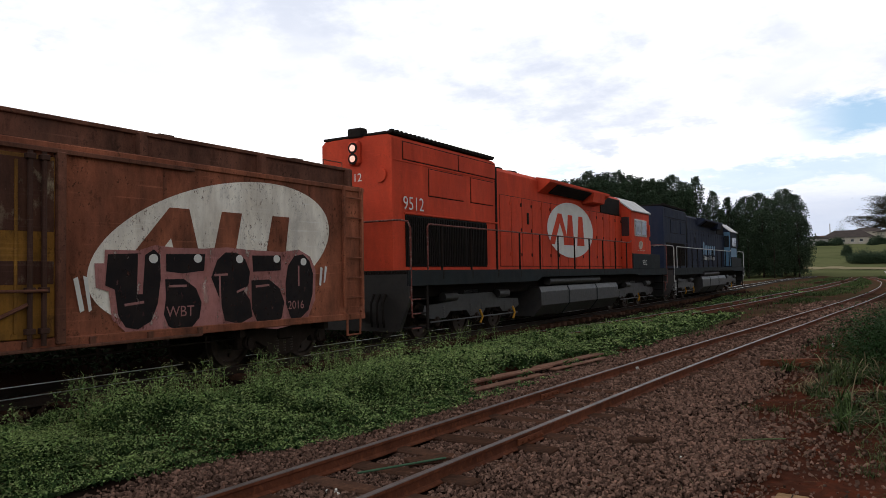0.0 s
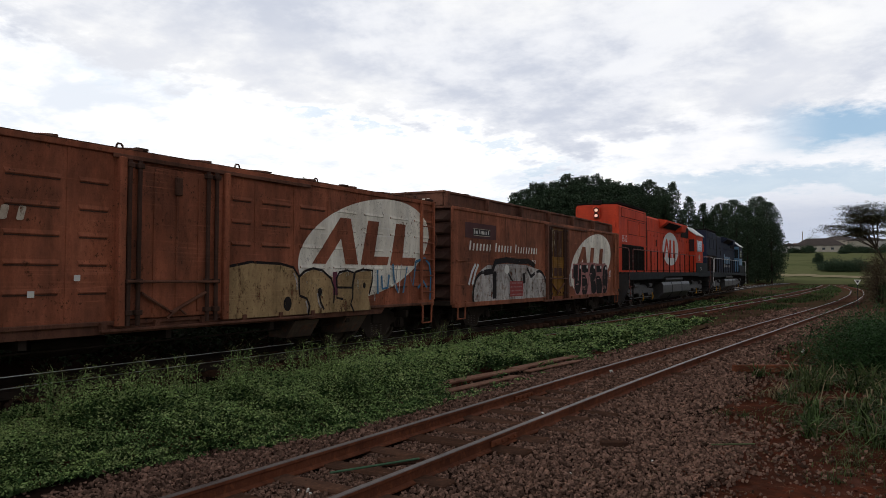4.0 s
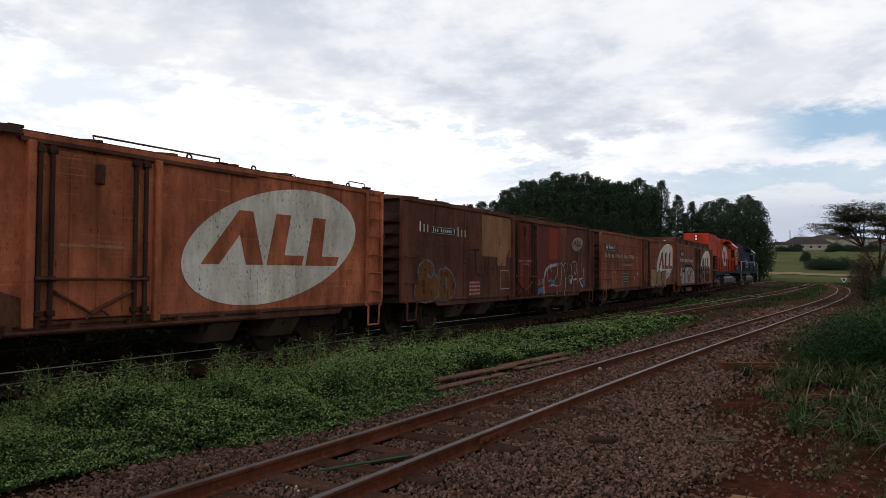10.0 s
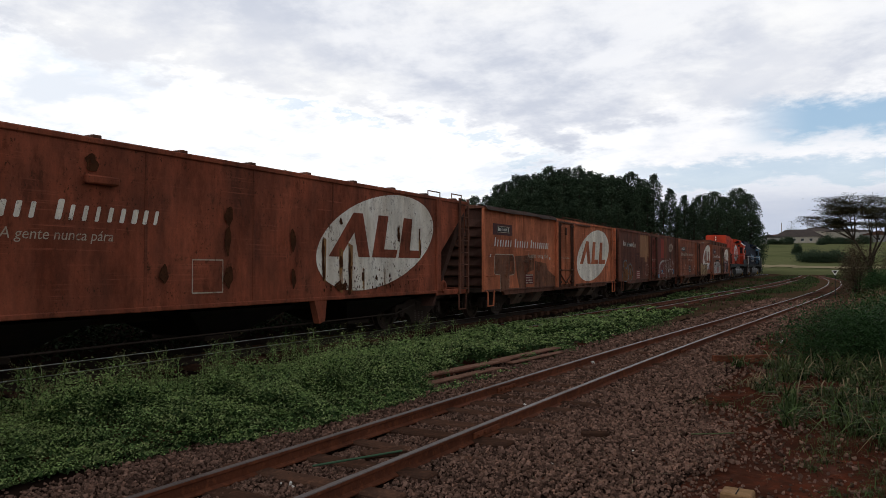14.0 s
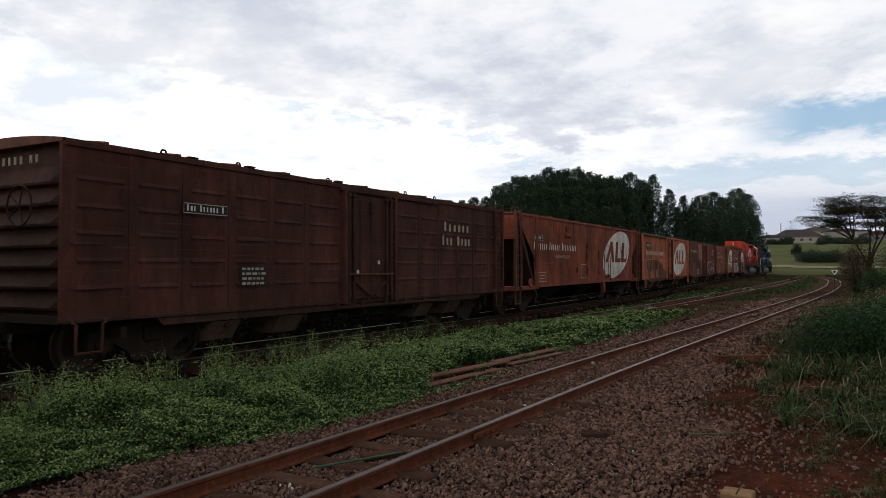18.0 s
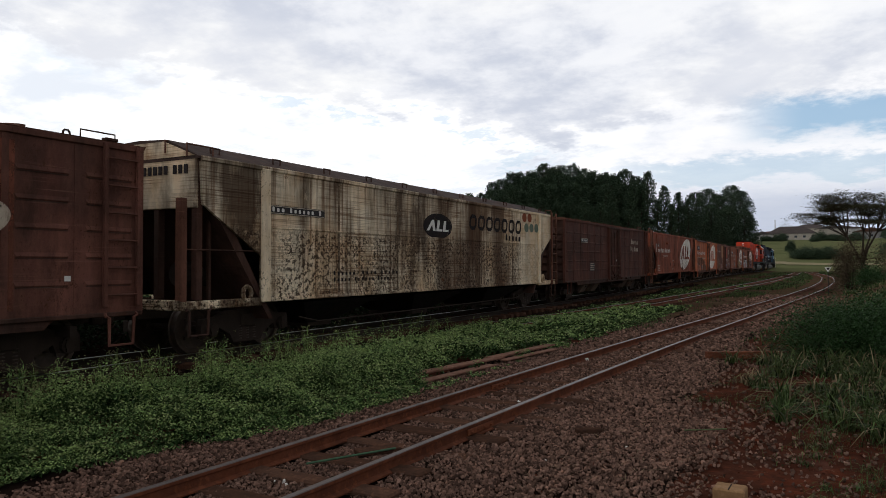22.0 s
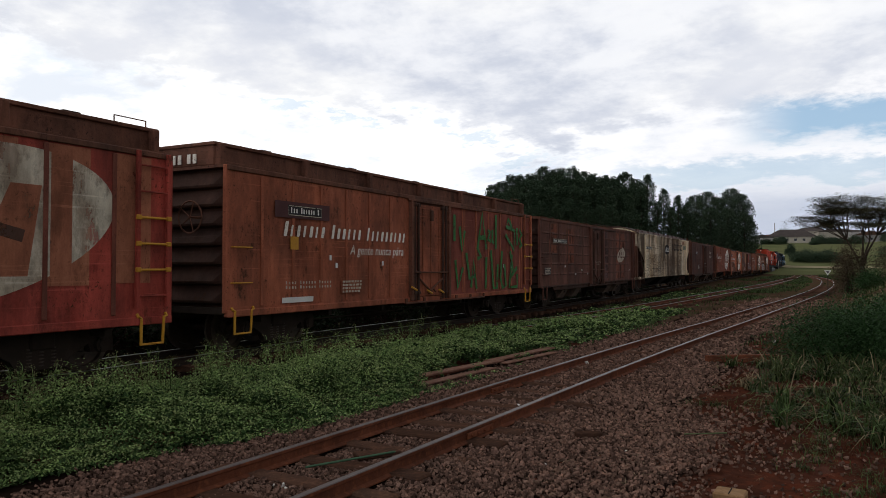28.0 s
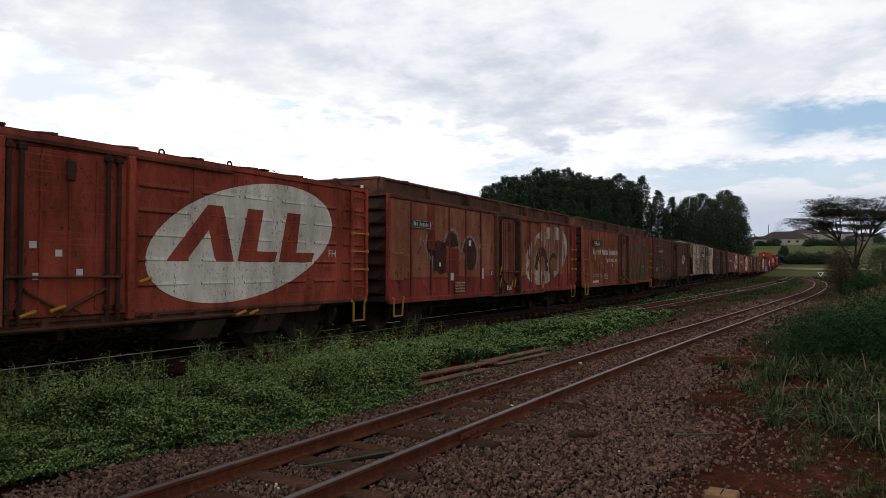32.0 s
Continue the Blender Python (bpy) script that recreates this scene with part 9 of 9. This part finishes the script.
for i in range(20):
    y = -8 + i * 3.4
    x = float(main_x(y)) - 5.6 - (i * 31 % 7) * 0.22
    leafy_bush("bush", "tall dark bush beyond the main line", (x, y, gz(x, y)), 1.5, 2.3, 2.1 + 0.5 * (i * 17 % 5) / 5, 2600, 0.19, M_BUSHLEAF, 90 + i, "scrub beyond the main line", 5)


# ---------------------------------------------------------------- things lying about
def lumber(name, label, x0, y0, x1, y1, w, t, z=0.0, mat=None, group="planks"):
    ob = thing(name, label, "timber", group)
    L = math.hypot(x1 - x0, y1 - y0)
    g = Geo().box(-w / 2, w / 2, -L / 2, L / 2, 0, t, 0.008)
    me = g.mesh("timber")
    for v in me.vertices:
        v.co.x += 0.012 * math.sin(v.co.y * 3 + z * 50)
    me.materials.append(mat or M_PLANK)
    ob.data = None
    p = part("board", me, mat or M_PLANK, ob)
    mx, my = (x0 + x1) / 2, (y0 + y1) / 2
    ob.matrix_basis = pose(mx, my, gz(mx, my) + z, 0, 0, -math.degrees(math.atan2(x1 - x0, y1 - y0)))
    return ob


lumber("plank", "weathered red-brown plank lying in the weeds", -6.30, 9.75, -6.02, 12.55, 0.20, 0.035, 0.10)
lumber("plank", "weathered red-brown plank lying in the weeds", -5.98, 9.55, -5.86, 11.9, 0.18, 0.03, 0.05)
lumber("plank", "weathered red-brown plank lying in the weeds", -6.10, 12.2, -5.96, 15.0, 0.20, 0.035, 0.11)
lumber("plank", "weathered red-brown plank lying in the weeds", -5.88, 12.4, -5.74, 14.6, 0.16, 0.03, 0.06)
lumber("steel_beam", "rusty rail offcut lying across the gravel", -2.72, 15.0, -1.50, 15.85, 0.12, 0.14, 0.02, M_RAIL, "offcuts")
lumber("green_stick", "thin green stick lying between the rails", -4.30, 5.0, -3.90, 5.85, 0.022, 0.02, 0.07, material("green_stick", (0.07, 0.14, 0.08), scale=9), "sticks")
lumber("green_stick", "thin green stick lying on the gravel", -1.75, 8.3, -1.35, 8.6, 0.016, 0.015, 0.03, material("pale_green_stick", (0.12, 0.15, 0.07), scale=9), "sticks")
lumber("wood_scrap", "piece of dark timber in the ballast", -2.72, 7.55, -2.5, 7.72, 0.11, 0.05, 0.02, M_SLEEPER, "scraps")
lumber("wood_scrap", "piece of rusty brown timber between rails", -4.2, 5.6, -3.95, 5.95, 0.16, 0.05, 0.03, M_SLEEPER, "scraps")
p = thing("wooden_post", "cut wooden post stump standing in bare soil", "post")
p.location = (-0.92, 6.0, gz(-0.92, 6.0))
g = Geo().box(-0.115, 0.115, -0.10, 0.10, -0.3, 0.16, 0.012)
part("stump", g, material("cut_wood", (0.24, 0.14, 0.068), (0.16, 0.09, 0.045), (0.28, 0.17, 0.085), mottle=0.25, scale=8, fine=40, rough=0.85, bump=0.3), p)
part("crack", Geo().box(-0.004, 0.004, -0.09, 0.07, 0.156, 0.1625), M_BLACKSTEEL, p)
# rail joints with bolted plates on the siding
for sx, y in ((-0.53, 9.75), (0.53, 16.2), (0.53, 7.05)):
    j = thing("fish_plate", "bolted joint plate on the rusty siding rail", "rail joint", "joint plates")
    x = float(siding_x(y)) + sx
    j.location = (x, y, SIDE_RAIL)
    for s in (-1, 1):
        x0, x1 = sorted((s * 0.014, s * 0.036))
        part("plate", Geo().box(x0, x1, -0.30, 0.30, -0.105, -0.04, 0.006), M_RAIL, j)
        for k in range(4):
            part("bolt", Geo().cyl((s * 0.036, -0.22 + k * 0.147, -0.072), (s * 0.062, -0.22 + k * 0.147, -0.072), 0.016, 6), M_RAIL, j)


# ---------------------------------------------------------------- sign, trees, distance
def warning_sign():
    s = thing("warning_sign", "white triangular warning sign on a thin post", "sign")
    x, y = -1.75, 44.0
    s.location = (x, y, gz(x, y))
    part("post", Geo().cyl((0, 0, -0.3), (0, 0, 1.6), 0.018, 8), M_DARKGREY, s)
    tri = lambda r, c: [(-r, c + r * 0.6), (r, c + r * 0.6), (0, c - r * 1.0)]
    part("plate", Geo().prism(tri(0.17, 1.55), "y", -0.05, -0.03), M_WHITECLEAN, s)
    part("symbol", Geo().prism(tri(0.09, 1.56), "y", -0.056, -0.05), M_NUMPLATE, s)


warning_sign()


def tree_shape(seed, h, r, low, clumps, leaves, size, point=0.75, mat=None):
    """Trunk and crown of a tall tree as two meshes: limbs, and leaves in clumps round the limbs' ends."""
    rng = np.random.default_rng(seed)
    g = Geo()
    g.cyl((0, 0, -0.5), (0.1, 0, h * 0.45), 0.22 * h / 14, 8, 0.14 * h / 14)
    g.cyl((0.1, 0, h * 0.45), (0, 0.1, h * 0.93), 0.14 * h / 14, 7, 0.03)
    cl, sp = [], []
    for i in range(clumps):
        u = (i + rng.random()) / clumps
        f = low + (0.985 - low) * u
        a = i * 2.4 + rng.uniform(-0.5, 0.5)
        env = min(1.0, 0.45 + 1.6 * u) * (1 - u) ** point
        rr = r * env * rng.uniform(0.55, 1.0)
        p = (rr * math.cos(a), rr * math.sin(a), h * f)
        cl.append(p), sp.append(0.22 + 0.42 * env)
        if i % 4 == 0:
            g.cyl((0, 0, h * max(0.1, f - 0.10)), p, 0.05 * h / 14, 5, 0.02)
    cl, sp = np.array(cl), np.array(sp)
    i = rng.integers(0, len(cl), leaves)
    c = cl[i] + np.clip(rng.normal(size=(leaves, 3)), -1.25, 1.25) * np.array([1.0, 1.0, 1.1]) * sp[i][:, None] * (0.55 + r * 0.12)
    trunk = g.mesh("trunk")
    trunk.materials.append(M_BARK)
    crown = leaf_mesh("crown", c, size * rng.uniform(0.6, 1.4, leaves), size * 0.55 * rng.uniform(0.7, 1.2, leaves), mat or M_LEAFDARK, 0.3)
    return trunk, crown


TALL = [tree_shape(100 + k, 17, 2.9, 0.10, 110, 7000, 0.36, 0.36) for k in range(5)]
COLUMN = [tree_shape(110 + k, 17, 2.2, 0.08, 80, 5600, 0.36, 0.40) for k in range(2)]
BROAD = [tree_shape(120 + k, 16, 4.4, 0.06, 130, 9500, 0.36, 0.34) for k in range(3)]


def plant(shapes, az, d, h, base_h, label, rnd):
    t = thing("tree", label, "tree", "wood beyond the railway")
    x, y = d * math.sin(radians(az)), d * math.cos(radians(az))
    s = h / base_h
    t.matrix_basis = Matrix.Translation((x, y, gz(x, y))) @ Matrix.Rotation(rnd.uniform(0, 6.28), 4, "Z") @ Matrix.Diagonal((s, s, s, 1))
    tr, cr = rnd.choice(shapes)
    part("trunk", tr, M_BARK, t)
    part("crown", cr, M_LEAFDARK, t)


def build_wood():
    rnd = random.Random(5)
    # skyline: azimuth in degrees and the height of the tops in degrees
    AZ = [-29.2, -27.6, -26.9, -26.2, -25, -23, -21, -18.5, -16.5, -15.4]
    EL = [5.2, 5.45, 5.7, 6.35, 6.9, 7.35, 7.75, 7.45, 7.1, 6.7]
    lab = "tall dark eucalyptus tree in a dense wood"
    for row, (dd, drop, step) in enumerate(((0, 0.86, 0.80), (5, 0.94, 0.80), (11, 1.02, 0.78), (-5, 0.68, 1.0))):
        az = -29.0 if row < 3 else -27
        while az < -15.2:
            d = np.interp(az, [-29, -15], [112, 130]) + dd + rnd.uniform(-2, 2)
            el = np.interp(az, AZ, EL) * drop + rnd.uniform(-0.45, 0.22)
            plant(TALL, az, d, 1.4 + d * math.tan(radians(el)), 17, lab, rnd)
            az += step * rnd.uniform(0.8, 1.25)
    for az, el, d in ((-14.4, 7.05, 134), (-14.9, 6.1, 131), (-13.2, 5.95, 138), (-13.7, 5.0, 133), (-12.2, 5.4, 141), (-12.7, 4.6, 136), (-11.5, 4.9, 140)):
        plant(COLUMN, az, d, 1.4 + d * math.tan(radians(el)), 17, "slender dark eucalyptus standing out of the wood", rnd)
    for az, el, d in ((-11.0, 5.25, 150), (-10.2, 5.45, 153), (-9.4, 5.1, 150), (-8.5, 5.6, 156), (-7.9, 5.25, 152), (-9.9, 4.4, 144), (-8.7, 4.3, 145), (-12.0, 4.3, 146), (-7.6, 4.0, 148), (-10.9, 3.6, 141), (-9.2, 3.4, 141)):
        plant(BROAD, az, d, 1.2 + d * math.tan(radians(el)), 16, "broad dark tree at the end of the wood", rnd)


build_wood()


def flat_tree():
    """A flat-topped tree: a forked trunk, spreading limbs, thin level layers of leaves."""
    rng = np.random.default_rng(77)
    t = thing("tree", "flat-topped tree with spreading limbs and thin foliage", "tree")
    x, y = -0.25, 52.0
    base = gz(x, y)
    t.location = (x, y, base)
    fork = [((-0.25, 0, 2.1), (-0.75, 0.2, 3.1)), ((0.35, 0.2, 2.3), (0.9, 0.4, 3.4)), ((0.1, -0.25, 2.2), (0.15, -0.6, 3.3)), ((0.15, 0.3, 2.0), (0.5, 0.8, 3.1))]
    g = Geo().cyl((0.15, 0, -0.3), (0.05, 0, 1.3), 0.15, 9, 0.11)
    for mid, end in fork:
        g.cyl((0.05, 0, 1.3), mid, 0.085, 8, 0.065)
        g.cyl(mid, end, 0.065, 7, 0.045)
    part("trunk", g, M_BARK, t)
    top = 6.45 - base
    C = []
    for k in range(40):
        a = 2 * math.pi * k / 40 + rng.uniform(-0.15, 0.15)
        r = (1.0, 1.9, 2.7, 3.3)[k % 4] * rng.uniform(0.75, 1.05) * (1.25 if math.cos(a) > 0 else 1.0)
        z = top - 0.08 * r - 0.030 * r * r + rng.uniform(-1.55, 0.1)
        s0 = fork[0][1] if math.cos(a) < -0.3 else fork[1][1] if math.cos(a) > 0.4 else fork[2 + (math.sin(a) > 0)][1]
        p2 = (s0[0] * 0.6 + r * math.cos(a), r * math.sin(a), z)
        p1 = tuple(s0[i] + (p2[i] - s0[i]) * 0.45 + rng.normal(0, 0.22) + (0, 0, 0.2)[i] for i in range(3))
        g = Geo()
        g.cyl(s0, p1, 0.034, 6, 0.022)
        g.cyl(p1, p2, 0.022, 6, 0.008)
        for q in range(7):
            f = rng.uniform(0.25, 1.0)
            m = tuple(p1[i] + (p2[i] - p1[i]) * f for i in range(3))
            e = (m[0] + rng.normal(0, 0.55), m[1] + rng.normal(0, 0.55), m[2] + rng.uniform(0.0, 0.30))
            g.cyl(m, e, 0.016, 5, 0.006)
            n = int(rng.integers(90, 240))
            u = rng.random((n, 1))
            C.append(np.array(e) + (np.array(e) - np.array(m)) * (u * 0.9 - 0.6) + rng.normal(size=(n, 3)) * np.array([0.30, 0.30, 0.045]))
        part("limb", g, M_BARK, t)
    c = np.concatenate(C)
    n = len(c)
    part("crown", leaf_mesh("crown", c, 0.11 * rng.uniform(0.6, 1.4, n), 0.055, M_LEAFSPARSE, 0.7), M_LEAFSPARSE, t)


flat_tree()


M_WALLS = [material("house_wall_" + n, c, tuple(v * 0.75 for v in c), scale=0.4, fine=6, rough=0.9, bump=0.0) for n, c in (("cream", (0.40, 0.36, 0.30)), ("grey", (0.24, 0.23, 0.225)), ("ochre", (0.26, 0.19, 0.13)), ("white", (0.48, 0.46, 0.44)))]


def house(az, d, w, dep, h, roof_h, label, turn, rnd):
    w, dep, h, roof_h = w * 0.95, dep * 0.9, h * 0.85, roof_h * 0.85
    x, y = d * math.sin(radians(az)), d * math.cos(radians(az))
    t = thing("house", label, "house", "houses on the hill")
    t.matrix_basis = pose(x, y, gz(x, y) - 0.3, 0, 0, turn)
    part("wall", Geo().box(-w / 2, w / 2, -dep / 2, dep / 2, 0, h), rnd.choice(M_WALLS), t)
    roof = rnd.choice((M_TILE, M_SLATE, M_SLATE))
    if rnd.random() < 0.45:                     # gable towards the railway
        part("roof", Geo().prism([(-w / 2 - 0.4, h), (w / 2 + 0.4, h), (w / 2 + 0.4, h + 0.12), (0, h + roof_h), (-w / 2 - 0.4, h + 0.12)], "y", -dep / 2 - 0.5, dep / 2 + 0.5), roof, t)
    else:                                       # ridge along it, hipped
        g = Geo().add([(-w / 2 - 0.4, -dep / 2 - 0.4, h), (w / 2 + 0.4, -dep / 2 - 0.4, h), (w / 2 + 0.4, dep / 2 + 0.4, h), (-w / 2 - 0.4, dep / 2 + 0.4, h), (-w * 0.25, 0, h + roof_h), (w * 0.25, 0, h + roof_h)],
                      [(0, 1, 5, 4), (1, 2, 5), (2, 3, 4, 5), (3, 0, 4), (0, 3, 2, 1)])
        part("roof", g, roof, t)
    k = max(2, int(w / 3.0))
    for i in range(k):
        xx = -w / 2 + w * (i + 0.5) / k
        wd = part("window", Geo().box(xx - 0.5, xx + 0.5, -dep / 2 - 0.05, -dep / 2 + 0.02, 0.9, 1.8), M_GLASS, t)
        part("frame", Geo().box(xx - 0.6, xx + 0.6, -dep / 2 - 0.03, -dep / 2 - 0.005, 0.8, 0.9), M_WHITECLEAN, wd)


rnd = random.Random(9)
M_SLATE = material("grey_roof", (0.085, 0.07, 0.065), (0.055, 0.048, 0.045), scale=0.5, fine=8, rough=0.9, bump=0.0, random=0.25)
for az, d, w, dep, h, rh, turn, lab in (
        (-6.45, 318, 8, 7, 3.0, 1.6, 8, "small pale house with a low tiled roof"), (-5.75, 345, 11, 8, 3.0, 1.9, -10, "long pale house with a grey roof"), (-4.55, 325, 19, 11, 3.0, 3.6, 5, "broad house with a wide pitched brown roof"),
        (-3.35, 350, 12, 9, 6.0, 2.2, -6, "two-storey pale house with a dark roof"), (-2.2, 330, 9, 8, 5.0, 1.6, 14, "pale rendered house with a flat-pitched roof"), (-1.35, 345, 15, 9, 5.4, 1.8, -8, "long pale house among trees"),
        (0.3, 335, 12, 9, 3.4, 2.0, 4, "small pale house with a low tiled roof"), (-5.1, 352, 13, 9, 3.4, 2.2, 3, "long pale house with a dark roof"), (-2.75, 352, 13, 9, 4.2, 2.2, -4, "pale house with a dark low roof"), (-0.6, 350, 14, 9, 4.4, 2.2, 6, "pale house with a dark low roof"), (-3.9, 385, 16, 9, 6.0, 2.4, 0, "far house with a dark roof")):
    house(az, d, w, dep, h, rh, lab + " on the hill", turn, rnd)
t = thing("mast", "thin mast standing among the houses", "mast")
t.location = (338 * math.sin(radians(-5.6)), 338 * math.cos(radians(-5.6)), gz(338 * math.sin(radians(-5.6)), 338 * math.cos(radians(-5.6))))
part("pole", Geo().cyl((0, 0, 0), (0, 0, 8.5), 0.22, 8, 0.16), M_CONCRETE, t)
for i, (az, d, r, h) in enumerate(((-4.65, 232, 1.1, 2.4), (-3.9, 205, 3.0, 2.2), (-3.2, 204, 4.0, 2.6), (-2.3, 203, 3.5, 2.4), (2.2, 215, 5, 3), (-5.25, 305, 2.6, 2.4), (-2.75, 308, 2.4, 3.0), (-2.0, 306, 2.2, 2.0), (-0.5, 303, 3.0, 2.6), (-6.1, 306, 2, 1.8), (1.4, 305, 3, 3), (-1.5, 304, 2.2, 1.6), (-4.9, 372, 4.0, 7.0), (-3.1, 300, 1.6, 1.4))):
    x, y = d * math.sin(radians(az)), d * math.cos(radians(az))
    leafy_bush("bush", "dark rounded thicket on the pasture", (x, y, gz(x, y)), r, r, h, 6000, 0.34, M_LEAFDARK, 60 + i, "thickets on the pasture", 4)


def dirt_road():
    az = np.radians(np.linspace(-9.5, 4, 60))
    v, f = [], []
    for i, a in enumerate(az):
        for d in (176.0, 188.0):
            dd = d + 4 * math.sin(i * 0.11)
            x, y = dd * math.sin(a), dd * math.cos(a)
            v.append((x, y, gz(x, y) + 0.10))
        if i:
            f.append((2 * i - 2, 2 * i - 1, 2 * i + 1, 2 * i))
    me = bpy.data.meshes.new("road")
    me.from_pydata(v, [], f)
    me.materials.append(material("sandy_track", (0.30, 0.25, 0.16), (0.22, 0.20, 0.11), scale=0.1, fine=2, rough=0.95))
    thing("road", "pale sandy strip across the pasture", "road", kind="structure", geo=me)


dirt_road()
# a heap of old sleepers by the points
for i, (az, d, a) in enumerate(((-6.2, 96, 30), (-5.9, 97, 70), (-5.5, 95, -20), (-5.1, 98, 50), (-6.5, 92, 10), (-4.6, 99, 80))):
    x, y = d * math.sin(radians(az)), d * math.cos(radians(az))
    o = lumber("old_sleeper", "old sleeper dumped beside the points", x - 0.9 * math.sin(radians(a)), y - 0.9 * math.cos(radians(a)), x + 0.9 * math.sin(radians(a)), y + 0.9 * math.cos(radians(a)), 0.24, 0.18, 0.06 * (i % 3), M_SLEEPER, "dumped sleepers")


# ---------------------------------------------------------------- movement
# seconds, metres that the train has gone
RUN = [(0.0, 0.0), (1.0, 4.54), (2.0, 9.21), (3.0, 13.89), (4.0, 18.6), (5.0, 23.6), (6.0, 28.71), (7.0, 33.38), (8.0, 38.27), (9.0, 42.89), (10.0, 47.81),
       (11.0, 52.51), (12.0, 57.34), (13.0, 62.13), (14.0, 66.96), (15.0, 71.65), (16.0, 76.4), (17.0, 81.33), (18.0, 86.36), (19.0, 91.39), (20.0, 96.38), (21.0, 101.38),
       (22.0, 106.56), (23.0, 111.41), (24.0, 116.29), (25.0, 121.49), (26.0, 126.45), (27.0, 131.4), (28.0, 136.47), (29.0, 141.27), (30.0, 146.42), (31.0, 151.58), (32.0, 156.79)]


def on_track(middle, pivot):
    a, b = main_at(middle + pivot), main_at(middle - pivot)
    d = (a - b).normalized()
    m = (a + b) / 2
    return pose(m.x, m.y, m.z, math.degrees(math.asin(d.z)), 0, -math.degrees(math.atan2(d.x, d.y)))


def motions():
    for v, middle, pivot in VEHICLES:
        walk(v, [(t, on_track(middle + s, pivot)) for t, s in RUN])
    ts, ss = [t for t, s in RUN], [s for t, s in RUN]
    turns = []
    for i in range(321):
        t = i / 10
        turns.append((t, -math.degrees(float(np.interp(t, ts, ss)) / WHEEL_R)))
    for w, dy in WHEELSETS:
        walk(w, [(t, pose(0, dy, WHEEL_R, a % 360 if a >= 0 else -((-a) % 360))) for t, a in turns])


motions()
